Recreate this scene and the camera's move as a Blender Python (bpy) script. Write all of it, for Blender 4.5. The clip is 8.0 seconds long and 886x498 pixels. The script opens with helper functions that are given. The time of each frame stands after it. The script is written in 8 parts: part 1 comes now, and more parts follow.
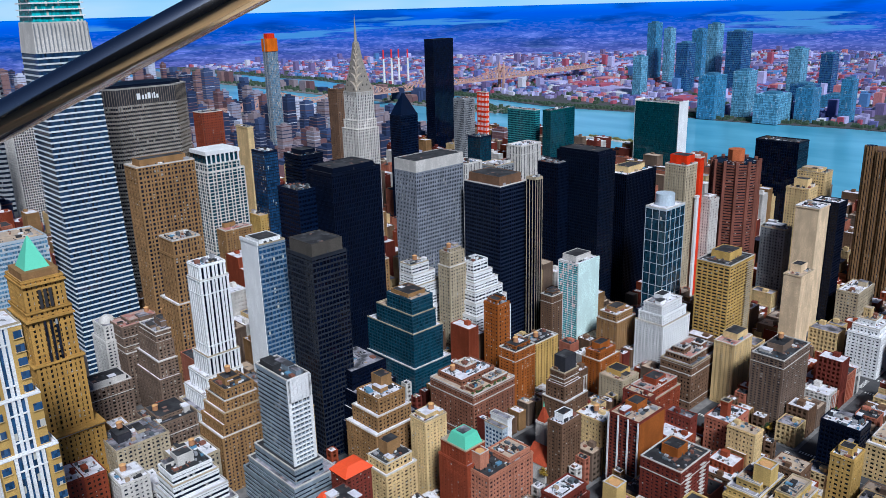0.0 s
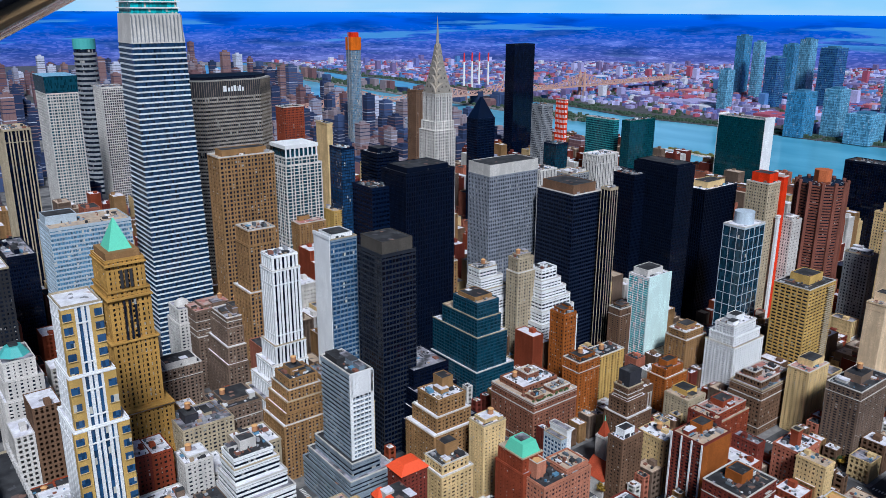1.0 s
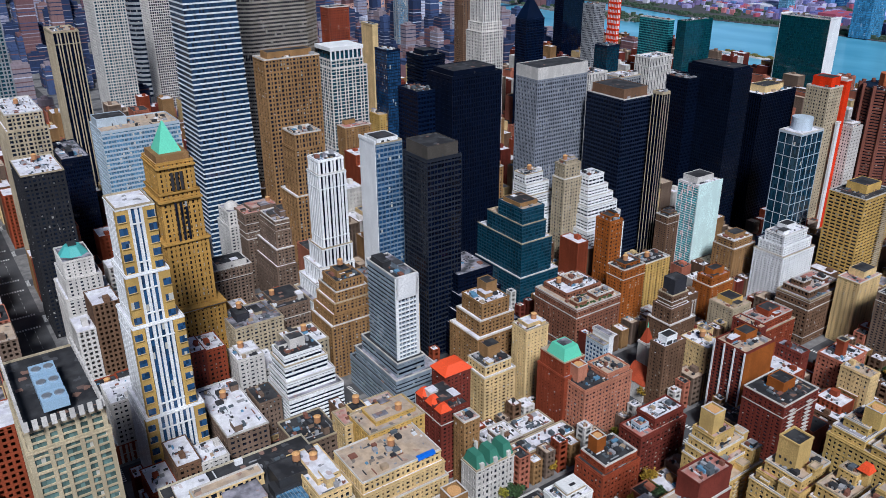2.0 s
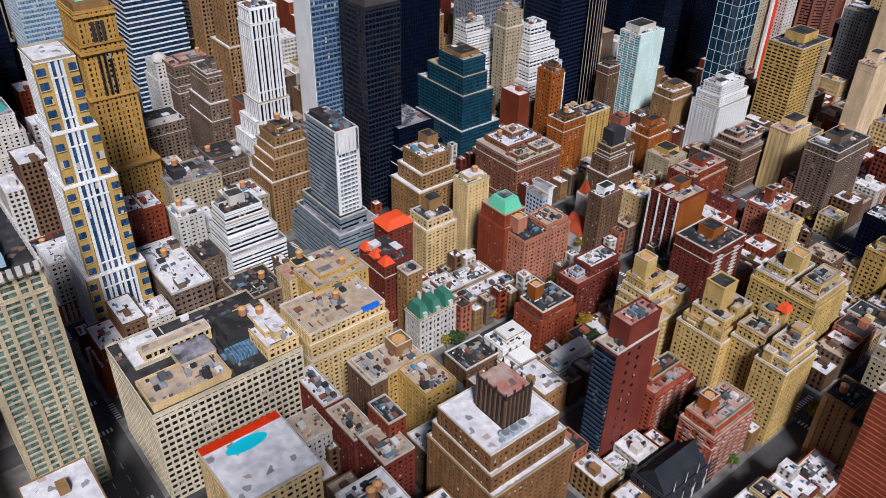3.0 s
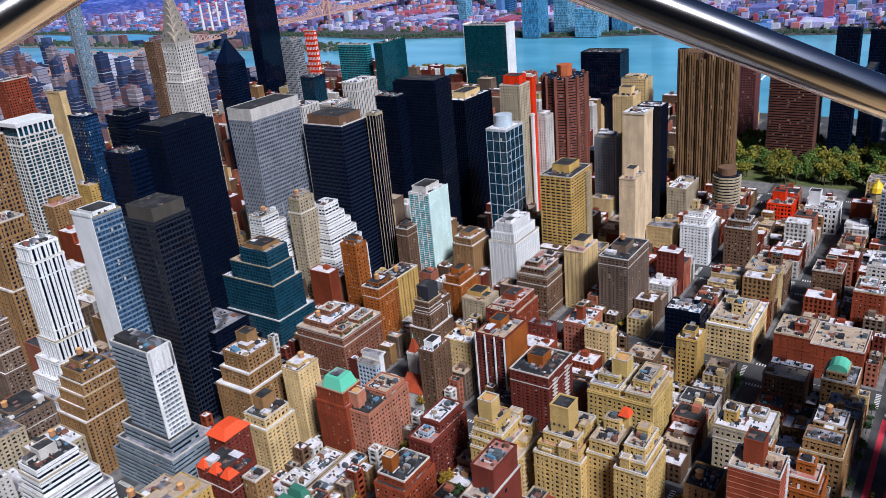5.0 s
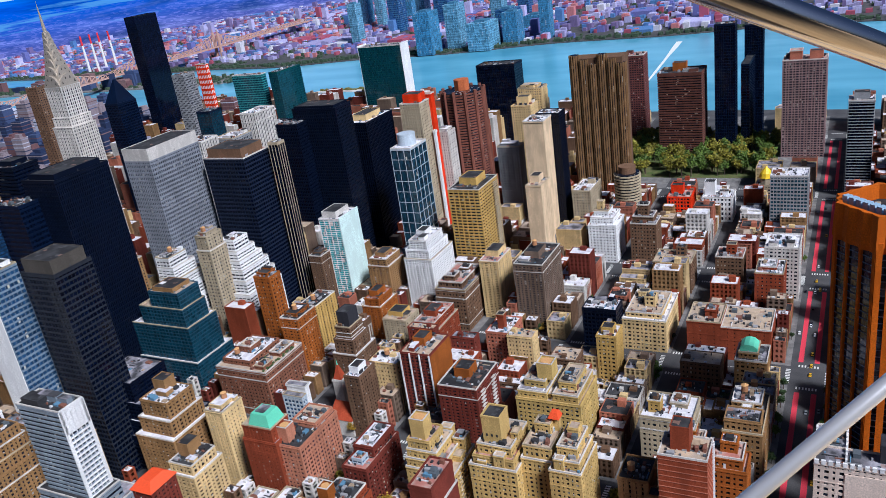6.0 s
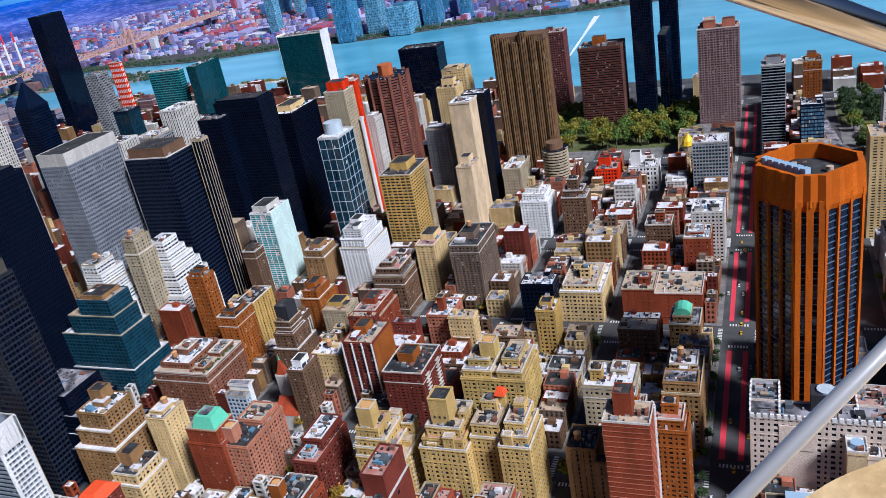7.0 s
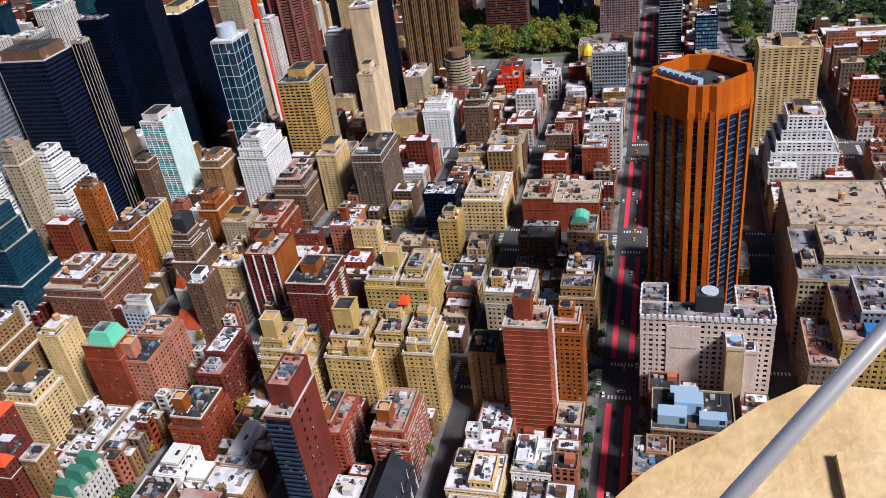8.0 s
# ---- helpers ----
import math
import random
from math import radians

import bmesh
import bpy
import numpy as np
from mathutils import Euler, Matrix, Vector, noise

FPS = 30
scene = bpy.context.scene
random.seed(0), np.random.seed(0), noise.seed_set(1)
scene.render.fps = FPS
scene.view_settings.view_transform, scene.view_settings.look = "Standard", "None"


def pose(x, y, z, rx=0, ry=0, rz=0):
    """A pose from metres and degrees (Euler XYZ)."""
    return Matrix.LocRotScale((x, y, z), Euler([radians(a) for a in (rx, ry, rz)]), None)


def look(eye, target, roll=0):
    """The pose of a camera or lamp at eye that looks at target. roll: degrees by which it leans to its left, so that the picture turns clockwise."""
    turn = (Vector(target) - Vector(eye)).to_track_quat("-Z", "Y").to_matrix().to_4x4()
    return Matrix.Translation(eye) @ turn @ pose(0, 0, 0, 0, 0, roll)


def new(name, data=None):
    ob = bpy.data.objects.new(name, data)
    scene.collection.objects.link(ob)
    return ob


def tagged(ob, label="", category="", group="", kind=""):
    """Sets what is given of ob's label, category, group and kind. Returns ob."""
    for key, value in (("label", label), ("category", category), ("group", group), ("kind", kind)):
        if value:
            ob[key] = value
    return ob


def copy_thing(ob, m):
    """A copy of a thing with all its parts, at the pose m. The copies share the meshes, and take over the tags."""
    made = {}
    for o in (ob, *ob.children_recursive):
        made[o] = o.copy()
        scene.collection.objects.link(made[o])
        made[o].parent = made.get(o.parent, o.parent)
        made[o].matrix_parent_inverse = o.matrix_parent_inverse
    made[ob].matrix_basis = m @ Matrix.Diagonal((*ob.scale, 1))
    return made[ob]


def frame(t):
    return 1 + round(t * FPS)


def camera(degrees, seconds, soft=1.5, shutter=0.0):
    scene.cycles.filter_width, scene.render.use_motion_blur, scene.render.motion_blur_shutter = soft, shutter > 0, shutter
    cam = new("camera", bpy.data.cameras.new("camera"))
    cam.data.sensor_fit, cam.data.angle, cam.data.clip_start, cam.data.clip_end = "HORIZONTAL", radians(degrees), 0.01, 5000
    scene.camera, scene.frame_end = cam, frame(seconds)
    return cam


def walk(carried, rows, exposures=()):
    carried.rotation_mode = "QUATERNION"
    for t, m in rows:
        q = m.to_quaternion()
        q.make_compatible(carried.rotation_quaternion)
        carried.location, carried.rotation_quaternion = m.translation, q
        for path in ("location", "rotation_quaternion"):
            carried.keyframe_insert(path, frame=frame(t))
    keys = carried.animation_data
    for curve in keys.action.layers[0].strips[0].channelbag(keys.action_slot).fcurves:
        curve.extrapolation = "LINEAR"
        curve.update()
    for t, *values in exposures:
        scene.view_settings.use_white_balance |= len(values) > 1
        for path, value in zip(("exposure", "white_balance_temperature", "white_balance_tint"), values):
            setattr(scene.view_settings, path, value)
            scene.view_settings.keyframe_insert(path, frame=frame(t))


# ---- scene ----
cam = camera(58.1, 8.0, soft=0.65)
# camera: seconds; metres from its resting place at the deck's corner; yaw, pitch, roll
PATH = [
    (0.0, -0.029, 0.002, -0.021, 1.31, -17.4, 1.53),
    (0.2, -0.037, 0.016, -0.023, 2.46, -17.28, 1.27),
    (0.5, 0.022, 0.029, -0.029, 4.19, -17.17, 0.83),
    (1.0, 0.045, 0.006, -0.036, 7.09, -17.09, -0.3),
    (1.2, 0.056, -0.01, -0.041, 8.23, -17.08, -0.2),
    (1.5, 0.07, -0.028, -0.048, 9.93, -17.12, 0.13),
    (1.7, 0.098, -0.008, -0.054, 10.42, -18.95, 0.2),
    (2.0, 0.086, -0.0, -0.043, 10.34, -23.88, 0.26),
    (2.2, 0.059, -0.003, -0.029, 9.9, -27.72, -0.11),
    (3.3, 0.075, 0.008, 0.015, 4.03, -34.66, -0.94),
    (3.5, 0.077, -0.001, 0.009, 1.66, -32.68, -0.43),
    (4.0, 0.067, -0.014, 0.012, -3.64, -26.29, 1.03),
    (4.2, 0.053, -0.025, 0.024, -4.95, -25.0, 1.6),
    (4.3, 0.025, -0.014, 0.041, -5.6, -24.4, 1.88),
    (4.5, 0.014, 0.002, 0.031, -6.835, -23.3, 2.43),
    (5.0, 0.038, 0.016, 0.018, -11.16, -22.585, 5.085),
    (6.3, -0.001, 0.023, -0.007, -20.67, -22.34, 8.64),
    (6.5, -0.002, 0.022, -0.007, -21.62, -22.76, 9.25),
    (7.0, 0.029, 0.05, -0.002, -24.86, -24.11, 9.82),
    (7.5, 0.07, 0.096, 0.007, -28.9, -26.81, 8.3),
    (8.0, 0.096, 0.098, -0.001, -31.32, -31.52, 7.04),]
EYE = 321.0
walk(cam, [(t, pose(x, y, EYE + z, 90 + p, r, a - 45)) for t, x, y, z, a, p, r in PATH], [(0.0, -0.33, 5250, 9), (2.0, -0.38, 5400, 11), (3.5, -0.33, 5850, 15), (5.0, -0.2, 5480, 14), (7.0, -0.1, 5380, 13), (8.0, -0.06, 5780, 15)])

# ---- light ----
world = bpy.data.worlds.new("sky")
scene.world = world
world.use_nodes = True
wn = world.node_tree.nodes
sky = wn.new("ShaderNodeTexSky")
sky.sky_type = "NISHITA"
sky.sun_disc = False
sky.sun_elevation = radians(45)
sky.sun_rotation = radians(209)
sky.altitude = 300
sky.dust_density = 7.0
sky.ozone_density = 2.0
wn["Background"].inputs["Strength"].default_value = 0.023
tint = wn.new("ShaderNodeMixRGB")
tint.blend_type = "MULTIPLY"
tint.inputs[0].default_value = 1.0
tint.inputs[2].default_value = (0.74, 0.93, 1.26, 1)
world.node_tree.links.new(sky.outputs["Color"], tint.inputs[1])
world.node_tree.links.new(tint.outputs[0], wn["Background"].inputs["Color"])
sun = new("sun", bpy.data.lights.new("sun", "SUN"))
sun.data.energy = 5.4
sun.data.angle = radians(12)
sun.data.color = (1.0, 0.93, 0.82)
sun.matrix_world = look((-470, -880, 1000), (0, 0, 0))
scene.view_settings.exposure = 0.0

# ---- materials ----
MATS = {}


def graph(name):
    m = bpy.data.materials.new(name)
    m.use_nodes = True
    t = m.node_tree
    return m, t, t.nodes["Principled BSDF"]


def math_node(t, op, a, b=None):
    n = t.nodes.new("ShaderNodeMath")
    n.operation = op
    for i, v in enumerate((a, b)):
        if v is None:
            continue
        if isinstance(v, (int, float)):
            n.inputs[i].default_value = v
        else:
            t.links.new(v, n.inputs[i])
    return n.outputs[0]


def place_node(t, sx=1.0, sy=1.0, sz=1.0):
    g = t.nodes.new("ShaderNodeNewGeometry")
    mp = t.nodes.new("ShaderNodeMapping")
    mp.inputs["Scale"].default_value = (sx, sy, sz)
    t.links.new(g.outputs["Position"], mp.inputs["Vector"])
    return mp.outputs[0]


def noise_node(t, vec, scale, detail=4.0):
    n = t.nodes.new("ShaderNodeTexNoise")
    n.inputs["Scale"].default_value = scale
    n.inputs["Detail"].default_value = detail
    t.links.new(vec, n.inputs["Vector"])
    return n.outputs["Fac"]


def ramp(t, fac, stops):
    r = t.nodes.new("ShaderNodeValToRGB")
    while len(r.color_ramp.elements) < len(stops):
        r.color_ramp.elements.new(0.5)
    for e, (p, c) in zip(r.color_ramp.elements, stops):
        e.position, e.color = p, (*c, 1)
    t.links.new(fac, r.inputs[0])
    return r.outputs[0]


def mix(t, kind, fac, a, b):
    n = t.nodes.new("ShaderNodeMixRGB")
    n.blend_type = kind
    for s, v in zip(n.inputs, (fac, a, b)):
        if isinstance(v, (int, float)):
            s.default_value = v
        elif isinstance(v, tuple):
            s.default_value = (*v, 1)
        else:
            t.links.new(v, s)
    return n.outputs[0]


def bump(t, p, height, strength, distance=0.05):
    b = t.nodes.new("ShaderNodeBump")
    b.inputs["Strength"].default_value = strength
    b.inputs["Distance"].default_value = distance
    t.links.new(height, b.inputs["Height"])
    t.links.new(b.outputs[0], p.inputs["Normal"])


def masonry(name, c, rough=0.85, dirt=0.35, vary=0.18):
    """Stone, brick or painted wall: grain, rain streaks, large stains and a tint of its own for each piece."""
    if name in MATS:
        return MATS[name]
    m, t, p = graph(name)
    lum = 0.3 * c[0] + 0.5 * c[1] + 0.2 * c[2]
    tone = 0.84 if lum < 0.55 else 1.0
    c = tuple(min(0.9, max(0.002, lum + (v - lum) * 1.22)) * tone for v in c)
    grain = noise_node(t, place_node(t), 1.3, 6)
    streak = noise_node(t, place_node(t, 0.5, 0.5, 0.12), 0.35, 4)
    stain = noise_node(t, place_node(t), 0.06, 3)
    dark = tuple(v * (1 - dirt) for v in c)
    col = ramp(t, grain, [(0.3, tuple(v * 0.7 for v in c)), (0.68, tuple(min(1, v * 1.16) for v in c))])
    s = math_node(t, "MULTIPLY", streak, stain)
    col = mix(t, "MIX", ramp(t, s, [(0.16, (0.8, 0.8, 0.8)), (0.32, (0, 0, 0))]), col, dark)
    info = t.nodes.new("ShaderNodeObjectInfo")
    v = math_node(t, "ADD", math_node(t, "MULTIPLY", info.outputs["Random"], vary), 1 - vary / 2)
    comb = t.nodes.new("ShaderNodeCombineColor")
    for i in range(3):
        t.links.new(v, comb.inputs[i])
    col = mix(t, "MULTIPLY", 1.0, col, comb.outputs[0])
    t.links.new(col, p.inputs["Base Color"])
    p.inputs["Roughness"].default_value = rough
    p.inputs["Specular IOR Level"].default_value = 0.2
    bump(t, p, grain, 0.3)
    MATS[name] = m
    return m


def glazing(name, c, blind=0.12, cell=(1.7, 1.7, 3.5), pale=(0.5, 0.48, 0.42), rough=0.07, metal=0.0, spec=0.5):
    """Window glass: each pane a little different, some with blinds drawn."""
    if name in MATS:
        return MATS[name]
    m, t, p = graph(name)
    g = t.nodes.new("ShaderNodeNewGeometry")
    sn = t.nodes.new("ShaderNodeVectorMath")
    sn.operation = "SNAP"
    sn.inputs[1].default_value = cell
    t.links.new(g.outputs["Position"], sn.inputs[0])
    wn_ = t.nodes.new("ShaderNodeTexWhiteNoise")
    t.links.new(sn.outputs[0], wn_.inputs["Vector"])
    v = wn_.outputs["Value"]
    tone = ramp(t, v, [(0.0, tuple(k * 0.5 for k in c)), (0.8, tuple(k * 1.5 for k in c))])
    lit = math_node(t, "GREATER_THAN", v, 1 - blind)
    t.links.new(mix(t, "MIX", lit, tone, pale), p.inputs["Base Color"])
    t.links.new(math_node(t, "ADD", math_node(t, "MULTIPLY", lit, 0.4), rough), p.inputs["Roughness"])
    p.inputs["Metallic"].default_value = metal
    p.inputs["Specular IOR Level"].default_value = spec
    MATS[name] = m
    return m


def roofing(name, c, c2, scale=0.34, rough=0.9):
    """Flat roof: patched felt, puddle stains and grit."""
    if name in MATS:
        return MATS[name]
    m, t, p = graph(name)
    vo = t.nodes.new("ShaderNodeTexVoronoi")
    vo.distance = "CHEBYCHEV"
    vo.inputs["Scale"].default_value = scale
    t.links.new(place_node(t), vo.inputs["Vector"])
    sep = t.nodes.new("ShaderNodeSeparateColor")
    t.links.new(vo.outputs["Color"], sep.inputs[0])
    st = noise_node(t, place_node(t), 0.25, 5)
    gr = noise_node(t, place_node(t), 3.0, 4)
    col = mix(t, "MIX", ramp(t, noise_node(t, place_node(t), 0.11, 3), [(0.4, (0, 0, 0)), (0.62, (1, 1, 1))]), c, c2)
    if "roof" in name:
        odd = ramp(t, sep.outputs[1], [(0.95, (0, 0, 0)), (0.96, (0.7, 0.7, 0.7))])
        col = mix(t, "MIX", odd, col, (0.10, 0.10, 0.11))
        odd = ramp(t, sep.outputs[2], [(0.97, (0, 0, 0)), (0.98, (0.6, 0.6, 0.6))])
        col = mix(t, "MIX", odd, col, (0.40, 0.22, 0.16))
    col = mix(t, "MULTIPLY", 0.45, col, ramp(t, st, [(0.35, (0.5, 0.48, 0.46)), (0.6, (1, 1, 1))]))
    col = mix(t, "MULTIPLY", 0.5, col, ramp(t, gr, [(0.3, (0.6, 0.6, 0.6)), (0.7, (1, 1, 1))]))
    t.links.new(col, p.inputs["Base Color"])
    p.inputs["Roughness"].default_value = rough
    MATS[name] = m
    return m


def plain(name, c, rough=0.5, metal=0.0):
    if name in MATS:
        return MATS[name]
    m, t, p = graph(name)
    n = noise_node(t, place_node(t), 2.0, 5)
    t.links.new(ramp(t, n, [(0.3, tuple(v * 0.8 for v in c)), (0.7, tuple(min(1, v * 1.1) for v in c))]), p.inputs["Base Color"])
    p.inputs["Roughness"].default_value = rough
    p.inputs["Metallic"].default_value = metal
    MATS[name] = m
    return m


def island_wall(name, stops, rough=0.85):
    m, t, p = graph(name)
    g = t.nodes.new("ShaderNodeNewGeometry")
    r = ramp(t, g.outputs["Random Per Island"], stops)
    r_node = r.node
    r_node.color_ramp.interpolation = "CONSTANT"
    gr = noise_node(t, place_node(t, 1, 1, 0.3), 0.4, 4)
    t.links.new(mix(t, "MULTIPLY", 0.6, r, ramp(t, gr, [(0.3, (0.6, 0.6, 0.6)), (0.7, (1.1, 1.1, 1.1))])), p.inputs["Base Color"])
    p.inputs["Roughness"].default_value = rough
    return m


TAN = masonry("tan_brick", (0.38, 0.235, 0.125))
YELLOW = masonry("yellow_brick", (0.68, 0.47, 0.20))
CREAM = masonry("cream_brick", (0.72, 0.55, 0.32))
PEACH = masonry("peach_stone", (0.84, 0.66, 0.47))
BEIGE = masonry("beige_stone", (0.55, 0.47, 0.35))
BROWN = masonry("brown_brick", (0.20, 0.125, 0.085))
TAUPE = masonry("taupe_stone", (0.23, 0.17, 0.135))
RED = masonry("red_brick", (0.31, 0.085, 0.05))
DEEPRED = masonry("dark_red_brick", (0.20, 0.055, 0.042))
ORANGE = masonry("orange_brick", (0.38, 0.135, 0.05))
PINK = masonry("pink_brick", (0.50, 0.21, 0.15))
WHITE = masonry("white_stone", (0.86, 0.86, 0.87), dirt=0.2)
PALE = masonry("pale_stone", (0.66, 0.63, 0.60), dirt=0.3)
GREY = masonry("grey_stone", (0.36, 0.37, 0.39))
SILVER = masonry("silver_panel", (0.50, 0.56, 0.62), rough=0.5, dirt=0.2)
BLACK = masonry("black_panel", (0.003, 0.006, 0.018), rough=0.5)
NAVY = masonry("navy_panel", (0.004, 0.010, 0.032), rough=0.5)
VERMILION = masonry("vermilion_panel", (0.80, 0.09, 0.03), rough=0.6)
LIMESTONE = masonry("limestone", (0.62, 0.45, 0.26))
G_DARK = glazing("window_dark", (0.009, 0.013, 0.024), 0.05, pale=(0.32, 0.31, 0.29), spec=0.3)
G_WARM = glazing("window_warm", (0.013, 0.012, 0.013), 0.06, pale=(0.42, 0.38, 0.31), spec=0.3)
G_BLUE = glazing("glass_blue", (0.02, 0.06, 0.14), 0.03, cell=(1.5, 1.5, 4.0), spec=0.9)
G_SKY = glazing("glass_pale_blue", (0.09, 0.19, 0.30), 0.04, cell=(1.5, 1.5, 4.0), spec=0.9)
G_TEAL = glazing("glass_teal", (0.008, 0.042, 0.066), 0.0, cell=(1.6, 1.6, 3.6), pale=(0.1, 0.2, 0.22), spec=0.5)
G_AQUA = glazing("glass_aqua", (0.03, 0.30, 0.32), 0.06, cell=(1.6, 1.6, 3.6), spec=0.8)
G_BLACK = glazing("glass_black", (0.0015, 0.004, 0.014), 0.0, cell=(1.5, 1.5, 3.9), pale=(0.06, 0.07, 0.09), spec=0.25)
R_WHITE = roofing("roof_white", (0.92, 0.91, 0.95), (0.76, 0.74, 0.82))
R_GREY = roofing("roof_grey", (0.42, 0.40, 0.46), (0.06, 0.06, 0.07))
R_TAR = roofing("roof_tar", (0.018, 0.018, 0.022), (0.055, 0.055, 0.06))
R_BEIGE = roofing("roof_beige", (0.62, 0.47, 0.33), (0.50, 0.40, 0.32))
R_RED = roofing("roof_red", (0.50, 0.20, 0.16), (0.55, 0.45, 0.40))
ROOFS = {"white": R_WHITE, "grey": R_GREY, "tar": R_TAR, "beige": R_BEIGE, "red": R_RED}
AIRGREY = plain("air_conditioner_grey", (0.45, 0.44, 0.42), 0.6)
COPPER = plain("green_copper", (0.16, 0.62, 0.42), 0.6)
TEALROOF = plain("teal_roof", (0.10, 0.42, 0.40), 0.5)
STEEL = plain("galvanised_steel", (0.42, 0.44, 0.47), 0.4, 0.6)
DARKSTEEL = plain("dark_steel", (0.05, 0.05, 0.055), 0.5, 0.3)
CEDAR = plain("cedar_staves", (0.42, 0.20, 0.09), 0.8)
CEDARTOP = plain("cedar_lid", (0.66, 0.36, 0.14), 0.8)
WHITEPAINT = plain("white_paint", (0.85, 0.85, 0.87), 0.5)
BLUETARP = plain("blue_tarp", (0.02, 0.16, 0.75), 0.5)
AQUAPAINT = plain("aqua_paint", (0.02, 0.62, 0.80), 0.5)
ORANGEROOF = plain("orange_roof_tile", (0.85, 0.09, 0.02), 0.6)
CLUTTERPAINT = island_wall("clutter_paint", [(0.0, (0.03, 0.03, 0.035)), (0.24, (0.34, 0.34, 0.36)), (0.42, (0.22, 0.09, 0.06)), (0.54, (0.72, 0.72, 0.74)), (0.74, (0.40, 0.30, 0.2)), (0.86, (0.10, 0.12, 0.14)), (0.95, (0.12, 0.26, 0.40))])
GOLD = plain("gold_leaf", (0.95, 0.62, 0.02), 0.35)


# ---- mesh helpers ----
FACES = np.array([(0, 3, 2, 1), (4, 5, 6, 7), (0, 1, 5, 4), (1, 2, 6, 5), (2, 3, 7, 6), (3, 0, 4, 7)])


def boxes_mesh(name, rows, material):
    """One mesh of upright boxes (x0, y0, z0, x1, y1, z1)."""
    a = np.array(rows, float).reshape(-1, 6)
    n = len(a)
    v = np.empty((n, 8, 3))
    for i, (ix, iy) in enumerate(((0, 1), (3, 1), (3, 4), (0, 4))):
        for j, iz in ((0, 2), (4, 5)):
            v[:, i + j, 0], v[:, i + j, 1], v[:, i + j, 2] = a[:, ix], a[:, iy], a[:, iz]
    f = (FACES[None] + 8 * np.arange(n)[:, None, None]).reshape(-1, 4)
    me = bpy.data.meshes.new(name)
    me.from_pydata(v.reshape(-1, 3).tolist(), [], f.tolist())
    me.materials.append(material)
    return me


def mesh_part(name, me, parent, label="", kind=""):
    ob = new(name, me)
    ob.parent = parent
    return tagged(ob, label=label, kind=kind)


def part(name, bm, material, parent, label=""):
    me = bpy.data.meshes.new(name)
    bm.to_mesh(me)
    bm.free()
    me.materials.append(material)
    return mesh_part(name, me, parent, label)


def box_part(name, rows, material, parent, label="", kind=""):
    return mesh_part(name, boxes_mesh(name, rows, material), parent, label, kind)


UNIT = {}


def piece(name, b, material, parent):
    """A single box of its own, on a mesh shared by all of that material."""
    key = (name, material.name)
    if key not in UNIT:
        UNIT[key] = boxes_mesh(name, [(-0.5, -0.5, -0.5, 0.5, 0.5, 0.5)], material)
    ob = new(name, UNIT[key])
    ob.location = [(b[i] + b[i + 3]) / 2 for i in range(3)]
    ob.scale = [b[i + 3] - b[i] for i in range(3)]
    ob.parent = parent
    return ob


def prism(bm, pts, z0, z1, top=1.0):
    """An upright prism over a plan outline, its top drawn in by the factor top."""
    cx, cy = sum(p[0] for p in pts) / len(pts), sum(p[1] for p in pts) / len(pts)
    lo = [bm.verts.new((x, y, z0)) for x, y in pts]
    hi = [bm.verts.new((cx + (x - cx) * top, cy + (y - cy) * top, z1)) for x, y in pts]
    n = len(pts)
    for i in range(n):
        bm.faces.new((lo[i], lo[(i + 1) % n], hi[(i + 1) % n], hi[i]))
    bm.faces.new(hi)
    bm.faces.new(lo[::-1])


def ngon(cx, cy, r, n, turn=0.0):
    return [(cx + r * math.cos(turn + 2 * math.pi * i / n), cy + r * math.sin(turn + 2 * math.pi * i / n)) for i in range(n)]


def thing(name, x, y, z, label, category, group=""):
    ob = new(name)
    ob.location = (x, y, z)
    ob.empty_display_size = 2
    return tagged(ob, label, category, group)


# ---- facades ----
def style(wall, glass, bay=3.2, floor=3.5, pier=1.6, band=1.7, proud=0.35):
    return dict(wall=wall, glass=glass, bay=bay, floor=floor, pier=pier, band=band, proud=proud)




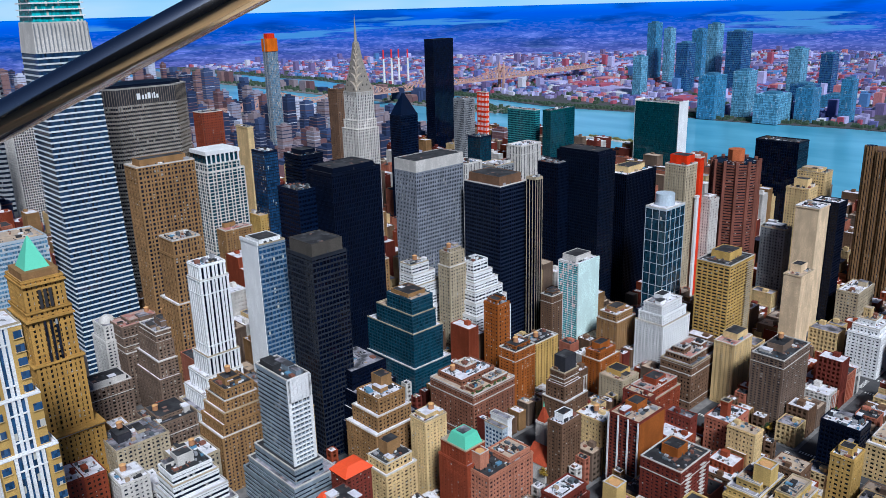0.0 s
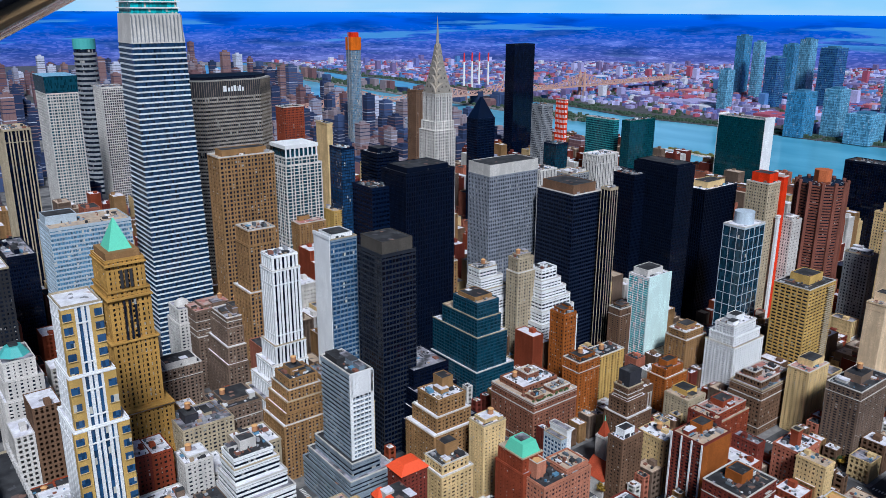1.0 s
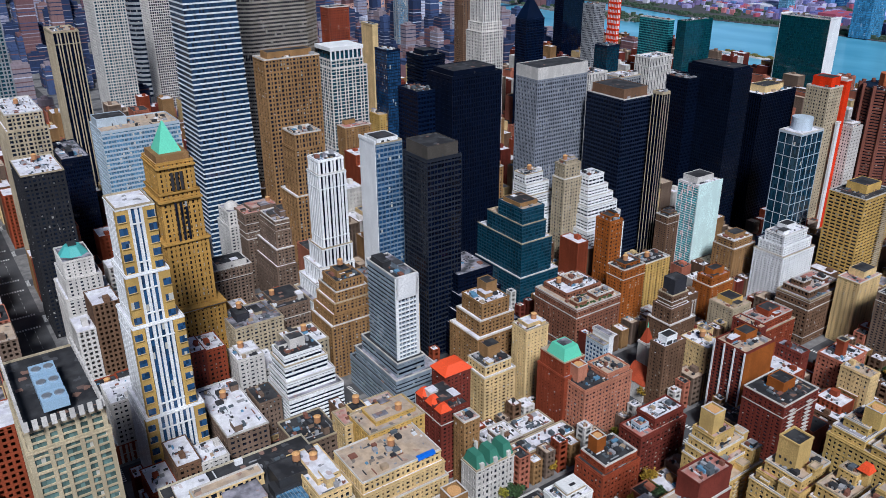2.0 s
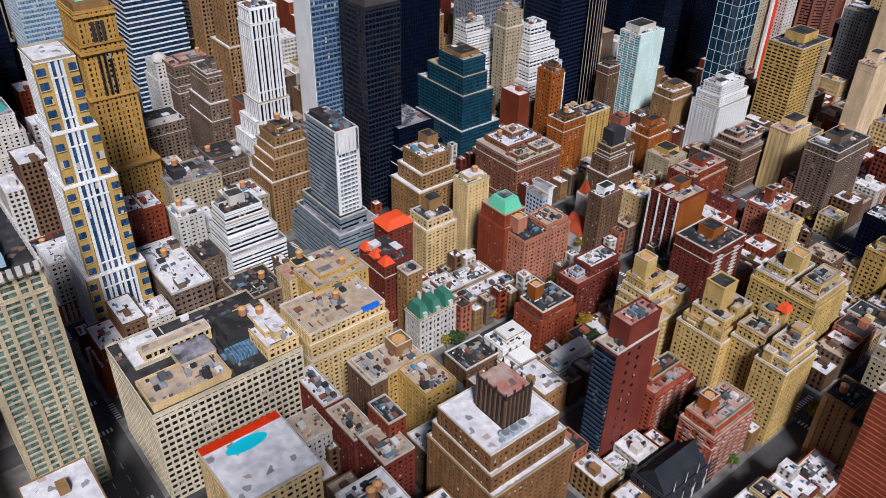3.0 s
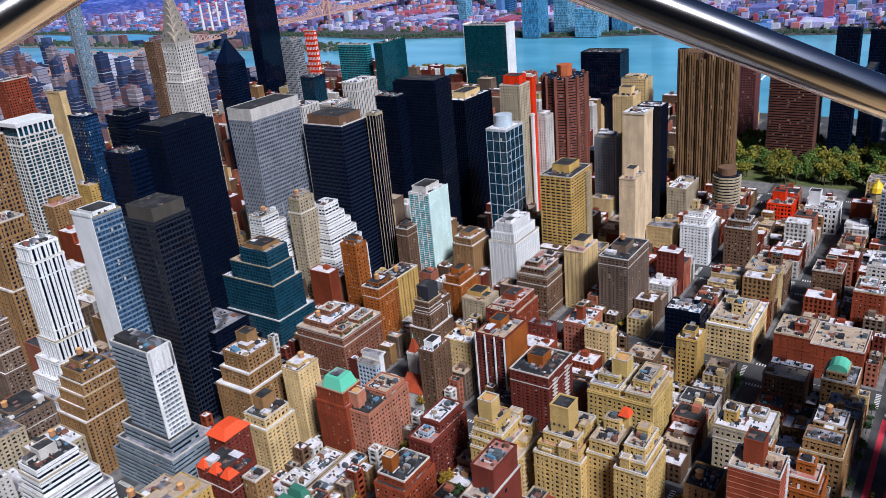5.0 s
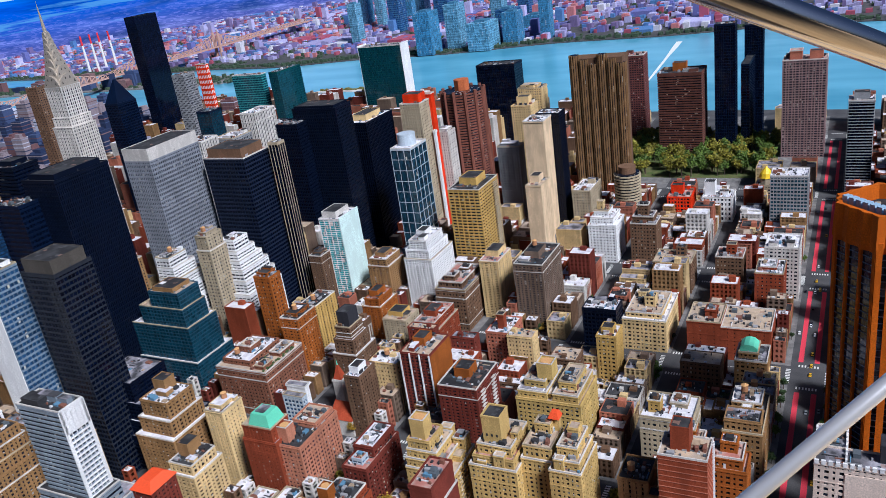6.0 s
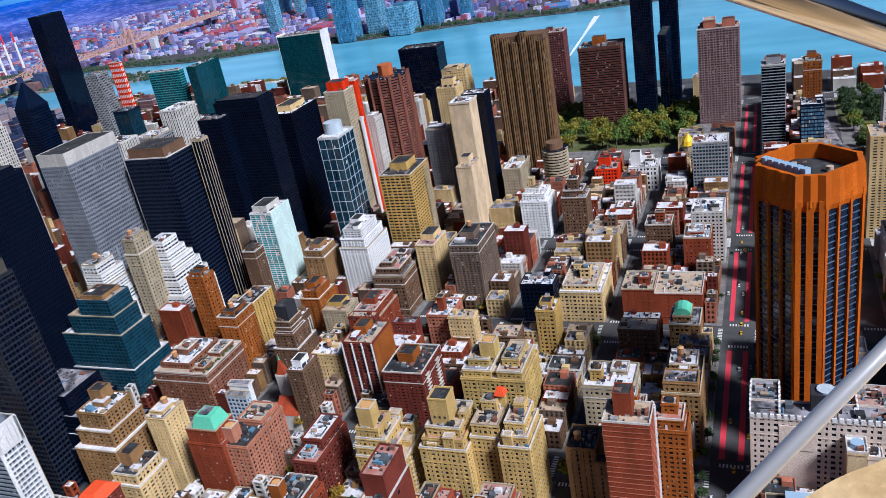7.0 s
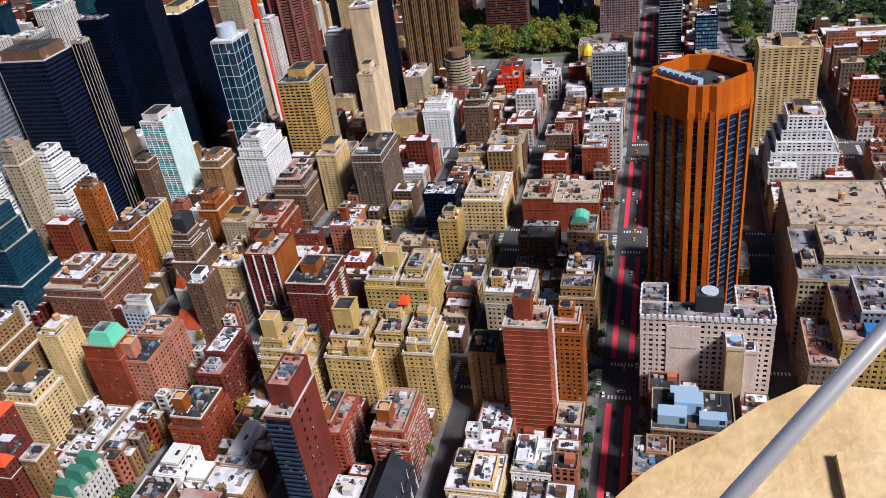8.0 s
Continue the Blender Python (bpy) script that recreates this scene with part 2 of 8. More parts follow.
def facade(ob, x0, y0, x1, y1, z0, z1, s, split=True, top=1.4, edge=()):
    """A glazed core with the wall's floor bands and piers standing proud of it."""
    k = s["proud"]
    box_part("glazing", [(x0 + k, y0 + k, z0, x1 - k, y1 - k, z1 - 0.5)], s["glass"], ob)
    rows = []
    n = max(1, round((z1 - z0) / s["floor"]))
    step = (z1 - z0) / n
    if s["band"] > 0:
        rows += [("floor_band", (x0, y0, z0 + i * step - 0.02, x1, y1, z0 + i * step + s["band"])) for i in range(n)]
    o = 0.4 if s["pier"] > 1 else 0.12
    rows.append(("cornice", (x0 - o, y0 - o, z1 - (0.7 if o > 0.3 else top), x1 + o, y1 + o, z1)))
    if o > 0.3 and n > 6 and not split:
        rows += [("belt", (x0 - 0.25, y0 - 0.25, z0 + j * step - 0.3, x1 + 0.25, y1 + 0.25, z0 + j * step + 0.3)) for j in (2, n - 3)]
    if 1 < s["pier"] < 2.3 and s["band"] > 1 and s["bay"] < 4.5:
        dice = random.Random(int(z1 * 7 + x1 * 13 + y1 * 5))
        for face in range(3):
            a0, a1 = ((x0, x1), (y0, y1), (y0, y1))[face]
            m = max(1, round((a1 - a0) / s["bay"]))
            st = (a1 - a0 - s["pier"]) / m
            for i in range(m):
                for j in range(n):
                    if dice.random() < 0.06:
                        c = a0 + i * st + s["pier"] + (st - s["pier"]) / 2
                        z = z0 + j * step + s["band"]
                        out = (y0, x0, x1)[face]
                        AIRCON.append(((c - 0.38, out - 0.25, z, c + 0.38, out + 0.2, z + 0.5), (out - 0.25, c - 0.38, z, out + 0.2, c + 0.38, z + 0.5), (out - 0.2, c - 0.38, z, out + 0.25, c + 0.38, z + 0.5))[face])
    if s["pier"] > 0:
        e, q = 0.06, s["pier"]
        for a0, a1, along in ((x0, x1, 0), (y0, y1, 1)):
            m = max(1, round((a1 - a0) / s["bay"]))
            st = (a1 - a0 - q) / m
            for i in range(1, m):
                a = a0 + i * st + (0.3 * (st - q) if i % 2 and q > 1 else 0.0)
                rows.append(("pier", (a, y0 - e, z0, a + q, y1 + e, z1 - 0.3) if along == 0 else (x0 - e, a, z0, x1 + e, a + q, z1 - 0.3)))
        rows += [("corner_pier", (a, b, z0, a + q + e, b + q + e, z1 - 0.3)) for a in (x0 - e, x1 - q) for b in (y0 - e, y1 - q)]
    if split:
        for nm, b in rows:
            piece(nm, b, s["wall"], ob)
    else:
        box_part("wall", [b for _, b in rows] + list(edge), s["wall"], ob, kind="stuff")


TANKS = []
AIRCON = []
SPLIT_NEAR = 266.0
FOOT = []


def roof(ob, x0, y0, x1, y1, z, kind, wall, rnd, plain_top=False, low=False):
    """Roof deck, parapet, stair bulkhead, plant and vents."""
    w, d = x1 - x0, y1 - y0
    box_part("roof_deck", [(x0 + 0.3, y0 + 0.3, z - 0.3, x1 - 0.3, y1 - 0.3, z + 0.06)], ROOFS[kind], ob)
    q, hp = 0.45, 0.6 if low else 1.1
    trim_ = rnd.choice([wall, PALE, PALE, BEIGE]) if wall not in (BLACK, NAVY) else wall
    box_part("parapet", [(x0 - 0.1, y0 - 0.1, z, x1 + 0.1, y0 + q, z + hp), (x0 - 0.1, y1 - q, z, x1 + 0.1, y1 + 0.1, z + hp),
                         (x0 - 0.1, y0 + q, z, x0 + q, y1 - q, z + hp), (x1 - q, y0 + q, z, x1 + 0.1, y1 - q, z + hp)], trim_, ob)
    if plain_top or w < 4 or d < 4:
        return
    rows = []
    for _ in range(int(min(44, 9 + w * d / 13))):
        big = rnd.random() < 0.25
        sx, sy, h = (rnd.uniform(1.5, 4.2), rnd.uniform(1.5, 4.2), rnd.uniform(0.8, 2.8)) if big else (rnd.uniform(0.4, 1.6), rnd.uniform(0.4, 1.6), rnd.uniform(0.3, 1.6))
        if rnd.random() < 0.15:
            sx, sy, h = rnd.choice([(rnd.uniform(4, 8), 0.5, 0.6), (0.5, rnd.uniform(4, 8), 0.6)])
        sx, sy = min(sx, w - 3), min(sy, d - 3)
        cx, cy = rnd.uniform(x0 + 1.2, max(x0 + 1.3, x1 - 1.2 - sx)), rnd.uniform(y0 + 1.2, max(y0 + 1.3, y1 - 1.2 - sy))
        rows.append((cx, cy, z + 0.05, cx + sx, cy + sy, z + h))
    for i, b in enumerate(rows[:2]):
        piece("rooftop_unit", b, rnd.choice([STEEL, WHITEPAINT, DARKSTEEL, R_GREY, BROWN]), ob)
    if rows[2:]:
        box_part("vents", rows[2:], CLUTTERPAINT, ob, kind="stuff")


def bulkhead(ob, x0, y0, x1, y1, z0, z1, wall, roof_kind="tar"):
    b = box_part("bulkhead", [(x0, y0, z0, x1, y1, z1)], wall, ob)
    box_part("coping", [(x0 - 0.1, y0 - 0.1, z1, x1 + 0.1, y0 + 0.4, z1 + 0.5), (x0 - 0.1, y1 - 0.4, z1, x1 + 0.1, y1 + 0.1, z1 + 0.5),
                        (x0 - 0.1, y0 + 0.4, z1, x0 + 0.4, y1 - 0.4, z1 + 0.5), (x1 - 0.4, y0 + 0.4, z1, x1 + 0.1, y1 - 0.4, z1 + 0.5)], wall, b)
    box_part("bulkhead_roof", [(x0 + 0.4, y0 + 0.4, z1, x1 - 0.4, y1 - 0.4, z1 + 0.08)], ROOFS[roof_kind], b)
    cx = (x0 + x1) / 2
    box_part("door", [(cx - 0.5, y0 - 0.08, z0, cx + 0.5, y0 + 0.02, z0 + 2.1)], DARKSTEEL, b)
    return b


def storeys(h):
    """Factor by which the middling houses stand lower than first reckoned."""
    if h < 62:
        return 1 - 0.2 * max(0.0, (h - 47) / 15)
    return min(1.0, 0.8 + 0.2 * max(0.0, (h - 112) / 23))


def tower(name, x, y, w, d, h, s, label, category="building", roof_kind="grey", steps=(), pent=None, tank=0, seed=1, pent_wall=None,
          plain_top=False, split=None, group="", like=None, stand=0):
    """A building: south-west corner x, y; width east, depth north; steps: (height, growth west, south, east, north) of each lower stage."""
    rnd = random.Random(seed * 7919 + int(x) * 31 + int(y))
    ob = thing(name, x + w / 2, y + d / 2, 0, label, category, group)
    if split is None:
        split = math.hypot(x, y) < SPLIT_NEAR
    x0, y0, x1, y1 = -w / 2, -d / 2, w / 2, d / 2
    levels = [(h, x0, y0, x1, y1)]
    for z, gw, gs, ge, gn in steps:
        _, a, b, c, e = levels[-1]
        levels.append((z, a - gw, b - gs, c + ge, e + gn))
    for i, (z, a, b, c, e) in enumerate(levels):
        low = levels[i + 1][0] if i + 1 < len(levels) else 0.0
        facade(ob, a, b, c, e, low, z, s, split)
        if i == 0:
            roof(ob, a, b, c, e, z, roof_kind, s["wall"], rnd, plain_top)
        else:
            roof(ob, a, b, c, e, z, rnd.choice(["white", "grey", roof_kind]), s["wall"], rnd, True)
    if not plain_top and w > 12 and d > 9 and h < 135 and s["band"] > 1.0:
        for k in range(2):
            bw, bd, bh = rnd.uniform(2.5, 0.3 * w), rnd.uniform(2.5, 0.4 * d), rnd.uniform(2.4, 5.5)
            bx, by = rnd.uniform(x0 + 0.6, x1 - bw - 0.6), rnd.uniform(y0 + 0.6, y1 - bd - 0.6)
            piece("roof_house", (bx, by, h, bx + bw, by + bd, h + bh), rnd.choice([s["wall"], s["wall"], s["wall"], PALE]), ob)
            piece("roof_house_lid", (bx - 0.2, by - 0.2, h + bh, bx + bw + 0.2, by + bd + 0.2, h + bh + 0.3), rnd.choice([R_TAR, R_GREY, R_WHITE]), ob)
        if h > 50 and s["pier"] > 1 and not pent:
            facade(ob, x0 + w * 0.2, y0 + d * 0.22, x1 - w * 0.08, y1 - d * 0.1, h, h + 3.4, s, False)
            box_part("setback_roof", [(x0 + w * 0.2 + 0.4, y0 + d * 0.22 + 0.4, h + 3.1, x1 - w * 0.08 - 0.4, y1 - d * 0.1 - 0.4, h + 3.46)], ROOFS[roof_kind], ob)
    if not plain_top and s["pier"] > 1 and s["band"] > 1 and 40 < h < 140 and w > 15 and d > 11:
        low = levels[1][0] if len(levels) > 1 else 0.0
        f = s["floor"]
        if s["wall"] in (RED, DEEPRED, BROWN, ORANGE, PINK, TAUPE) and rnd.random() < 0.7:
            box_part("string_course", [(x0 - 0.3, y0 - 0.3, z - 0.35, x1 + 0.3, y1 + 0.3, z + 0.35) for z in (h - 0.5, h - f * 3, low + f * 2)], PALE, ob, kind="stuff")
    if AIRCON:
        box_part("air_conditioner_rest", AIRCON, AIRGREY, ob, kind="stuff")
        AIRCON.clear()
    _, a, b, c, e = levels[-1]
    low_, far_ = 1.0, 1.0
    if stand:
        far_ = stand / x
        low_ = (EYE - (EYE - h) * far_) / h
        ob.location = ((x + w / 2) * far_, (y + d / 2) * far_, 0)
        ob.scale = (far_, far_, low_)
    elif x < 440 and y > 20 and name != "penthouse":
        hh = like or h
        low_ = storeys(hh)
        far_ = (EYE - hh * low_) / (EYE - hh)
        ob.location = ((x + w / 2) * far_, (y + d / 2) * far_, 0)
        ob.scale = (far_, far_, low_)
    FOOT.append(((x + w / 2 + a) * far_, (y + d / 2 + b) * far_, (x + w / 2 + c) * far_, (y + d / 2 + e) * far_))
    pw = pent_wall or s["wall"]
    if pent:
        fx0, fy0, fx1, fy1, ph = pent
        bulkhead(ob, x0 + w * fx0, y0 + d * fy0, x0 + w * fx1, y0 + d * fy1, h, h + ph, pw)
        if tank:
            TANKS.append(((x + w * (fx0 + fx1) / 2) * far_, (y + d * (fy0 + fy1) / 2) * far_, (h + ph) * low_))
    elif tank:
        TANKS.append(((x + w * rnd.uniform(0.3, 0.7)) * far_, (y + d * rnd.uniform(0.35, 0.7)) * far_, h * low_))
    return ob

# ---- buildings round the deck ----
# facade styles
TANW = style(TAN, G_WARM, 3.2, 3.4, 1.45, 1.6)
CREAMW = style(CREAM, G_WARM, 3.3, 3.2, 1.5, 1.5)
PEACHW = style(PEACH, G_DARK, 4.4, 3.2, 2.9, 1.6)
BEIGEW = style(BEIGE, G_DARK, 3.2, 3.6, 1.6, 1.8)
BROWNW = style(BROWN, G_WARM, 3.0, 3.4, 1.5, 1.7)
TAUPEW = style(TAUPE, G_WARM, 3.0, 3.6, 1.5, 1.7)
REDW = style(RED, G_WARM, 3.2, 3.1, 1.5, 1.5)
DREDW = style(DEEPRED, G_WARM, 3.2, 3.1, 1.5, 1.5)
PINKW = style(PINK, G_WARM, 3.2, 3.1, 1.5, 1.5)
WHITEW = style(WHITE, G_DARK, 3.2, 3.3, 1.6, 1.6)
PALEW = style(PALE, G_DARK, 3.4, 3.6, 1.6, 1.8)
WBAND = style(WHITE, G_DARK, 6.0, 3.5, 0.0, 1.8)
BLACKB = style(BLACK, G_BLACK, 1.9, 3.9, 0.5, 1.6, 0.25)
BLACKV = style(BLACK, G_BLACK, 1.8, 3.9, 0.8, 0.9, 0.5)
NAVYB = style(NAVY, G_BLACK, 3.0, 3.8, 0.3, 1.7, 0.25)
TEALB = style(masonry("teal_spandrel", (0.032, 0.08, 0.125), 0.4), G_TEAL, 3.2, 3.7, 0.2, 1.1, 0.2)

# Fifth Avenue and Madison Avenue
fin = tower("apartment_tower", 72, 377, 18, 23, 186, style(WHITE, G_BLUE, 3.1, 3.1, 1.5, 0.0, 0.6), "slender condominium tower of white piers, blue glass and yellow corners", "tower",
            "white", steps=((148, 1, 1.5, 2, 2), (118, 1.5, 2, 3, 3), (60, 2, 2, 3, 5)), plain_top=True, stand=76.0)
for z0, z1, xa, xb, ya in ((148, 185, -9, 9, -11.5), (118, 147, -10, 11, -13), (60, 117, -11.5, 14, -15), (2, 59, -13.5, 17, -17)):
    for side, xx in ((0, xa), (1, xb)):
        lo, hi = (xx - 0.25, xx + 5.6) if side == 0 else (xx - 5.6, xx + 0.25)
        piece("yellow_corner", (lo, ya - 0.3, z0, hi, ya + 4.2, z1), YELLOW, fin)
        n = int((z1 - z0) / 7.4)
        for k in range(n):
            zz = z0 + 1.4 + k * (z1 - z0) / n
            mid = (lo + hi) / 2 + (-0.7 if side == 0 else 0.7)
            piece("balcony", (mid - 1.9, ya - 0.9, zz, mid + 1.9, ya + 0.2, zz + 3.9), G_BLUE, fin)
            piece("balcony_slab", (mid - 2.2, ya - 1.1, zz - 0.4, mid + 2.2, ya + 0.1, zz), CREAM, fin)

t10 = tower("office_tower", 124, 500, 24, 30, 166, style(masonry("golden_stone", (0.58, 0.36, 0.14)), G_WARM, 3.1, 3.5, 1.9, 1.2, 0.5), "tall tan stone office tower with a green copper pyramid roof", "tower",
            "beige", steps=((146, 0.6, 1.5, 1.5, 1), (112, 1, 2, 1, 2), (62, 3, 2.5, 5, 4), (32, 2, 2, 4, 5)), plain_top=True)
bm = bmesh.new()
prism(bm, [(-9, -11), (9, -11), (9, 11), (-9, 11)], 166.2, 190, 0.04)
part("copper_roof", bm, COPPER, t10, "green copper pyramid roof")
box_part("attic", [(-10.5, -13, 166, 10.5, 13, 171)], TAN, t10)
for i in range(3):
    piece("arch_window", (-4.2 + 3 * i, -17.0, 148, -2.4 + 3 * i, -16.5, 160), DARKSTEEL, t10)
for i in range(3):
    piece("window_strip", (-4.6 + 3.4 * i, -18.35, 72, -3.2 + 3.4 * i, -17.4, 140), G_DARK, t10)
    piece("window_strip", (-14.6, -5 + 3.6 * i, 72, -13.6, -3.4 + 3.6 * i, 140), G_DARK, t10)
for z, g in ((146, 13.4), (141, 14.4), (112, 15.6), (64, 19.5), (163, 12.8)):
    piece("ledge", (-g, -g - 4.2, z, g, g + 4, z + 1.1), MATS["golden_stone"], t10)
tower("office_building", 60, 629, 30, 50, 135, style(masonry("soot_brick", (0.035, 0.035, 0.04)), G_DARK, 3.2, 3.4, 1.45, 1.45), "dark grey masonry office block with scattered pale blinds", "building", "white", tank=1)
tb = tower("hotel_tower", 63, 527, 19, 29, 104, style(PALE, G_DARK, 4.0, 3.4, 2.2, 1.6), "pale stone hotel tower with a teal domed roof", "tower", "grey",
           steps=((88, 1, 2, 3, 3), (70, 2, 2, 4, 4)), plain_top=True)
bm = bmesh.new()
prism(bm, ngon(0, 0, 9.5, 8, 0.39), 104, 112, 0.55)
part("teal_roof", bm, TEALROOF, tb, "teal metal roof")
box_part("lantern", [(-2.5, -2.5, 112, 2.5, 2.5, 114.5)], DARKSTEEL, tb)
tower("office_tower", 98, 690, 22, 60, 125, BLACKB, "black glass office tower with a flat roof", "tower", "grey")
tower("office_building", 134, 700, 66, 42, 140, style(SILVER, G_SKY, 2.2, 3.9, 0.2, 1.6, 0.2), "broad glass office building with pale bands and roof plant", "building", "beige",
      pent=(0.02, 0.45, 0.4, 0.95, 7), pent_wall=SILVER)
tower("office_tower", 139, 876, 25, 42, 200, style(BEIGE, G_BLACK, 3.4, 3.9, 1.2, 0.0, 0.6), "dark tower with tall pale vertical piers", "tower", "beige")
gg = tower("office_tower", 239, 1149, 40, 60, 205, style(PALE, G_TEAL, 3.6, 4.0, 1.3, 1.5), "pale stone tower with green glass and a flared glass crown", "tower", "grey")
bm = bmesh.new()
prism(bm, [(-20, -30), (20, -30), (20, 30), (-20, 30)], 206, 228, 1.04)
part("glass_crown", bm, G_TEAL, gg, "green glass crown")
cyl = thing("round_tower", 372, 1455, 0, "round banded office tower of red stone and glass", "tower")
bm = bmesh.new()
prism(bm, ngon(0, 0, 17.5, 20), 0, 250)
part("glazing", bm, G_DARK, cyl)
for i in range(60):
    if i % 2 == 0:
        bm = bmesh.new()
        prism(bm, ngon(0, 0, 18.3, 20), 8 * (i // 2) + 4, 8 * (i // 2) + 8)
        part("floor_band", bm, GREY, cyl)
bm = bmesh.new()
prism(bm, ngon(0, 0, 18, 20), 246, 262)
part("crown", bm, TEALROOF, cyl)
tower("office_tower", 335, 1246, 36, 45, 200, style(PALE, G_BLACK, 3.4, 3.8, 0.9, 1.0), "dark gridded office slab with pale concrete frame", "tower", "grey")
tower("office_building", 72, 767, 30, 70, 150, style(BEIGE, G_DARK, 3.6, 3.8, 1.4, 1.2), "beige stone building with a crown of pinnacles", "building", "white", steps=((136, 2, 3, 2, 3),), tank=1)
tower("residential_tower", 96, 1080, 24, 22, 350, style(GREY, G_TEAL, 4.7, 4.7, 1.5, 1.5, 0.6), "very tall grey concrete residential tower with square windows", "tower", "white")
dm = tower("bank_building", 199, 597, 14, 22, 86, PALEW, "pale grey stone building with a small dome", "building", "grey", plain_top=True, steps=((70, 1, 2, 3, 3),))
bm = bmesh.new()
for k in range(5):
    a0, a1 = k * 0.3, (k + 1) * 0.3
    prism(bm, ngon(0, 0, 6.2 * math.cos(a0), 16), 86 + 8 * math.sin(a0), 86 + 8 * math.sin(a1), math.cos(a1) / math.cos(a0))
part("dome", bm, PALE, dm, "pale stone dome")
tower("office_building", 206, 579, 42, 24, 88, TAUPEW, "taupe masonry office block with a cluttered roof", "building", "red", steps=((60, 0, 2, 2, 3),), tank=1)
tower("office_building", 214, 536, 28, 28, 95, TAUPEW, "stepped taupe stone office building with arched top windows", "building", "grey",
      steps=((84, 1, 2, 2, 2), (66, 2, 3, 3, 2), (48, 2, 3, 2, 2)), pent=(0.3, 0.3, 0.7, 0.7, 7), tank=1)
tower("office_tower", 254, 626, 50, 24, 198, style(TAN, G_DARK, 3.1, 3.6, 1.4, 1.35), "massive tan stone office tower with narrow windows", "tower", "beige", pent=(0.1, 0.2, 0.9, 0.8, 5))
tower("office_tower", 249, 566, 23, 23, 150, style(TAN, G_DARK, 3.0, 3.6, 1.5, 1.0), "tan stone tower wing with buttressed top", "tower", "beige", steps=((138, 1, 1, 1, 1), (100, 3, 3, 2, 3)))
orn = tower("office_tower", 395, 786, 40, 36, 158, style(PALE, G_TEAL, 5.0, 3.8, 1.2, 0.9), "pale stone office tower with green glass and arcaded top", "tower", "white", steps=((150, 2, 3, 3, 3), (60, 1, 1, 1, 1)))
for i in range(8):
    piece("arcade_pier", (-20 + i * 5.4, -18.4, 158, -18.6 + i * 5.4, -17.4, 168), WHITE, orn)
box_part("arcade_roof", [(-20.5, -18.6, 168, 20.5, 18.6, 172)], WHITE, orn)
box_part("arcade_core", [(-18, -16, 158, 18, 16, 168)], G_TEAL, orn)
tower("office_building", 359, 692, 30, 39, 110, style(TAN, G_WARM, 3.2, 3.5, 1.7, 1.8), "brown stone office block with terracotta cornice", "building", "red", pent=(0.2, 0.3, 0.6, 0.7, 6), tank=1)
tower("office_building", 416, 722, 40, 27, 108, style(YELLOW, G_WARM, 3.2, 3.5, 1.7, 1.8), "golden stone office block with stepped roof", "building", "beige", pent=(0.3, 0.2, 0.8, 0.7, 6))
tower("office_tower", 233, 493, 20, 17, 150, style(WHITE, G_BLACK, 3.2, 3.4, 1.6, 0.0, 0.6), "slender white brick office tower with dark vertical window strips", "tower", "white",
      steps=((140, 0.8, 1, 1, 1), (84, 2, 2, 1, 2), (70, 4, 2, 0, 2), (58, 4, 2, 0, 2), (46, 4, 2, 0, 2)), tank=0)
tower("office_building", 206, 421, 20, 20, 92, style(TAN, G_DARK, 2.9, 3.3, 1.5, 1.3), "stepped tan brick office building with water tanks", "building", "tar",
      steps=((84, 2, 2, 1, 2), (74, 2, 1, 1, 1), (64, 2, 1, 1, 1), (54, 2, 1, 0, 1)), pent=(0.2, 0.3, 0.7, 0.8, 6), tank=1)
tower("office_tower", 274, 482, 22, 23, 158, style(masonry("steel_blue_band", (0.27, 0.34, 0.43), rough=0.5), G_BLUE, 3.0, 3.7, 0.2, 1.3, 0.25), "grey-blue banded office tower with a blank white side wall", "tower", "grey", pent=(0.1, 0.1, 0.9, 0.9, 3), pent_wall=WHITE)
tower("blank_wall", 272.6, 481.6, 1.2, 23.6, 160, style(WHITE, WHITE, 20, 200, 0, 0), "tall blank white stone side wall", "wall", "white", plain_top=True)
tower("office_tower", 286, 434, 29, 31, 156, style(masonry("bronze_panel", (0.030, 0.034, 0.045), rough=0.5), G_BLACK, 3.0, 3.8, 0.3, 1.3, 0.2), "dark bronze office tower with fine grey floor lines", "tower", "grey", pent=(0.06, 0.06, 0.94, 0.94, 9), pent_wall=masonry("bronze_louvre", (0.10, 0.09, 0.08)))
tower("office_building", 288, 400, 30, 33, 82, style(BLACK, G_BLACK, 3, 3.8, 0.3, 1.5, 0.2), "low black office podium with white roof edges", "building", "grey", steps=((64, 2, 6, 3, 0), (48, 2, 6, 3, 0), (34, 2, 8, 4, 0)))
tower("office_tower", 362, 512, 50, 36, 190, BLACKV, "black glass office tower with canted corners", "tower", "tar", plain_top=True, pent=(0.08, 0.1, 0.92, 0.9, 4), pent_wall=BLACK)
tower("office_tower", 345, 536, 20, 30, 176, NAVYB, "blue glass shoulder of a black tower", "tower", "tar")
tower("office_tower", 468, 531, 60, 30, 172, style(masonry("silver_grey_stone", (0.33, 0.35, 0.40)), G_DARK, 2.2, 3.7, 0.8, 1.5), "silver-grey office tower with a ribbed white crown", "tower", "white", pent=(0.0, 0.0, 1.0, 1.0, 10),
      pent_wall=PALE)
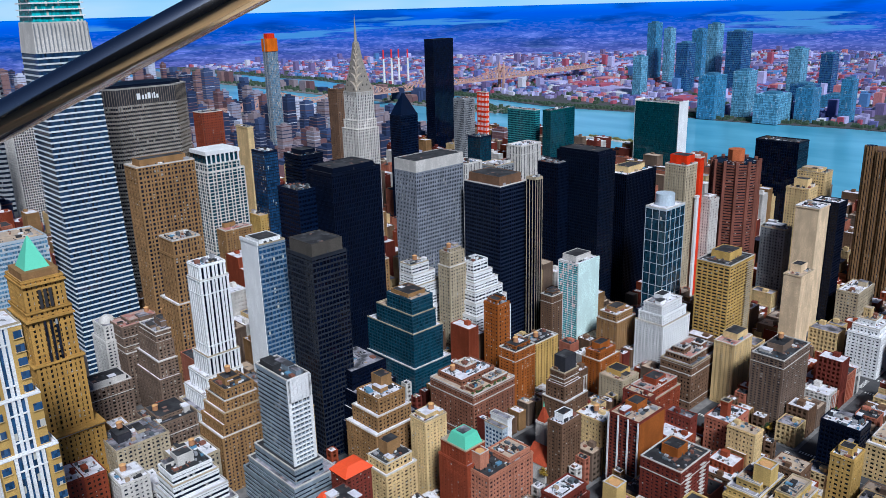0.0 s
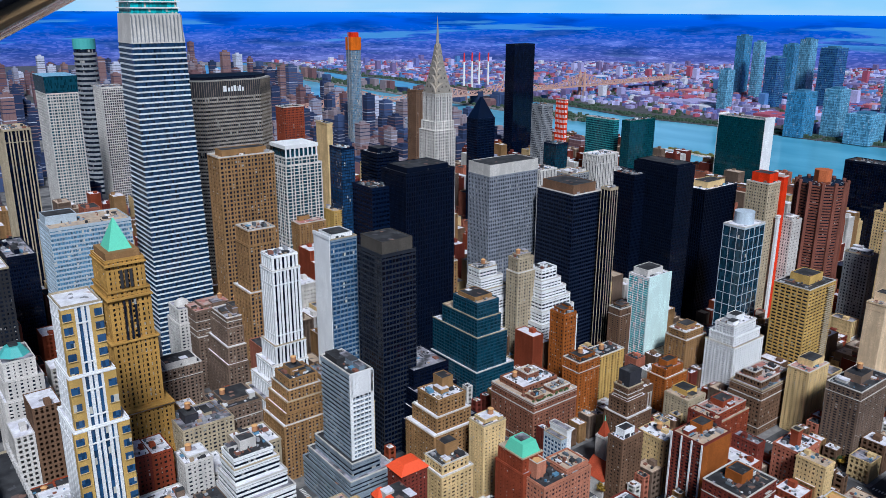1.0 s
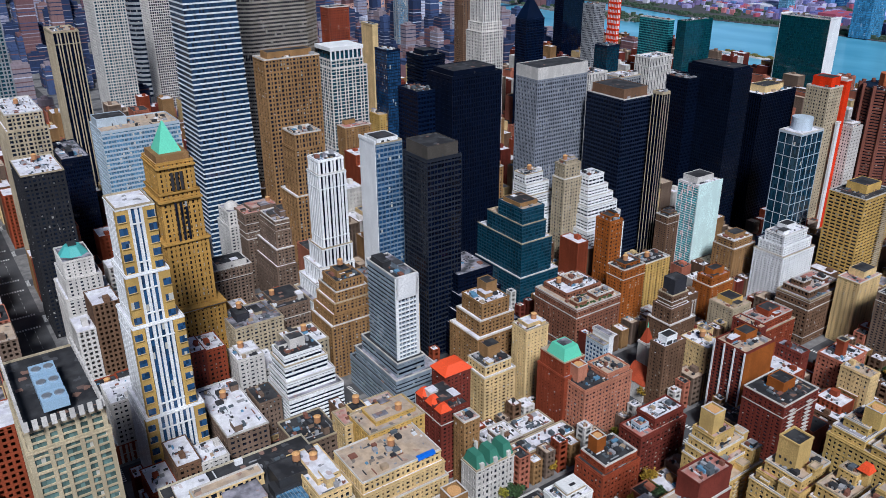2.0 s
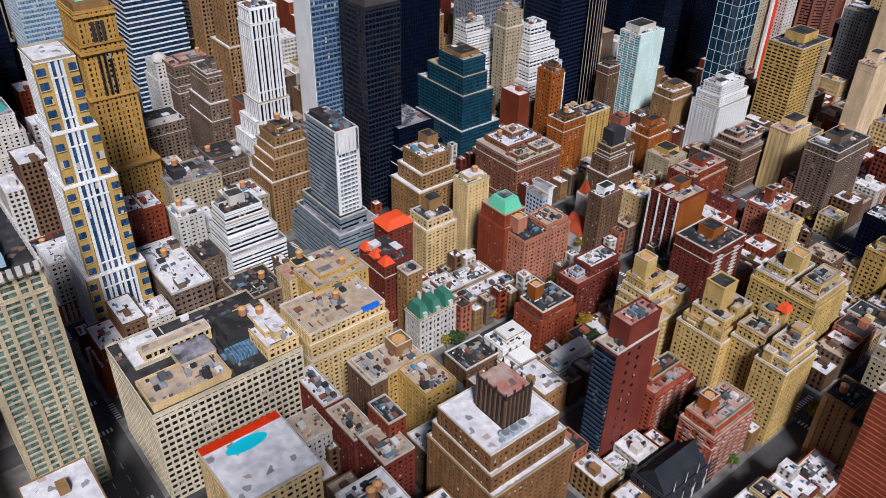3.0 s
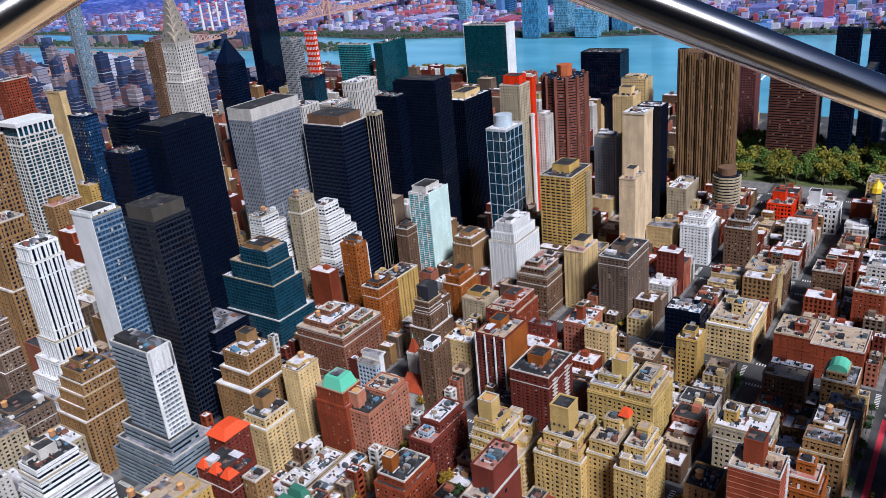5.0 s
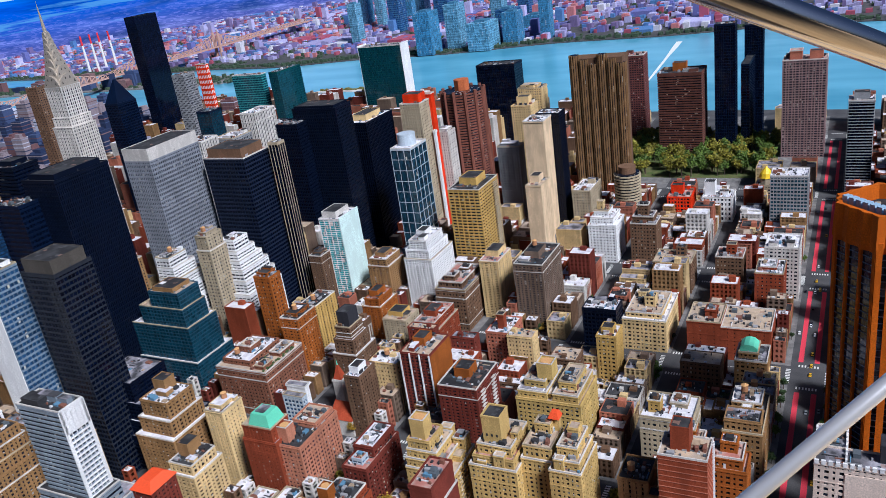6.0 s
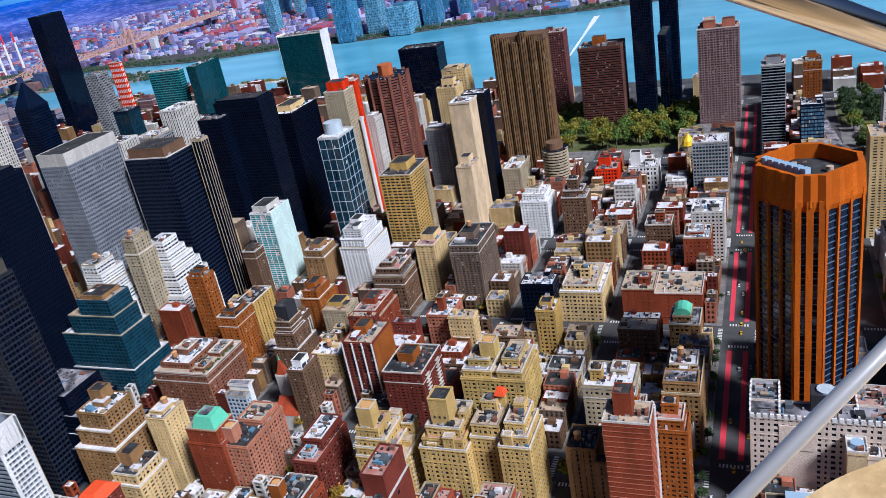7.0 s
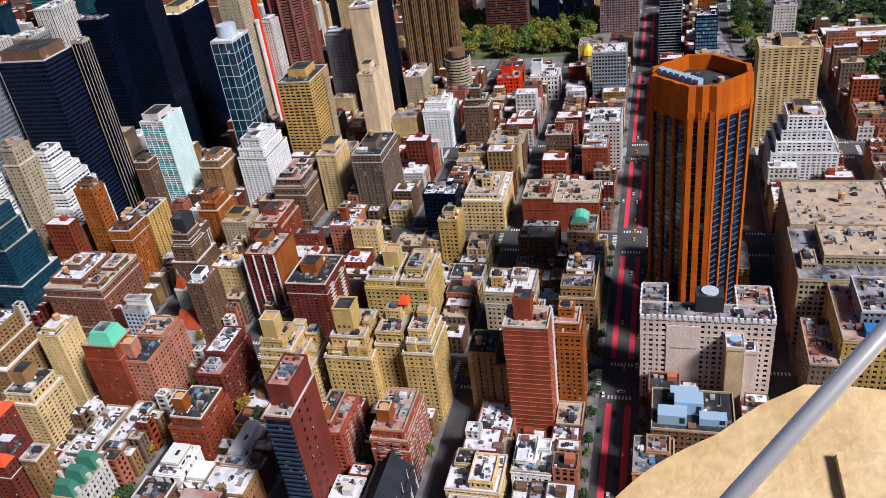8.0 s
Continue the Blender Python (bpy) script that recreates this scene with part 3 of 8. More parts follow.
tower("office_tower", 518, 474, 36, 46, 158, style(masonry("ink_panel", (0.016, 0.022, 0.042), rough=0.5), G_BLACK, 3.0, 3.8, 0.25, 1.5, 0.2), "black office tower with pale floor lines and a brown penthouse", "tower", "red", pent=(0.08, 0.08, 0.9, 0.92, 8), pent_wall=BROWN)
tower("office_tower", 559, 397, 24, 46, 190, style(BLACK, glazing("glass_night", (0.004, 0.008, 0.018), 0.0, cell=(1.1, 1.1, 3.6), pale=(0.10, 0.10, 0.11), spec=0.25), 2.2, 3.6, 0.6, 1.3, 0.2), "very dark office slab with a lit window grid", "tower", "tar", pent=(0.05, 0.05, 0.95, 0.95, 3), pent_wall=BLACK, stand=640)
tower("office_tower", 545, 430, 20, 23, 180, BLACKB, "black shoulder block of an office slab", "tower", "tar", stand=624)
tower("office_tower", 599, 395, 48, 26, 166, style(BLACK, G_BLACK, 2.4, 3.9, 0.9, 0.5, 0.5), "black office tower with fine vertical ribs and white rooftop plant", "tower", "white", pent=(0.2, 0.2, 0.75, 0.8, 7), pent_wall=CREAM, stand=686)
tower("office_tower", 548, 458, 10, 11, 163, style(BEIGE, G_BLACK, 3.9, 3.9, 0.38, 0.0, 0.5), "slender black tower with thin pale vertical piers", "tower", "beige", split=False)
tower("office_podium", 625, 372, 40, 24, 30, BLACKB, "low black podium building with white roof edge", "building", "grey")
gy = tower("residential_tower", 637, 376, 33, 22, 130, style(SILVER, glazing("glass_ink_teal", (0.010, 0.035, 0.06), 0.01, spec=0.4), 8.0, 10.5, 0.4, 0.4, 0.3), "blue glass residential tower with a white frame", "tower", "white", plain_top=True)
bm = bmesh.new()
prism(bm, ngon(2, 2, 9, 20), 130, 141)
part("tank_drum", bm, SILVER, gy, "silver drum on the roof")
rz = tower("residential_tower", 728, 410, 22, 24, 152, style(BEIGE, G_DARK, 3.2, 3.2, 1.6, 1.5), "beige residential tower with a vermilion end wall", "tower", "red", pent=(0.2, 0.1, 0.9, 0.9, 9), pent_wall=VERMILION)
tower("red_end_bay", 750, 407, 9, 20, 157, style(VERMILION, VERMILION, 20, 200, 0, 0), "vermilion red end wall of a residential tower", "wall", "red", plain_top=True)
tower("white_end_bay", 743, 404, 5, 3, 118, style(WHITE, WHITE, 20, 200, 0, 0), "white pilaster on a red end wall", "wall", "white", plain_top=True)

# towards the river
tower("secretariat_tower", 1149, 667, 27, 80, 152, style(masonry("green_spandrel", (0.012, 0.075, 0.075), 0.3), G_TEAL, 1.6, 3.7, 0.1, 0.6, 0.1), "tall slab of green glass with white stone ends", "tower", "grey", split=False)
tower("end_wall", 1148.6, 665.4, 28, 1.4, 154, style(WHITE, WHITE, 40, 200, 0, 0), "blank white marble end wall of a glass slab", "wall", "white", plain_top=True)
tower("end_wall", 1148.6, 747.2, 28, 1.4, 154, style(WHITE, WHITE, 40, 200, 0, 0), "blank white marble end wall of a glass slab", "wall", "white", plain_top=True)
tower("hotel_tower", 983, 824, 12, 58, 148, style(masonry("aqua_spandrel", (0.10, 0.34, 0.36), 0.3), G_TEAL, 3, 3.6, 0.1, 1.2, 0.1), "green glass hotel tower with sloping upper faces", "tower", "grey", split=False)
tower("hotel_tower", 968, 780, 60, 16, 152, style(MATS["green_spandrel"], G_TEAL, 3, 3.6, 0.1, 0.8, 0.1), "darker green glass hotel tower", "tower", "grey", split=False)
tower("residential_tower", 1010, 1086, 50, 24, 251, style(BLACK, G_BLACK, 3.0, 3.6, 0.2, 0.3, 0.1), "very tall black glass residential slab", "tower", "tar", plain_top=True, split=False)
tower("apartment_tower", 712, 979, 18, 22, 196, style(BROWN, G_DARK, 3.2, 3.2, 1.4, 1.6), "slim dark brown apartment tower", "tower", "tar", split=False)
pt = tower("residential_tower", 681, 799, 30, 22, 176, style(NAVY, G_BLACK, 2.5, 3.3, 0.4, 1.0, 0.2), "dark glass tower with a pointed roof", "tower", "tar", plain_top=True, split=False)
bm = bmesh.new()
prism(bm, [(-15, -11), (15, -11), (15, 11), (-15, 11)], 176, 204, 0.08)
part("pointed_roof", bm, NAVY, pt)
tower("apartment_block", 481, 956, 30, 22, 190, style(RED, G_DARK, 3, 3.2, 1.2, 1.5), "dark red brick apartment tower", "tower", "tar", split=False)
cr = tower("unfinished_tower", 916, 1493, 24, 20, 236, style(GREY, G_SKY, 3.2, 3.6, 0.6, 0.7), "slender grey tower under construction with orange netting", "tower", "grey", split=False)
box_part("orange_netting", [(-12.8, -10.8, 226, 12.8, 10.8, 252)], masonry("orange_netting_cloth", (0.85, 0.22, 0.03)), cr, "orange safety netting")
box_part("formwork", [(-9, -8, 252, 9, 8, 262)], VERMILION, cr)
box_part("hoist_mast", [(-14.6, -3, 0, -13.2, -1.5, 262), (-13.5, -3, 60, -12, -1.5, 61)], STEEL, cr)
tower("office_tower", 469, 792, 18, 27, 160, style(NAVY, G_BLUE, 2.6, 3.7, 0.3, 0.9, 0.2), "dark blue glass office tower", "tower", "grey", split=False)
tower("office_tower", 482, 737, 30, 34, 160, style(BLACK, G_BLACK, 6, 3.7, 0.0, 1.9, 0.5), "black office tower with bowed corners and pale floor bands", "tower", "tar", split=False, pent=(0.2, 0.2, 0.8, 0.8, 5))
tower("apartment_tower", 530, 930, 9, 30, 168, style(CREAM, CREAM, 9, 4, 0, 0), "pale yellow blank party wall", "tower", "white", split=False)
tower("office_tower", 600, 600, 26, 26, 150, style(PALE, G_DARK, 2.2, 3.7, 1.1, 0.0, 0.5), "cream office tower with tall vertical ribs", "tower", "white", split=False)
tower("office_tower", 760, 660, 40, 24, 140, style(PALE, G_DARK, 2.6, 3.6, 1.3, 0.0, 0.5), "cream ribbed apartment tower with rooftop drums", "tower", "white", split=False)
tower("office_building", 690, 640, 34, 30, 128, style(GREY, G_DARK, 3, 3.6, 1, 1.3), "grey office block with a white rooftop drum", "building", "white", split=False)

# Murray Hill, nearer blocks
sv = tower("office_tower", 213, 358, 15, 34, 118, style(masonry("silver_spandrel", (0.34, 0.39, 0.45), 0.5), G_DARK, 6, 3.6, 0.0, 1.9, 0.4), "silver office tower with a white screen facade and dark windows", "tower", "tar",
           steps=((48, 3, 4, 2, 6), (36, 3, 3, 8, 4), (26, 2, 3, 4, 4)), pent=(0.1, 0.5, 0.6, 0.9, 4), pent_wall=DARKSTEEL)
for i in range(6):
    x, half = -7.15 + i * 2.84, 1.0 if i in (0, 5) else 0.13
    piece("white_screen_pier", (x - half, -17.5, 40, x + half, -16.9, 118), WHITE, sv)
piece("white_screen_head", (-7.6, -17.5, 100, 7.6, -16.9, 119), WHITE, sv)
for i in range(15):
    piece("white_screen_band", (-7.5, -17.4, 44 + i * 3.7, 7.5, -16.9, 45.2 + i * 3.7), WHITE, sv)
tower("office_building", 148, 377, 24, 17, 78, WBAND, "white banded office block with a red-railed roof terrace", "building", "tar",
      steps=((70, 0.5, 1, 3, 2), (58, 1, 3, 3, 2), (46, 1, 4, 3, 2)), pent=(0.3, 0.4, 0.7, 0.9, 8), pent_wall=PALE)
tower("loft_building", 134, 417, 17, 18, 60, PALEW, "narrow pale loft building with a rooftop water tank", "building", "white", tank=1)
tower("office_building", 354, 412, 21, 28, 112, TEALB, "stepped teal glass office building with pale roof edges", "building", "beige",
      steps=((96, 1, 1.5, 1, 12), (77, 1.5, 2, 5, 12), (40, 2, 2, 6, 4)), pent=(0.1, 0.2, 0.9, 0.9, 4), pent_wall=TAN)
tower("apartment_tower", 401, 465, 19, 14, 115, style(WHITE, G_DARK, 4, 3.3, 0.6, 1.8), "white terraced apartment tower with dark window bands", "tower", "white",
      steps=((104, 0, 2, 5, 1), (92, 0, 2, 5, 1), (80, 0, 2, 5, 1), (66, 1, 2, 5, 1)), tank=1)
tower("apartment_tower", 384, 492, 16, 14, 116, TANW, "tan brick tower with a stepped top behind white terraces", "tower", "beige", tank=1)
tower("apartment_tower", 429, 449, 17, 12, 122, BEIGEW, "slim beige stone apartment tower with stepped top", "tower", "grey", steps=((108, 1, 1, 1, 1),), tank=1)
tower("office_tower", 438, 431, 17, 14, 116, style(WHITE, G_DARK, 4, 3.5, 0.5, 1.9), "white stepped office tower with long window bands", "tower", "white",
      steps=((104, 1, 1.5, 4, 2), (94, 1, 1.5, 5, 2), (84, 1, 1.5, 4, 2), (72, 1, 2, 3, 2), (58, 2, 2, 3, 2)))
te = tower("apartment_tower", 447, 333, 25, 18, 134, style(WHITE, G_AQUA, 4.4, 3.3, 0.25, 0.55, 0.25), "slim aqua glass apartment tower with a pale mint end wall", "tower", "white", pent=(0.1, 0.2, 0.8, 0.9, 9), pent_wall=PALE, stand=555)
box_part("end_wall", [(-12.7, -9.6, 0, 13, -8.9, 136)], masonry("mint_stucco", (0.66, 0.80, 0.78), dirt=0.2), te, "blank pale mint stucco end wall")
tower("apartment_tower", 510, 248, 36, 26, 136, style(YELLOW, G_DARK, 4.6, 4.8, 0.8, 2.1, 0.5), "large yellow brick apartment tower with white balconies", "tower", "tar", pent=(0.3, 0.25, 0.8, 0.8, 11), steps=((8, 2, 2, 4, 4),), stand=640)
tower("apartment_tower", 521, 203, 20, 12, 136, PEACHW, "slim peach concrete apartment tower", "tower", "beige", pent=(0.35, 0.3, 0.85, 0.9, 11), stand=665)
tower("apartment_tower", 594, 224, 20, 18, 165, style(PEACH, PEACH, 20, 200, 0, 0), "tall blank peach concrete side of an apartment tower", "tower", "white", stand=745)
tower("apartment_tower", 615, 218, 16, 20, 166, BLACKB, "black glass flank of a peach apartment tower", "tower", "white", steps=(), stand=771)
tower("apartment_tower", 453, 213, 24, 14, 105, CREAMW, "cream brick apartment tower with a set-back top", "tower", "red", pent=(0.35, 0.2, 0.95, 0.9, 10), stand=560)
tower("apartment_tower", 483, 193, 40, 22, 90, style(TAUPE, G_DARK, 3.2, 3.1, 1.3, 1.3), "grey-brown apartment tower with balcony columns", "tower", "tar", pent=(0.3, 0.3, 0.7, 0.8, 8), tank=1, stand=545)
tower("apartment_building", 510, 300, 29, 16, 92, style(WHITE, G_DARK, 3.0, 3.0, 1.1, 1.4), "white brick apartment building with terraced top", "building", "white", steps=((80, 2, 2, 4, 3), (68, 1, 2, 3, 2)), pent=(0.3, 0.3, 0.7, 0.8, 8), stand=572)
bp = tower("apartment_building", 381, 235, 28, 22, 70, style(DEEPRED, G_DARK, 3.4, 3.0, 1.2, 1.2), "brick apartment tower with a white concrete frame", "building", "beige", pent=(0.4, 0.4, 0.8, 0.8, 7), pent_wall=ORANGE)
for i in range(4):
    piece("white_frame_column", (-14.9, -11.2 + i * 7.2, 0, -14.2, -10.3 + i * 7.2, 70.5), WHITE, bp)
box_part("end_wall", [(-13.9, -11.6, 0, 14.1, -11.05, 69)], ORANGE, bp, "blank orange brick end wall")
tower("apartment_building", 357, 192, 32, 26, 66, style(DEEPRED, G_DARK, 3.4, 3.0, 1.5, 1.5), "red brick apartment block with balconies", "building", "tar", pent=(0.35, 0.35, 0.7, 0.75, 8), pent_wall=ORANGE)
gr = tower("apartment_building", 285, 289, 16, 21, 70, style(RED, G_WARM, 3.2, 3.2, 1.9, 1.9), "red brick building with a green copper mansard roof", "building", "beige", plain_top=True, steps=((58, 1, 2, 2, 1),))
bm = bmesh.new()
prism(bm, [(-7.5, -9.5), (7, -9.5), (7, 6), (-7.5, 6)], 70, 80, 0.72)
part("mansard_roof", bm, COPPER, gr, "bright green copper mansard roof")
box_part("roof_hatch", [(-3.5, -4, 80, 3.5, 2, 81)], R_GREY, gr)
rb = tower("apartment_building", 223, 322, 18, 14, 66, DREDW, "dark red brick building with an orange hipped roof", "building", "tar", plain_top=True)
bm = bmesh.new()
prism(bm, [(-10, -8), (10, -8), (10, 8), (-10, 8)], 67, 73, 0.5)
part("hipped_roof", bm, ORANGEROOF, rb, "bright orange hipped tile roof")
rb2 = tower("apartment_building", 209, 306, 19, 26, 56, DREDW, "dark red brick building edged with orange tile eaves", "building", "tar")
for k, (a, b) in enumerate(((-10.2, -13.6), (-10.2, -4), (-10.2, 5.6))):
    bm = bmesh.new()
    prism(bm, [(a, b), (a + 8, b), (a + 8, b + 7), (a, b + 7)], 56.2, 61, 0.35)
    part("tile_eave", bm, ORANGEROOF, rb2, "orange tile eave")
tower("apartment_building", 276, 357, 22, 22, 82, TANW, "brown stone apartment house with a set-back top", "building", "white", steps=((68, 3, 2, 3, 2), (54, 4, 3, 3, 2)), pent=(0.45, 0.4, 0.85, 0.85, 12), pent_wall=TAN)
tower("apartment_building", 252, 322, 20, 17, 62, CREAMW, "tan brick apartment house with a square tank house", "building", "tar", pent=(0.35, 0.4, 0.85, 0.9, 11), pent_wall=TAN, steps=((54, 2, 2, 2, 2),))
tower("apartment_building", 289, 328, 18, 14, 72, style(CREAM, G_WARM, 3.0, 3.2, 1.6, 1.8), "tall cream apartment house with a white roof rim", "building", "white", tank=1)
tower("apartment_building", 448, 413, 14, 16, 80, style(ORANGE, G_DARK, 3.2, 3.3, 1.6, 1.7), "orange brick apartment tower", "building", "tar")
tower("apartment_building", 400, 352, 22, 16, 74, style(ORANGE, G_WARM, 3.2, 3.2, 1.45, 1.5), "orange brick apartment house", "building", "tar", tank=1)
tower("apartment_building", 432, 362, 30, 16, 66, style(YELLOW, G_DARK, 3.8, 3.0, 1.9, 0.6, 0.6), "yellow brick apartment house with dark window bays", "building", "tar", tank=1)
tower("apartment_building", 397, 305, 16, 12, 74, style(BROWN, G_WARM, 3, 3.2, 1.45, 1.5), "slim brown brick tower with a dark stepped top", "building", "tar", steps=((62, 2, 2, 3, 2), (48, 2, 2, 3, 2)), pent=(0.15, 0.1, 0.9, 0.9, 14), pent_wall=masonry("dark_slate", (0.05, 0.05, 0.06)))
tower("apartment_building", 366, 282, 20, 12, 56, style(BROWN, G_WARM, 3, 3.2, 1.45, 1.5), "brown brick apartment house with a white tank house", "building", "white", pent=(0.2, 0.2, 0.7, 0.8, 6), pent_wall=WHITE)
cc = tower("office_building", 140, 140, 35, 31, 96, style(masonry("umber_brick", (0.27, 0.15, 0.08)), G_WARM, 3.0, 3.5, 1.6, 1.7), "brown brick office building with a dark ornamented tank tower", "building", "white",
           steps=((84, 1, 2, 3, 2), (72, 1, 3, 3, 2)), plain_top=True)
CROWN = masonry("dark_terracotta", (0.055, 0.04, 0.035))
box_part("tank_tower", [(-5.5, -9, 96, 7.5, 7, 118)], CROWN, cc, "dark terracotta tank tower")
box_part("tank_tower_roof", [(-5, -8.5, 118, 7, 6.5, 118.6)], R_RED, cc)
for i in range(7):
    piece("pilaster", (-5.6 + i * 2.1, -9.35, 98, -4.9 + i * 2.1, -8.95, 117), BROWN, cc)
    piece("pilaster", (-5.85, -9.1 + i * 2.6, 98, -5.45, -8.3 + i * 2.6, 117), BROWN, cc)
for a in (-5.5, -1.2, 3.2, 7.2):
    for b in (-9, -3.6, 1.8, 6.7):
        if a in (-5.5, 7.2) or b in (-9, 6.7):
            bm = bmesh.new()
            prism(bm, ngon(a, b, 0.7, 6), 117.5, 121.5, 0.15)
            part("finial", bm, CROWN, cc)
for i in range(3):
    b = box_part("cooling_fan", [(-9 + i * 4.2, -13.8, 96.1, -5.4 + i * 4.2, -10, 99)], SILVER, cc, "pale blue cooling tower")
    bm = bmesh.new()
    prism(bm, ngon(-7.2 + i * 4.2, -11.9, 1.5, 16), 99, 99.5)
    part("fan_ring", bm, STEEL, b)
tower("loft_building", 59.5, 272, 76, 59, 58, style(masonry("ivory_stone", (0.64, 0.57, 0.45)), G_DARK, 3.5, 3.9, 0.9, 1.3, 0.6), "huge cream loft building with big windows and a black roof", "building", "tar", pent=(0.62, 0.35, 0.95, 0.6, 9), pent_wall=DARKSTEEL, tank=1, like=40)
tower("penthouse", 61, 274, 38, 20, 61.5, style(CREAM, CREAM, 50, 80, 0, 0), "flat beige roof terrace with a cream parapet", "roof", "beige")
tower("penthouse", 70, 306, 34, 7, 65, style(CREAM, G_DARK, 3.4, 7, 1.2, 3.5), "long cream roof pavilion with windows", "roof", "beige", plain_top=True)
tower("penthouse", 118, 274, 17, 36, 65, style(CREAM, G_DARK, 3.6, 3.9, 1.4, 1.6), "cream upper storeys with a white roof", "roof", "white", tank=1)
gh = thing("roof_greenhouse", 110, 288, 58.1, "pale blue glass roof greenhouse on a black roof", "greenhouse")
box_part("glazing", [(-6.5, -6, 0, 6.5, 3, 3.2)], G_SKY, gh)
for k in range(9):
    piece("glazing_bar", (-6.6 + k * 1.62, -6.15, 0, -6.45 + k * 1.62, 3.1, 3.4), STEEL, gh)
box_part("plant_box", [(-6.5, 3.2, 0, 6.5, 12, 4.6)], DARKSTEEL, gh)
tower("office_building", 142, 276, 46, 30, 60, style(CREAM, G_DARK, 3.0, 3.4, 1.35, 0.9, 0.8), "ornate cream stone office building with setbacks and water tanks", "building", "beige", steps=((52, 1, 2, 1, 1), (42, 1, 2, 1, 1)), tank=1)
tower("office_building", 160, 300, 34, 22, 66, style(YELLOW, G_WARM, 3.2, 3.4, 1.7, 1.5), "golden brick block with a blue tarpaulin on its roof", "building", "beige", tank=1)
# east side, towards the river
co = thing("apartment_tower", 862, 257, 0, "tall brown apartment tower of fluted half-round bays", "tower")
bm = bmesh.new()
prism(bm, [(2, -28), (28, -28), (28, 28), (2, 28)], 0, 164)
part("core", bm, BROWN, co)
FLUTE = masonry("fluted_brown", (0.29, 0.18, 0.10))
for i in range(6):
    cy_ = -26 + i * 10.4
    z1 = 158 + (i % 3) * 5
    bm = bmesh.new()
    prism(bm, ngon(4, cy_, 5.4, 12), 0, z1)
    bay = part("bay", bm, G_DARK, co)
    rows = []
    for j in range(8):
        a = math.pi * (0.5 + j / 7)
        rows.append((4 + 5.5 * math.cos(a) - 0.7, cy_ + 5.5 * math.sin(a) - 0.7, 0, 4 + 5.5 * math.cos(a) + 0.7, cy_ + 5.5 * math.sin(a) + 0.7, z1))
    for b_ in rows:
        piece("flute", b_, FLUTE, bay)
FOOT.append((855, 225, 895, 290))
hz = thing("apartment_tower", 818, 402, 0, "brown brick tower with faceted sides and a red roof house", "tower")
bm = bmesh.new()
prism(bm, ngon(0, 0, 24, 12), 0, 146)
part("glazing", bm, G_DARK, hz)
for i in range(48):
    bm = bmesh.new()
    prism(bm, ngon(0, 0, 24.8, 12), i * 3.04 + 0.2, i * 3.04 + 1.9)
    part("floor_band", bm, masonry("plum_brick", (0.25, 0.11, 0.085)), hz)
for i in range(12):
    a = 2 * math.pi * i / 12
    bm = bmesh.new()
    prism(bm, ngon(24.6 * math.cos(a), 24.6 * math.sin(a), 2.0, 6), 0, 148)
    part("corner_pier", bm, MATS["plum_brick"], hz)
bm = bmesh.new()
prism(bm, ngon(0, 0, 9, 8), 146, 158)
part("roof_house", bm, masonry("terracotta_house", (0.5, 0.17, 0.09)), hz)
FOOT.append((793, 377, 843, 427))
tower("office_tower", 1018, 418, 30, 57, 134, style(BLACK, G_BLACK, 3, 3.8, 0.2, 0.4, 0.12), "black glass tower beside the river", "tower", "tar")
tower("apartment_tower", 852, 335, 24, 24, 116, style(CREAM, G_DARK, 3, 3.1, 1.6, 1.5), "cream apartment tower with stepped roof", "tower", "beige", pent=(0.3, 0.2, 0.8, 0.8, 9))
tower("apartment_tower", 880, 330, 20, 30, 130, style(CREAM, G_DARK, 3, 3.1, 1.6, 1.5), "taller cream apartment tower", "tower", "beige")
mp_ = tower("apartment_tower", 1010, 171, 40, 54, 112, style(masonry("maroon_brick", (0.16, 0.075, 0.06)), G_DARK, 6, 3.1, 0.0, 1.6, 0.7), "curved maroon brick apartment tower with long balcony bands", "tower", "tar", pent=(0.4, 0.4, 0.7, 0.7, 10), pent_wall=ORANGE)
cw = tower("residential_tower", 1024, 134, 20, 24, 165, style(NAVY, G_BLACK, 2.6, 3.6, 0.3, 0.5, 0.15), "dark leaning copper and glass tower", "tower", "tar")
tower("residential_tower", 1104, 111, 20, 22, 150, style(NAVY, G_BLACK, 2.6, 3.6, 0.3, 0.5, 0.15), "dark glass twin tower", "tower", "tar")
tower("skybridge", 1044, 120, 60, 10, 112, style(NAVY, G_BLACK, 3, 3.6, 0.2, 0.5), "enclosed bridge between two dark towers", "bridge", "tar", plain_top=True)
tower("apartment_tower", 1023, 33, 30, 48, 118, style(masonry("mauve_brick", (0.34, 0.24, 0.24)), G_DARK, 3.6, 3.0, 1.3, 1.2), "mauve apartment tower with balconies and two roof houses", "tower", "red", pent=(0.2, 0.1, 0.6, 0.4, 9), pent_wall=PINK)
tower("roof_house", 1028, 60, 16, 14, 128, style(PINK, PINK, 30, 200, 0, 0), "pink brick roof house", "roof", "red", plain_top=True)
tower("office_building", 874, -52, 24, 22, 60, style(NAVY, G_SKY, 3, 3.9, 0.2, 1.2, 0.2), "blue glass medical building with a pale roof", "building", "white")
tower("apartment_tower", 862, -126, 20, 22, 70, style(PALE, G_DARK, 3.2, 3.1, 1.6, 1.5), "pale stone apartment tower", "tower", "grey")
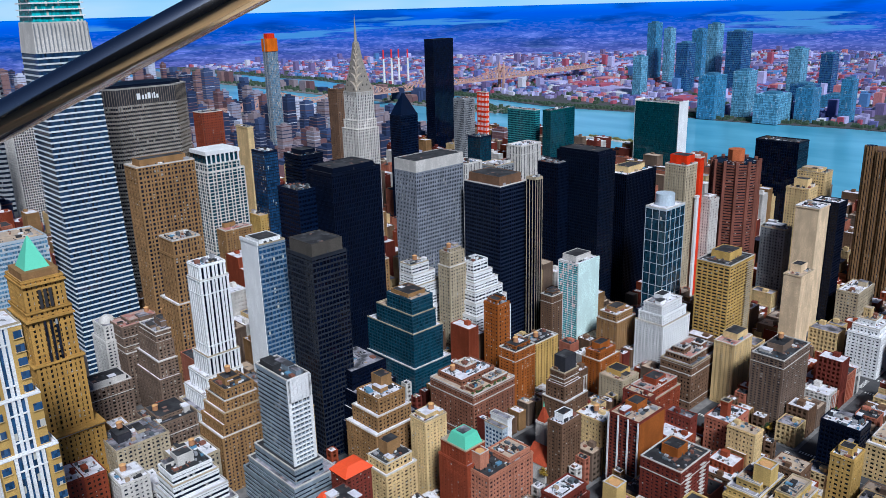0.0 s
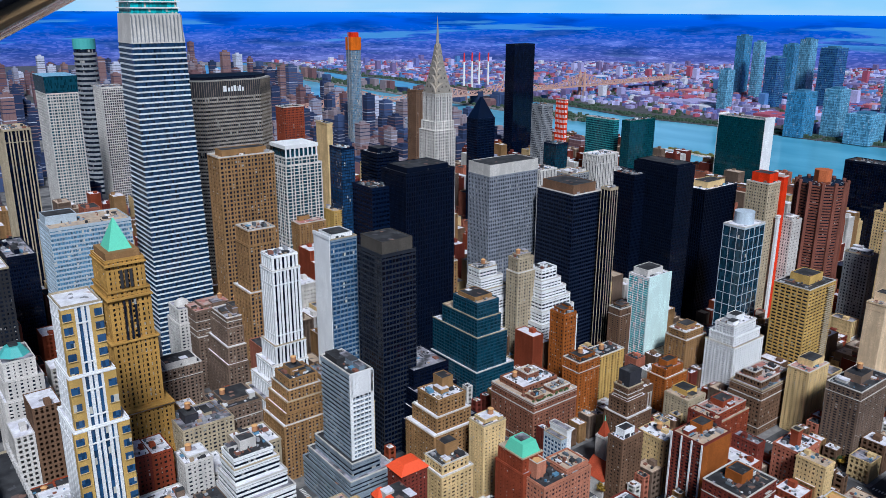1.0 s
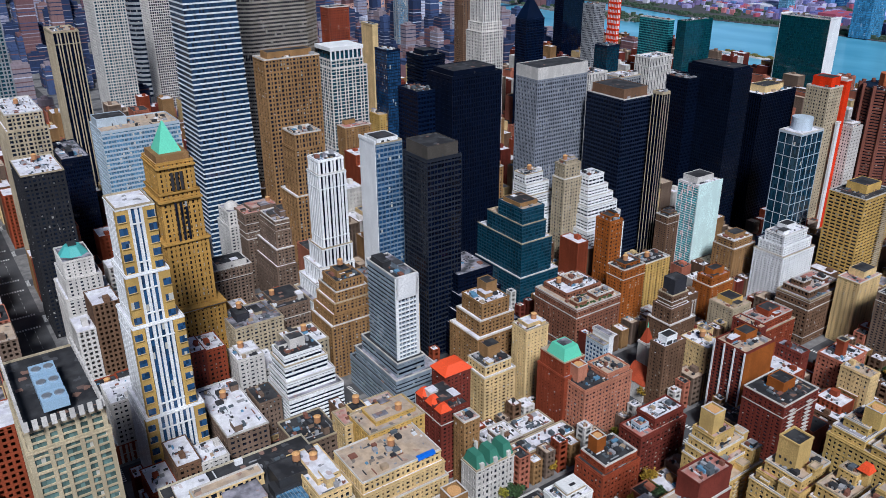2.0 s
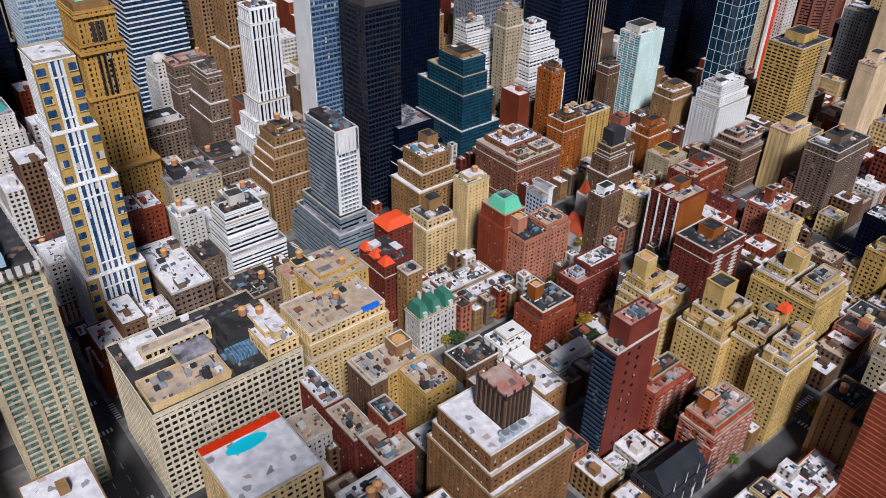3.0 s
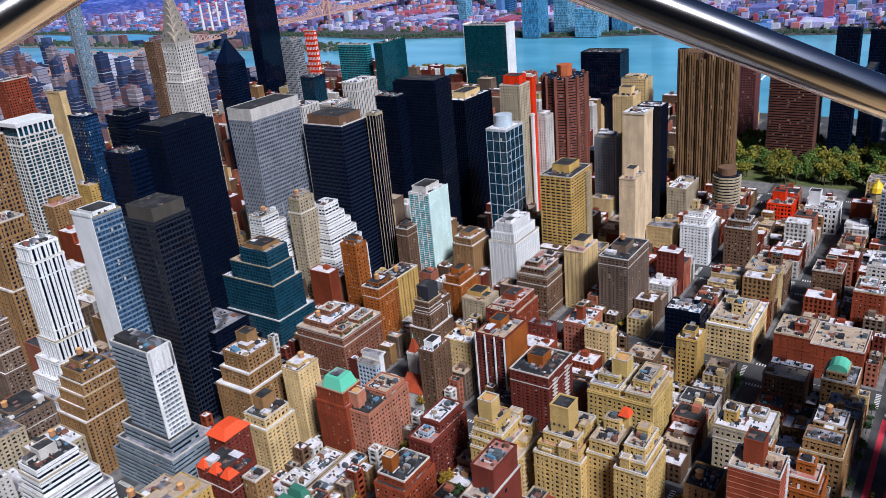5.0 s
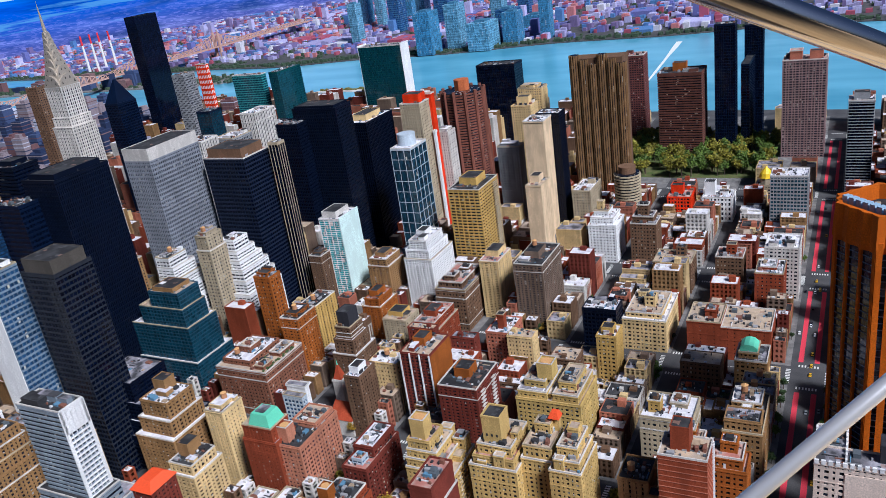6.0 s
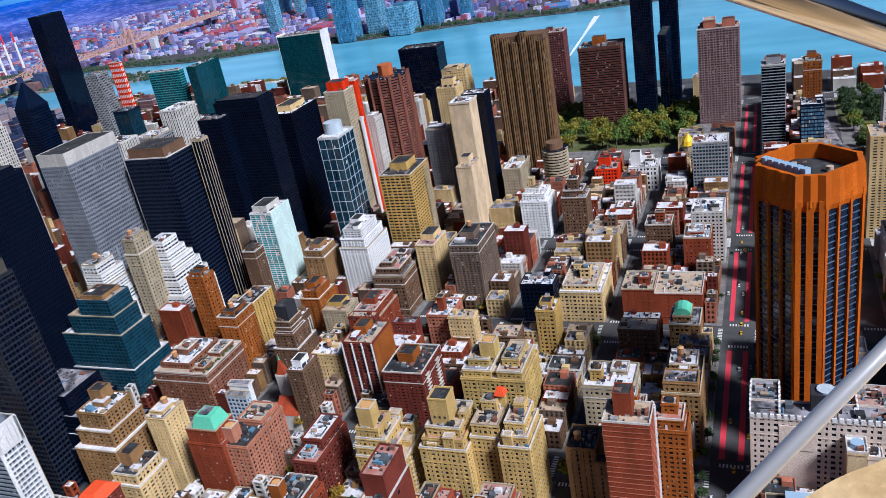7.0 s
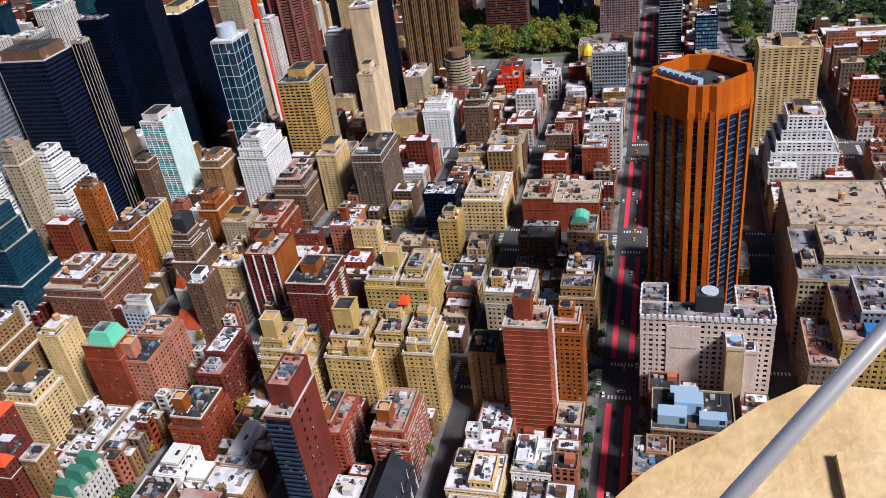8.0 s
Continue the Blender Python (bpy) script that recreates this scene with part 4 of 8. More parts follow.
tower("hospital_building", 818, -132, 30, 34, 46, style(RED, G_DARK, 3.2, 3.4, 1.5, 1.6), "stepped red brick hospital block", "building", "red", steps=((38, 2, 3, 2, 3),))
tower("hospital_building", 924, -262, 36, 96, 14, style(TAN, G_DARK, 4, 4.2, 1.6, 1.9), "long low tan hospital building with roof vents", "building", "white")
tower("apartment_tower", 1093, 261, 26, 36, 122, style(masonry("plum_brown", (0.20, 0.085, 0.08)), G_DARK, 3.3, 3.1, 0.8, 1.5), "plum brown apartment tower", "tower", "red")
tower("apartment_tower", 885, -16, 22, 24, 102, style(GREY, G_BLACK, 6, 3.1, 0.0, 0.8, 0.6), "dark apartment tower with thin grey balcony slabs", "tower", "white", pent=(0.2, 0.2, 0.8, 0.8, 7))
tower("apartment_tower", 928, -52, 24, 18, 92, style(ORANGE, G_DARK, 3.2, 3.1, 1.5, 1.45), "orange and brown brick apartment tower", "tower", "tar", pent=(0.3, 0.3, 0.8, 0.8, 7))
tower("apartment_tower", 606, -108, 26, 42, 114, style(CREAM, G_DARK, 4.6, 3.1, 2.0, 1.5), "cream apartment slab with dark balcony columns", "tower", "beige", pent=(0.2, 0.35, 0.7, 0.65, 8), stand=680)
tower("office_building", 537, -103, 24, 23, 90, style(WHITE, G_DARK, 3.4, 3.6, 1.4, 1.7), "white stepped office building", "building", "red",
      steps=((74, 1, 3, 3, 3), (62, 2, 4, 3, 3), (50, 2, 4, 3, 3)), pent=(0.4, 0.3, 0.9, 0.8, 6), pent_wall=YELLOW, stand=600)
# tower standing cornerwise to the streets
p3 = thing("office_tower", 417, -18, 0, "rust orange brick tower turned cornerwise with deep piers", "tower")
RW = masonry("rust_pier", (0.60, 0.165, 0.022), dirt=0.3)


def turned(px, py):
    c = math.sqrt(0.5)
    return (px * c - py * c, px * c + py * c)


HALF, CUT = 22.4, 9.4
plan = [(-HALF, -HALF + CUT), (-HALF + CUT, -HALF), (HALF - CUT, -HALF), (HALF, -HALF + CUT), (HALF, HALF - CUT), (HALF - CUT, HALF), (-HALF + CUT, HALF), (-HALF, HALF - CUT)]
bm = bmesh.new()
prism(bm, [turned(x * 0.96, y * 0.96) for x, y in plan], 0, 152)
part("glazing", bm, glazing("glass_midnight", (0.006, 0.014, 0.034), 0.0, cell=(1.5, 1.5, 3.75), spec=0.5), p3)
for i in range(38):
    bm = bmesh.new()
    prism(bm, [turned(x * 0.972, y * 0.972) for x, y in plan], 8 + i * 3.75, 8.5 + i * 3.75)
    part("floor_band", bm, masonry("steel_blue_spandrel", (0.13, 0.19, 0.28), 0.4), p3)
sides = [(plan[k], plan[(k + 1) % 8]) for k in range(8)]
for k, (a, b) in enumerate(sides):
    ln = math.hypot(b[0] - a[0], b[1] - a[1])
    ux, uy = (b[0] - a[0]) / ln, (b[1] - a[1]) / ln
    spans = [(0.0, 1.5), (8.0, 1.2), (16.0, 1.2), (24.0, 1.5)] if ln > 16 else [(0.0, 2.7), (5.0, 3.3), (10.6, 2.7)]
    for at, wd in spans:
        s0 = min(at * ln / (25.5 if ln > 16 else 13.3), ln - wd)
        q = [(a[0] + ux * s0, a[1] + uy * s0), (a[0] + ux * (s0 + wd), a[1] + uy * (s0 + wd))]
        nx, ny = uy, -ux
        pts = [(q[0][0] + nx * 0.7, q[0][1] + ny * 0.7), (q[1][0] + nx * 0.7, q[1][1] + ny * 0.7), (q[1][0] - nx * 1.2, q[1][1] - ny * 1.2), (q[0][0] - nx * 1.2, q[0][1] - ny * 1.2)]
        bm = bmesh.new()
        prism(bm, [turned(*v) for v in pts], 0, 156)
        part("pier", bm, RW, p3)
    # flared blank panels of the crown
    m = 3 if ln > 16 else 2
    for i in range(m):
        f0, f1 = i / m, (i + 1) / m
        p0, p1 = (a[0] + (b[0] - a[0]) * f0, a[1] + (b[1] - a[1]) * f0), (a[0] + (b[0] - a[0]) * f1, a[1] + (b[1] - a[1]) * f1)
        bm = bmesh.new()
        vs = []
        for z, out in ((150, 1.012), (153, 1.045), (169, 1.0)):
            for pp, kx in ((p0, 1.0), (((p0[0] + p1[0]) / 2, (p0[1] + p1[1]) / 2), 0.948), (p1, 1.0)):
                vs.append(bm.verts.new((*turned(pp[0] * out * kx, pp[1] * out * kx), z)))
            for pp in (p1, p0):
                vs.append(bm.verts.new((*turned(pp[0] * 0.88, pp[1] * 0.88), z)))
        for r in (0, 5):
            for j in range(5):
                bm.faces.new((vs[r + j], vs[r + (j + 1) % 5], vs[r + 5 + (j + 1) % 5], vs[r + 5 + j]))
        bm.faces.new(vs[10:15])
        bm.faces.new(vs[4::-1])
        part("crown_panel", bm, RW, p3)
bm = bmesh.new()
prism(bm, [turned(x * 0.93, y * 0.93) for x, y in plan], 152, 161)
part("roof_deck", bm, R_TAR, p3, "dark sunken roof deck")
for i in range(7):
    c0 = turned(-12.6 + i * 4.2, 15.6)
    bm = bmesh.new()
    prism(bm, [(c0[0] + dx, c0[1] + dy) for dx, dy in (turned(-1.55, -1.8), turned(1.55, -1.8), turned(1.55, 1.8), turned(-1.55, 1.8))], 161, 171.5)
    part("cooling_tower", bm, plain("pale_blue_metal", (0.35, 0.5, 0.66), 0.4), p3, "pale blue cooling tower")
bm = bmesh.new()
prism(bm, [turned(*v) for v in ((-2, -9), (9, -9), (9, 3), (-2, 3))], 161, 163.5)
part("bulkhead", bm, R_TAR, p3)
for k_, (qx, qy, qr) in enumerate(((3, 7, 1.6), (8, 7, 1.2), (11, -2, 1.4), (-6, -8, 1.8))):
    bm = bmesh.new()
    prism(bm, ngon(*turned(qx, qy), qr, 12), 161, 164)
    part("vent_drum", bm, R_BEIGE, p3)
bm = bmesh.new()
prism(bm, [turned(x * 1.2, y * 1.2) for x, y in plan], 0, 9)
part("podium", bm, RW, p3)
FOOT.append((382, -52, 452, 17))
# hotel of three wings before it
PEARL = masonry("pearl_brick", (0.74, 0.63, 0.56), dirt=0.2)
VB = style(PEARL, G_DARK, 3.4, 3.5, 1.75, 1.6)

tower("office_building", 10, 300, 30, 60, 132, style(masonry("cream_pier", (0.64, 0.55, 0.40)), glazing("glass_sage", (0.10, 0.16, 0.15), 0.04, cell=(1.7, 1.7, 3.7), spec=0.5), 6.4, 3.7, 1.7, 0.7, 0.8), "pale office tower with broad cream piers and green glass", "tower", "tar", steps=((122, 0.6, 0.6, 0.6, 0.6),), plain_top=True)
dk = thing("roof_plant", 25, 330, 132.1, "row of pale blue cooling units on a roof", "roof plant")
for i in range(3):
    u = box_part("cooling_unit", [(-6, -20 + i * 12, 0, 4, -11 + i * 12, 4.5)], plain("pale_blue_metal", (0.35, 0.5, 0.66)), dk)
    for k in (-3.4, 1.4):
        bm = bmesh.new()
        prism(bm, ngon(k, -15.5 + i * 12, 1.9, 16), 4.5, 5.1)
        part("fan_ring", bm, STEEL, u)
cr_ = thing("roof_screen", 25, 330, 132.1, "notched pale stone screen round a roof", "roof screen")
for i in range(9):
    piece("screen_block", (-15 + i * 3.4, -30.2, 0, -13 + i * 3.4, -29.2, 4.2), PALE, cr_)
for i in range(16):
    piece("screen_block", (14.2, -29 + i * 3.8, 0, 15.2, -26.8 + i * 3.8, 4.2), PALE, cr_)
    piece("screen_block", (-15.2, -29 + i * 3.8, 0, -14.2, -26.8 + i * 3.8, 4.2), PALE, cr_)
pool = thing("roof_deck", 90, 233.5, 46, "orange edged rooftop deck with an aqua painted oval", "roof")
tower("loft_building", 70, 214, 39.5, 39, 46, style(CREAM, G_DARK, 3.6, 3.9, 1.4, 1.6), "cream loft building under a painted roof deck", "building", "white", plain_top=True)
box_part("orange_edge", [(-20, 14.6, 0.8, 19, 19.4, 1.3)], VERMILION, pool, "orange painted edge")
box_part("deck", [(-20, -19.4, 0.2, 19, 14.5, 1.0)], R_WHITE, pool)
bm = bmesh.new()
prism(bm, [(-1 + 10 * math.cos(a * math.pi / 12), 9.5 + 3.9 * math.sin(a * math.pi / 12)) for a in range(24)], 1.0, 1.12)
part("aqua_oval", bm, AQUAPAINT, pool, "aqua blue painted oval")

# landmark of steel and glass with tapering faces
ov = thing("office_tower", 212, 690, 0, "very tall tapering blue glass tower with white floor bands", "tower")
OVB = masonry("steel_white_band", (0.72, 0.74, 0.77), rough=0.45, dirt=0.15)
OVG = glazing("glass_steel_blue", (0.014, 0.036, 0.08), 0.0, cell=(1.6, 1.6, 4.5), spec=0.9)


def ov_plan(z, grow):
    f = z / 400.0
    return [(-grow + 4 * f, -grow + 5 * f), (54 - 9 * f + grow, -grow + 5 * f), (54 - 9 * f + grow, 44 - 6 * f + grow), (-grow + 4 * f, 44 - 6 * f + grow)]


def loft(bm, lo, hi, z0, z1):
    a = [bm.verts.new((*v, z0)) for v in lo]
    b = [bm.verts.new((*v, z1)) for v in hi]
    for i in range(4):
        bm.faces.new((a[i], a[(i + 1) % 4], b[(i + 1) % 4], b[i]))
    bm.faces.new(b)
    bm.faces.new(a[::-1])


bm = bmesh.new()
loft(bm, ov_plan(0, 0), ov_plan(288, 0), 0, 288)
part("glazing", bm, OVG, ov)
for i in range(64):
    z = 4.5 * i
    bm = bmesh.new()
    loft(bm, ov_plan(z, 0.35), ov_plan(z + 1.35, 0.35), z, z + 1.35)
    part("floor_band", bm, OVB, ov)
bm = bmesh.new()
loft(bm, ov_plan(288, 0.3), ov_plan(312, -1), 288, 312)
part("mechanical_floor", bm, PALE, ov)
for i in range(14):
    piece("louvre_fin", (4 + 3.2 * i, 3.0, 289, 4.8 + 3.2 * i, 3.6, 311), GREY, ov)
bm = bmesh.new()
loft(bm, ov_plan(312, -2), ov_plan(330, -3), 312, 330)
part("upper_glazing", bm, G_AQUA, ov)
bm = bmesh.new()
loft(bm, ov_plan(330, -3), ov_plan(395, -10), 330, 395)
part("crown", bm, G_SKY, ov)
for z in (316, 321, 326, 331):
    bm = bmesh.new()
    loft(bm, ov_plan(z, -0.6), ov_plan(z, -0.6), z, z + 1.0)
    part("steel_ring", bm, WHITE, ov)
FOOT.append((206, 685, 270, 736))

ml = thing("office_tower", 350, 840, 0, "broad octagonal concrete office slab with dense ribs", "tower")
MLP = [(-52, -8), (-30, -24), (34, -24), (54, -8), (54, 12), (34, 26), (-30, 26), (-52, 12)]
bm = bmesh.new()
prism(bm, [(x * 0.985, y * 0.97) for x, y in MLP], 0, 240)
part("glazing", bm, G_DARK, ml)
MLW = masonry("ribbed_concrete", (0.25, 0.215, 0.18))
for i in range(58):
    if i in (40, 57, 56):
        continue
    bm = bmesh.new()
    prism(bm, MLP, 4 * i + 4, 4 * i + 5.9)
    part("floor_band", bm, masonry("pale_spandrel", (0.46, 0.43, 0.40)), ml)
bm = bmesh.new()
prism(bm, [(x * 1.003, y * 1.003) for x, y in MLP], 226, 242)
part("crown", bm, masonry("dark_slate", (0.085, 0.075, 0.075)), ml)
bm = bmesh.new()
prism(bm, [(x * 1.015, y * 1.015) for x, y in MLP], 242, 243.4)
part("coping", bm, masonry("pale_spandrel", (0.46, 0.43, 0.40)), ml)
bm = bmesh.new()
prism(bm, [(x * 0.9, y * 0.9) for x, y in MLP], 243.4, 246.4)
part("roof", bm, BLACK, ml)
for k in range(8):
    a, b = MLP[k], MLP[(k + 1) % 8]
    ln = math.hypot(b[0] - a[0], b[1] - a[1])
    rows = []
    for i in range(int(ln / 2.4)):
        f = (i + 0.5) / int(ln / 2.4)
        cx, cy = (a[0] + (b[0] - a[0]) * f) * 1.006, (a[1] + (b[1] - a[1]) * f) * 1.01
        rows.append((cx - 0.22, cy - 0.3, 4, cx + 0.22, cy + 0.3, 242))
    box_part("ribs", rows, MLW, ml, kind="stuff")
for i, (o, wd, hh) in enumerate(((0, 4.4, 6), (5.4, 2.6, 4), (8.8, 2, 5), (11.6, 3.6, 6), (16, 1.2, 5), (18, 2, 6), (20.8, 2.6, 4))):
    piece("sign_bar", (-8 + o, -24.9, 231, -8 + o + wd * 0.8, -24.4, 231 + hh), WHITEPAINT, ml)
FOOT.append((296, 814, 406, 868))

ch = thing("office_tower", 575, 748, 0, "art deco skyscraper of pale brick with tiered steel crown", "tower")
CHW = style(PALE, G_DARK, 2.6, 3.6, 1.3, 0.9, 0.4)
CHB = style(masonry("grey_white_brick", (0.72, 0.68, 0.64)), G_DARK, 2.8, 3.6, 1.3, 1.3)
facade(ch, -15.5, -15, 15.5, 15, 0, 180, CHB, False)
facade(ch, -13.8, -13.4, 13.8, 13.4, 180, 190, CHB, False)
facade(ch, -12.3, -12.3, 12.3, 12.3, 190, 222, CHW, False)
AIRCON.clear()
CROWNM = plain("weathered_nirosta_steel", (0.46, 0.40, 0.33), 0.45, 0.35)
rr, z = 12.3, 218.0
for k in range(7):
    r2, dz = rr * 0.8, 10.5 - k * 0.7
    for sgn in ((1, 0), (-1, 0), (0, 1), (0, -1)):
        bm = bmesh.new()
        n = 10
        arch = [(rr * 0.98 * math.cos(math.pi * i / n), dz * 1.5 * math.sin(math.pi * i / n)) for i in range(n + 1)]
        fr = [bm.verts.new((sgn[0] * rr + (0 if sgn[0] else a), sgn[1] * rr + (0 if sgn[1] else a), z + b)) for a, b in arch]
        bk = [bm.verts.new((sgn[0] * rr * 0.55 + (0 if sgn[0] else a), sgn[1] * rr * 0.55 + (0 if sgn[1] else a), z + b)) for a, b in arch]
        bm.faces.new(fr)
        bm.faces.new(bk[::-1])
        for i in range(n):
            bm.faces.new((fr[i], fr[i + 1], bk[i + 1], bk[i]))
        bmesh.ops.recalc_face_normals(bm, faces=bm.faces)
        ar = part("crown_arch", bm, CROWNM, ch)
        bm = bmesh.new()
        for i in range(2, n - 1, 2):
            a, b = arch[i][0] * 0.78, arch[i][1] * 0.8
            o = 1.02
            vs = []
            for da, db in ((-0.9, -1.2), (0.9, -1.2), (0.0, 1.6)):
                s_ = rr / 12.3
                vs.append(bm.verts.new((sgn[0] * rr * o + (0 if sgn[0] else a + da * s_), sgn[1] * rr * o + (0 if sgn[1] else a + da * s_), z + b + db * s_)))
            bm.faces.new(vs)
        part("triangle_windows", bm, G_BLACK, ar)
    bm = bmesh.new()
    prism(bm, [(-rr * 0.9, -rr * 0.9), (rr * 0.9, -rr * 0.9), (rr * 0.9, rr * 0.9), (-rr * 0.9, rr * 0.9)], z - 4, z + dz, 0.85)
    part("crown_tier", bm, CROWNM, ch)
    z += dz * 0.95
    rr = r2
bm = bmesh.new()
prism(bm, ngon(0, 0, 2.6, 8), z - 6, 308, 0.03)
part("spire", bm, CROWNM, ch, "needle spire of steel")
FOOT.append((552, 727, 598, 769))

# smaller blocks between the towers
mn = tower("mansion", 216, 282, 27, 14, 28, style(PALE, G_DARK, 3.0, 4.2, 1.5, 1.4, 0.5), "ornate pale stone mansion with a green mansard roof", "house", "grey", plain_top=True)
for a in (-13, -3.5, 6):
    bm = bmesh.new()
    prism(bm, [(a, -6.8), (a + 7.5, -6.8), (a + 7.5, 6.8), (a, 6.8)], 28, 36, 0.6)
    part("mansard", bm, plain("dark_green_copper", (0.05, 0.20, 0.14), 0.6), mn, "dark green copper mansard")
    box_part("dormer", [(a + 2.5, -7.2, 28.5, a + 5, -5, 32)], PALE, mn)
    box_part("chimney", [(a + 6.6, 3, 28, a + 8, 5, 39)], PALE, mn)
tower("apartment_building", 219, 298, 11, 10, 50, style(TAN, G_WARM, 3.0, 3.3, 1.45, 1.5), "narrow tan brick building with a battlemented top", "building", "red")
cg = tower("church", 237, 120, 40, 20, 16, style(masonry("dark_slate", (0.05, 0.05, 0.06)), G_DARK, 5, 8, 3, 4), "dark stone church with steep slate roofs", "church", "tar", plain_top=True)
for a, w_ in ((-19, 38),):
    bm = bmesh.new()
    vs = [bm.verts.new(v) for v in ((a, -9, 16), (a + w_, -9, 16), (a + w_, 9, 16), (a, 9, 16), (a, 0, 27), (a + w_, 0, 27))]
    for f in ((0, 1, 5, 4), (2, 3, 4, 5), (3, 0, 4), (1, 2, 5), (3, 2, 1, 0)):
        bm.faces.new([vs[i] for i in f])
    part("slate_roof", bm, masonry("slate_tiles", (0.035, 0.04, 0.05)), cg, "steep dark slate roof")
for i in range(4):
    bm = bmesh.new()
    prism(bm, ngon(-14 + i * 9, -9.6, 0.9, 6), 0, 24, 0.1)
    part("pinnacle", bm, PALE, cg)
tower("loft_building", 109, 375, 25, 57, 40, style(TAUPE, G_DARK, 3.4, 3.7, 1.5, 1.7), "brown loft building with a patched white roof", "building", "white", tank=1)
tower("loft_building", 139, 346, 27, 28, 38, style(TAUPE, G_WARM, 3.2, 3.6, 1.5, 1.7), "small taupe loft building with rooftop tanks", "building", "tar", tank=1)
tower("office_building", 157, 322, 36, 15, 60, style(CREAM, G_DARK, 3.2, 3.6, 1.5, 1.6), "cream office block with a pinkish terrace roof", "building", "red", pent=(0.2, 0.3, 0.45, 0.8, 5), tank=1)
tower("office_building", 157, 516, 28, 19, 76, style(TAUPE, G_WARM, 3.0, 3.5, 1.4, 1.4), "brown office block with a white arcaded top", "building", "grey", pent=(0.1, 0.1, 0.9, 0.9, 5), pent_wall=PALE)
tower("office_building", 146, 452, 34, 29, 62, style(BEIGE, G_DARK, 3.2, 3.7, 1.4, 1.6), "tan office block with mixed rooftop plant", "building", "grey", pent=(0.15, 0.3, 0.4, 0.7, 7), pent_wall=masonry("dark_slate", (0.05, 0.05, 0.06)), tank=1)
tower("office_building", 178, 470, 30, 30, 58, TAUPEW, "brown stone loft block with water tank", "building", "tar", tank=1)
tower("office_building", 176, 430, 26, 26, 48, style(BEIGE, G_DARK, 3.2, 3.6, 1.5, 1.6), "beige loft block with a white roof", "building", "white", tank=1)
tower("apartment_tower", 478, 381, 20, 12, 88, style(BROWN, G_DARK, 3.2, 3.2, 1.6, 1.6), "slim brown brick apartment tower", "tower", "tar", stand=540)
tower("apartment_building", 509, 340, 23, 16, 74, style(TAN, G_DARK, 3.2, 3.2, 1.45, 1.45), "tan stepped apartment house with a white top", "building", "white", steps=((64, 1, 2, 2, 2),), pent=(0.2, 0.2, 0.8, 0.8, 6), stand=560)
tower("apartment_building", 469, 327, 21, 13, 58, style(ORANGE, G_WARM, 3.2, 3.2, 1.5, 1.5), "orange brick stepped apartment house", "building", "red", steps=((48, 2, 2, 3, 2),), pent=(0.2, 0.2, 0.8, 0.8, 9), stand=507)
tower("apartment_building", 461, 300, 21, 21, 46, style(BEIGE, G_WARM, 3.2, 3.2, 1.5, 1.5), "beige apartment house with a planted terrace", "building", "beige", pent=(0.3, 0.3, 0.9, 0.9, 6), pent_wall=YELLOW, stand=487)
tower("apartment_building", 449, 268, 33, 17, 54, style(RED, G_WARM, 3.2, 3.2, 1.45, 1.5), "stepped red brick apartment house", "building", "red", steps=((44, 1, 2, 2, 2),), pent=(0.3, 0.2, 0.7, 0.8, 7), stand=480)
tower("apartment_building", 517, 152, 19, 26, 40, style(BLACK, G_BLACK, 3.2, 3.4, 0.8, 1.4), "black brick building with a white roof", "building", "white")
tower("apartment_building", 475, 141, 18, 14, 42, style(YELLOW, G_WARM, 3.2, 3.2, 1.5, 1.5), "small yellow brick apartment house", "building", "white", pent=(0.2, 0.2, 0.7, 0.8, 5))
tower("office_building", 635, 35, 30, 26, 46, style(PALE, G_DARK, 3.2, 3.4, 1.5, 1.6), "pale grey building with a cluttered white roof", "building", "white")
tower("school", 796, 148, 30, 24, 28, style(VERMILION, G_DARK, 3.4, 4, 1.5, 1.5), "bright red brick school", "building", "red", pent=(0.4, 0.4, 0.7, 0.9, 9))
tower("church", 803, 108, 26, 30, 26, style(WHITE, G_DARK, 4, 5, 2, 2), "white stone church with a stubby tower", "church", "white", pent=(0.3, 0.6, 0.7, 0.95, 14))
tower("apartment_building", 766, 244, 40, 20, 44, style(BEIGE, G_DARK, 3.2, 3.2, 1.6, 1.6), "beige low apartment block", "building", "white")
tower("apartment_building", 768, 320, 16, 25, 92, style(GREY, G_DARK, 3.2, 3.2, 1.5, 1.5), "grey brick apartment tower", "tower", "white")
tower("apartment_tower", 759, 397, 18, 12, 112, style(PALE, G_DARK, 3.2, 3.2, 1.5, 1.5), "pale slim apartment tower", "tower", "white")
tower("office_tower", 809, 657, 32, 40, 112, style(NAVY, G_BLUE, 3, 3.7, 0.3, 0.9, 0.2), "dark blue glass office tower with rooftop drums", "tower", "grey")
tower("residential_tower", 905, 905, 24, 24, 168, style(GREY, G_DARK, 2.8, 3.5, 0.8, 1.0), "grey tower behind netting", "tower", "grey", split=False)
tower("residential_tower", 940, 890, 7, 20, 176, style(VERMILION, WHITE, 3.5, 8, 0.8, 3), "red and white hoist tower on a building site", "tower", "red", split=False)
tower("residential_tower", 820, 790, 24, 24, 130, style(NAVY, G_TEAL, 3, 3.6, 0.3, 0.8, 0.2), "dark teal glass apartment tower", "tower", "tar", split=False)


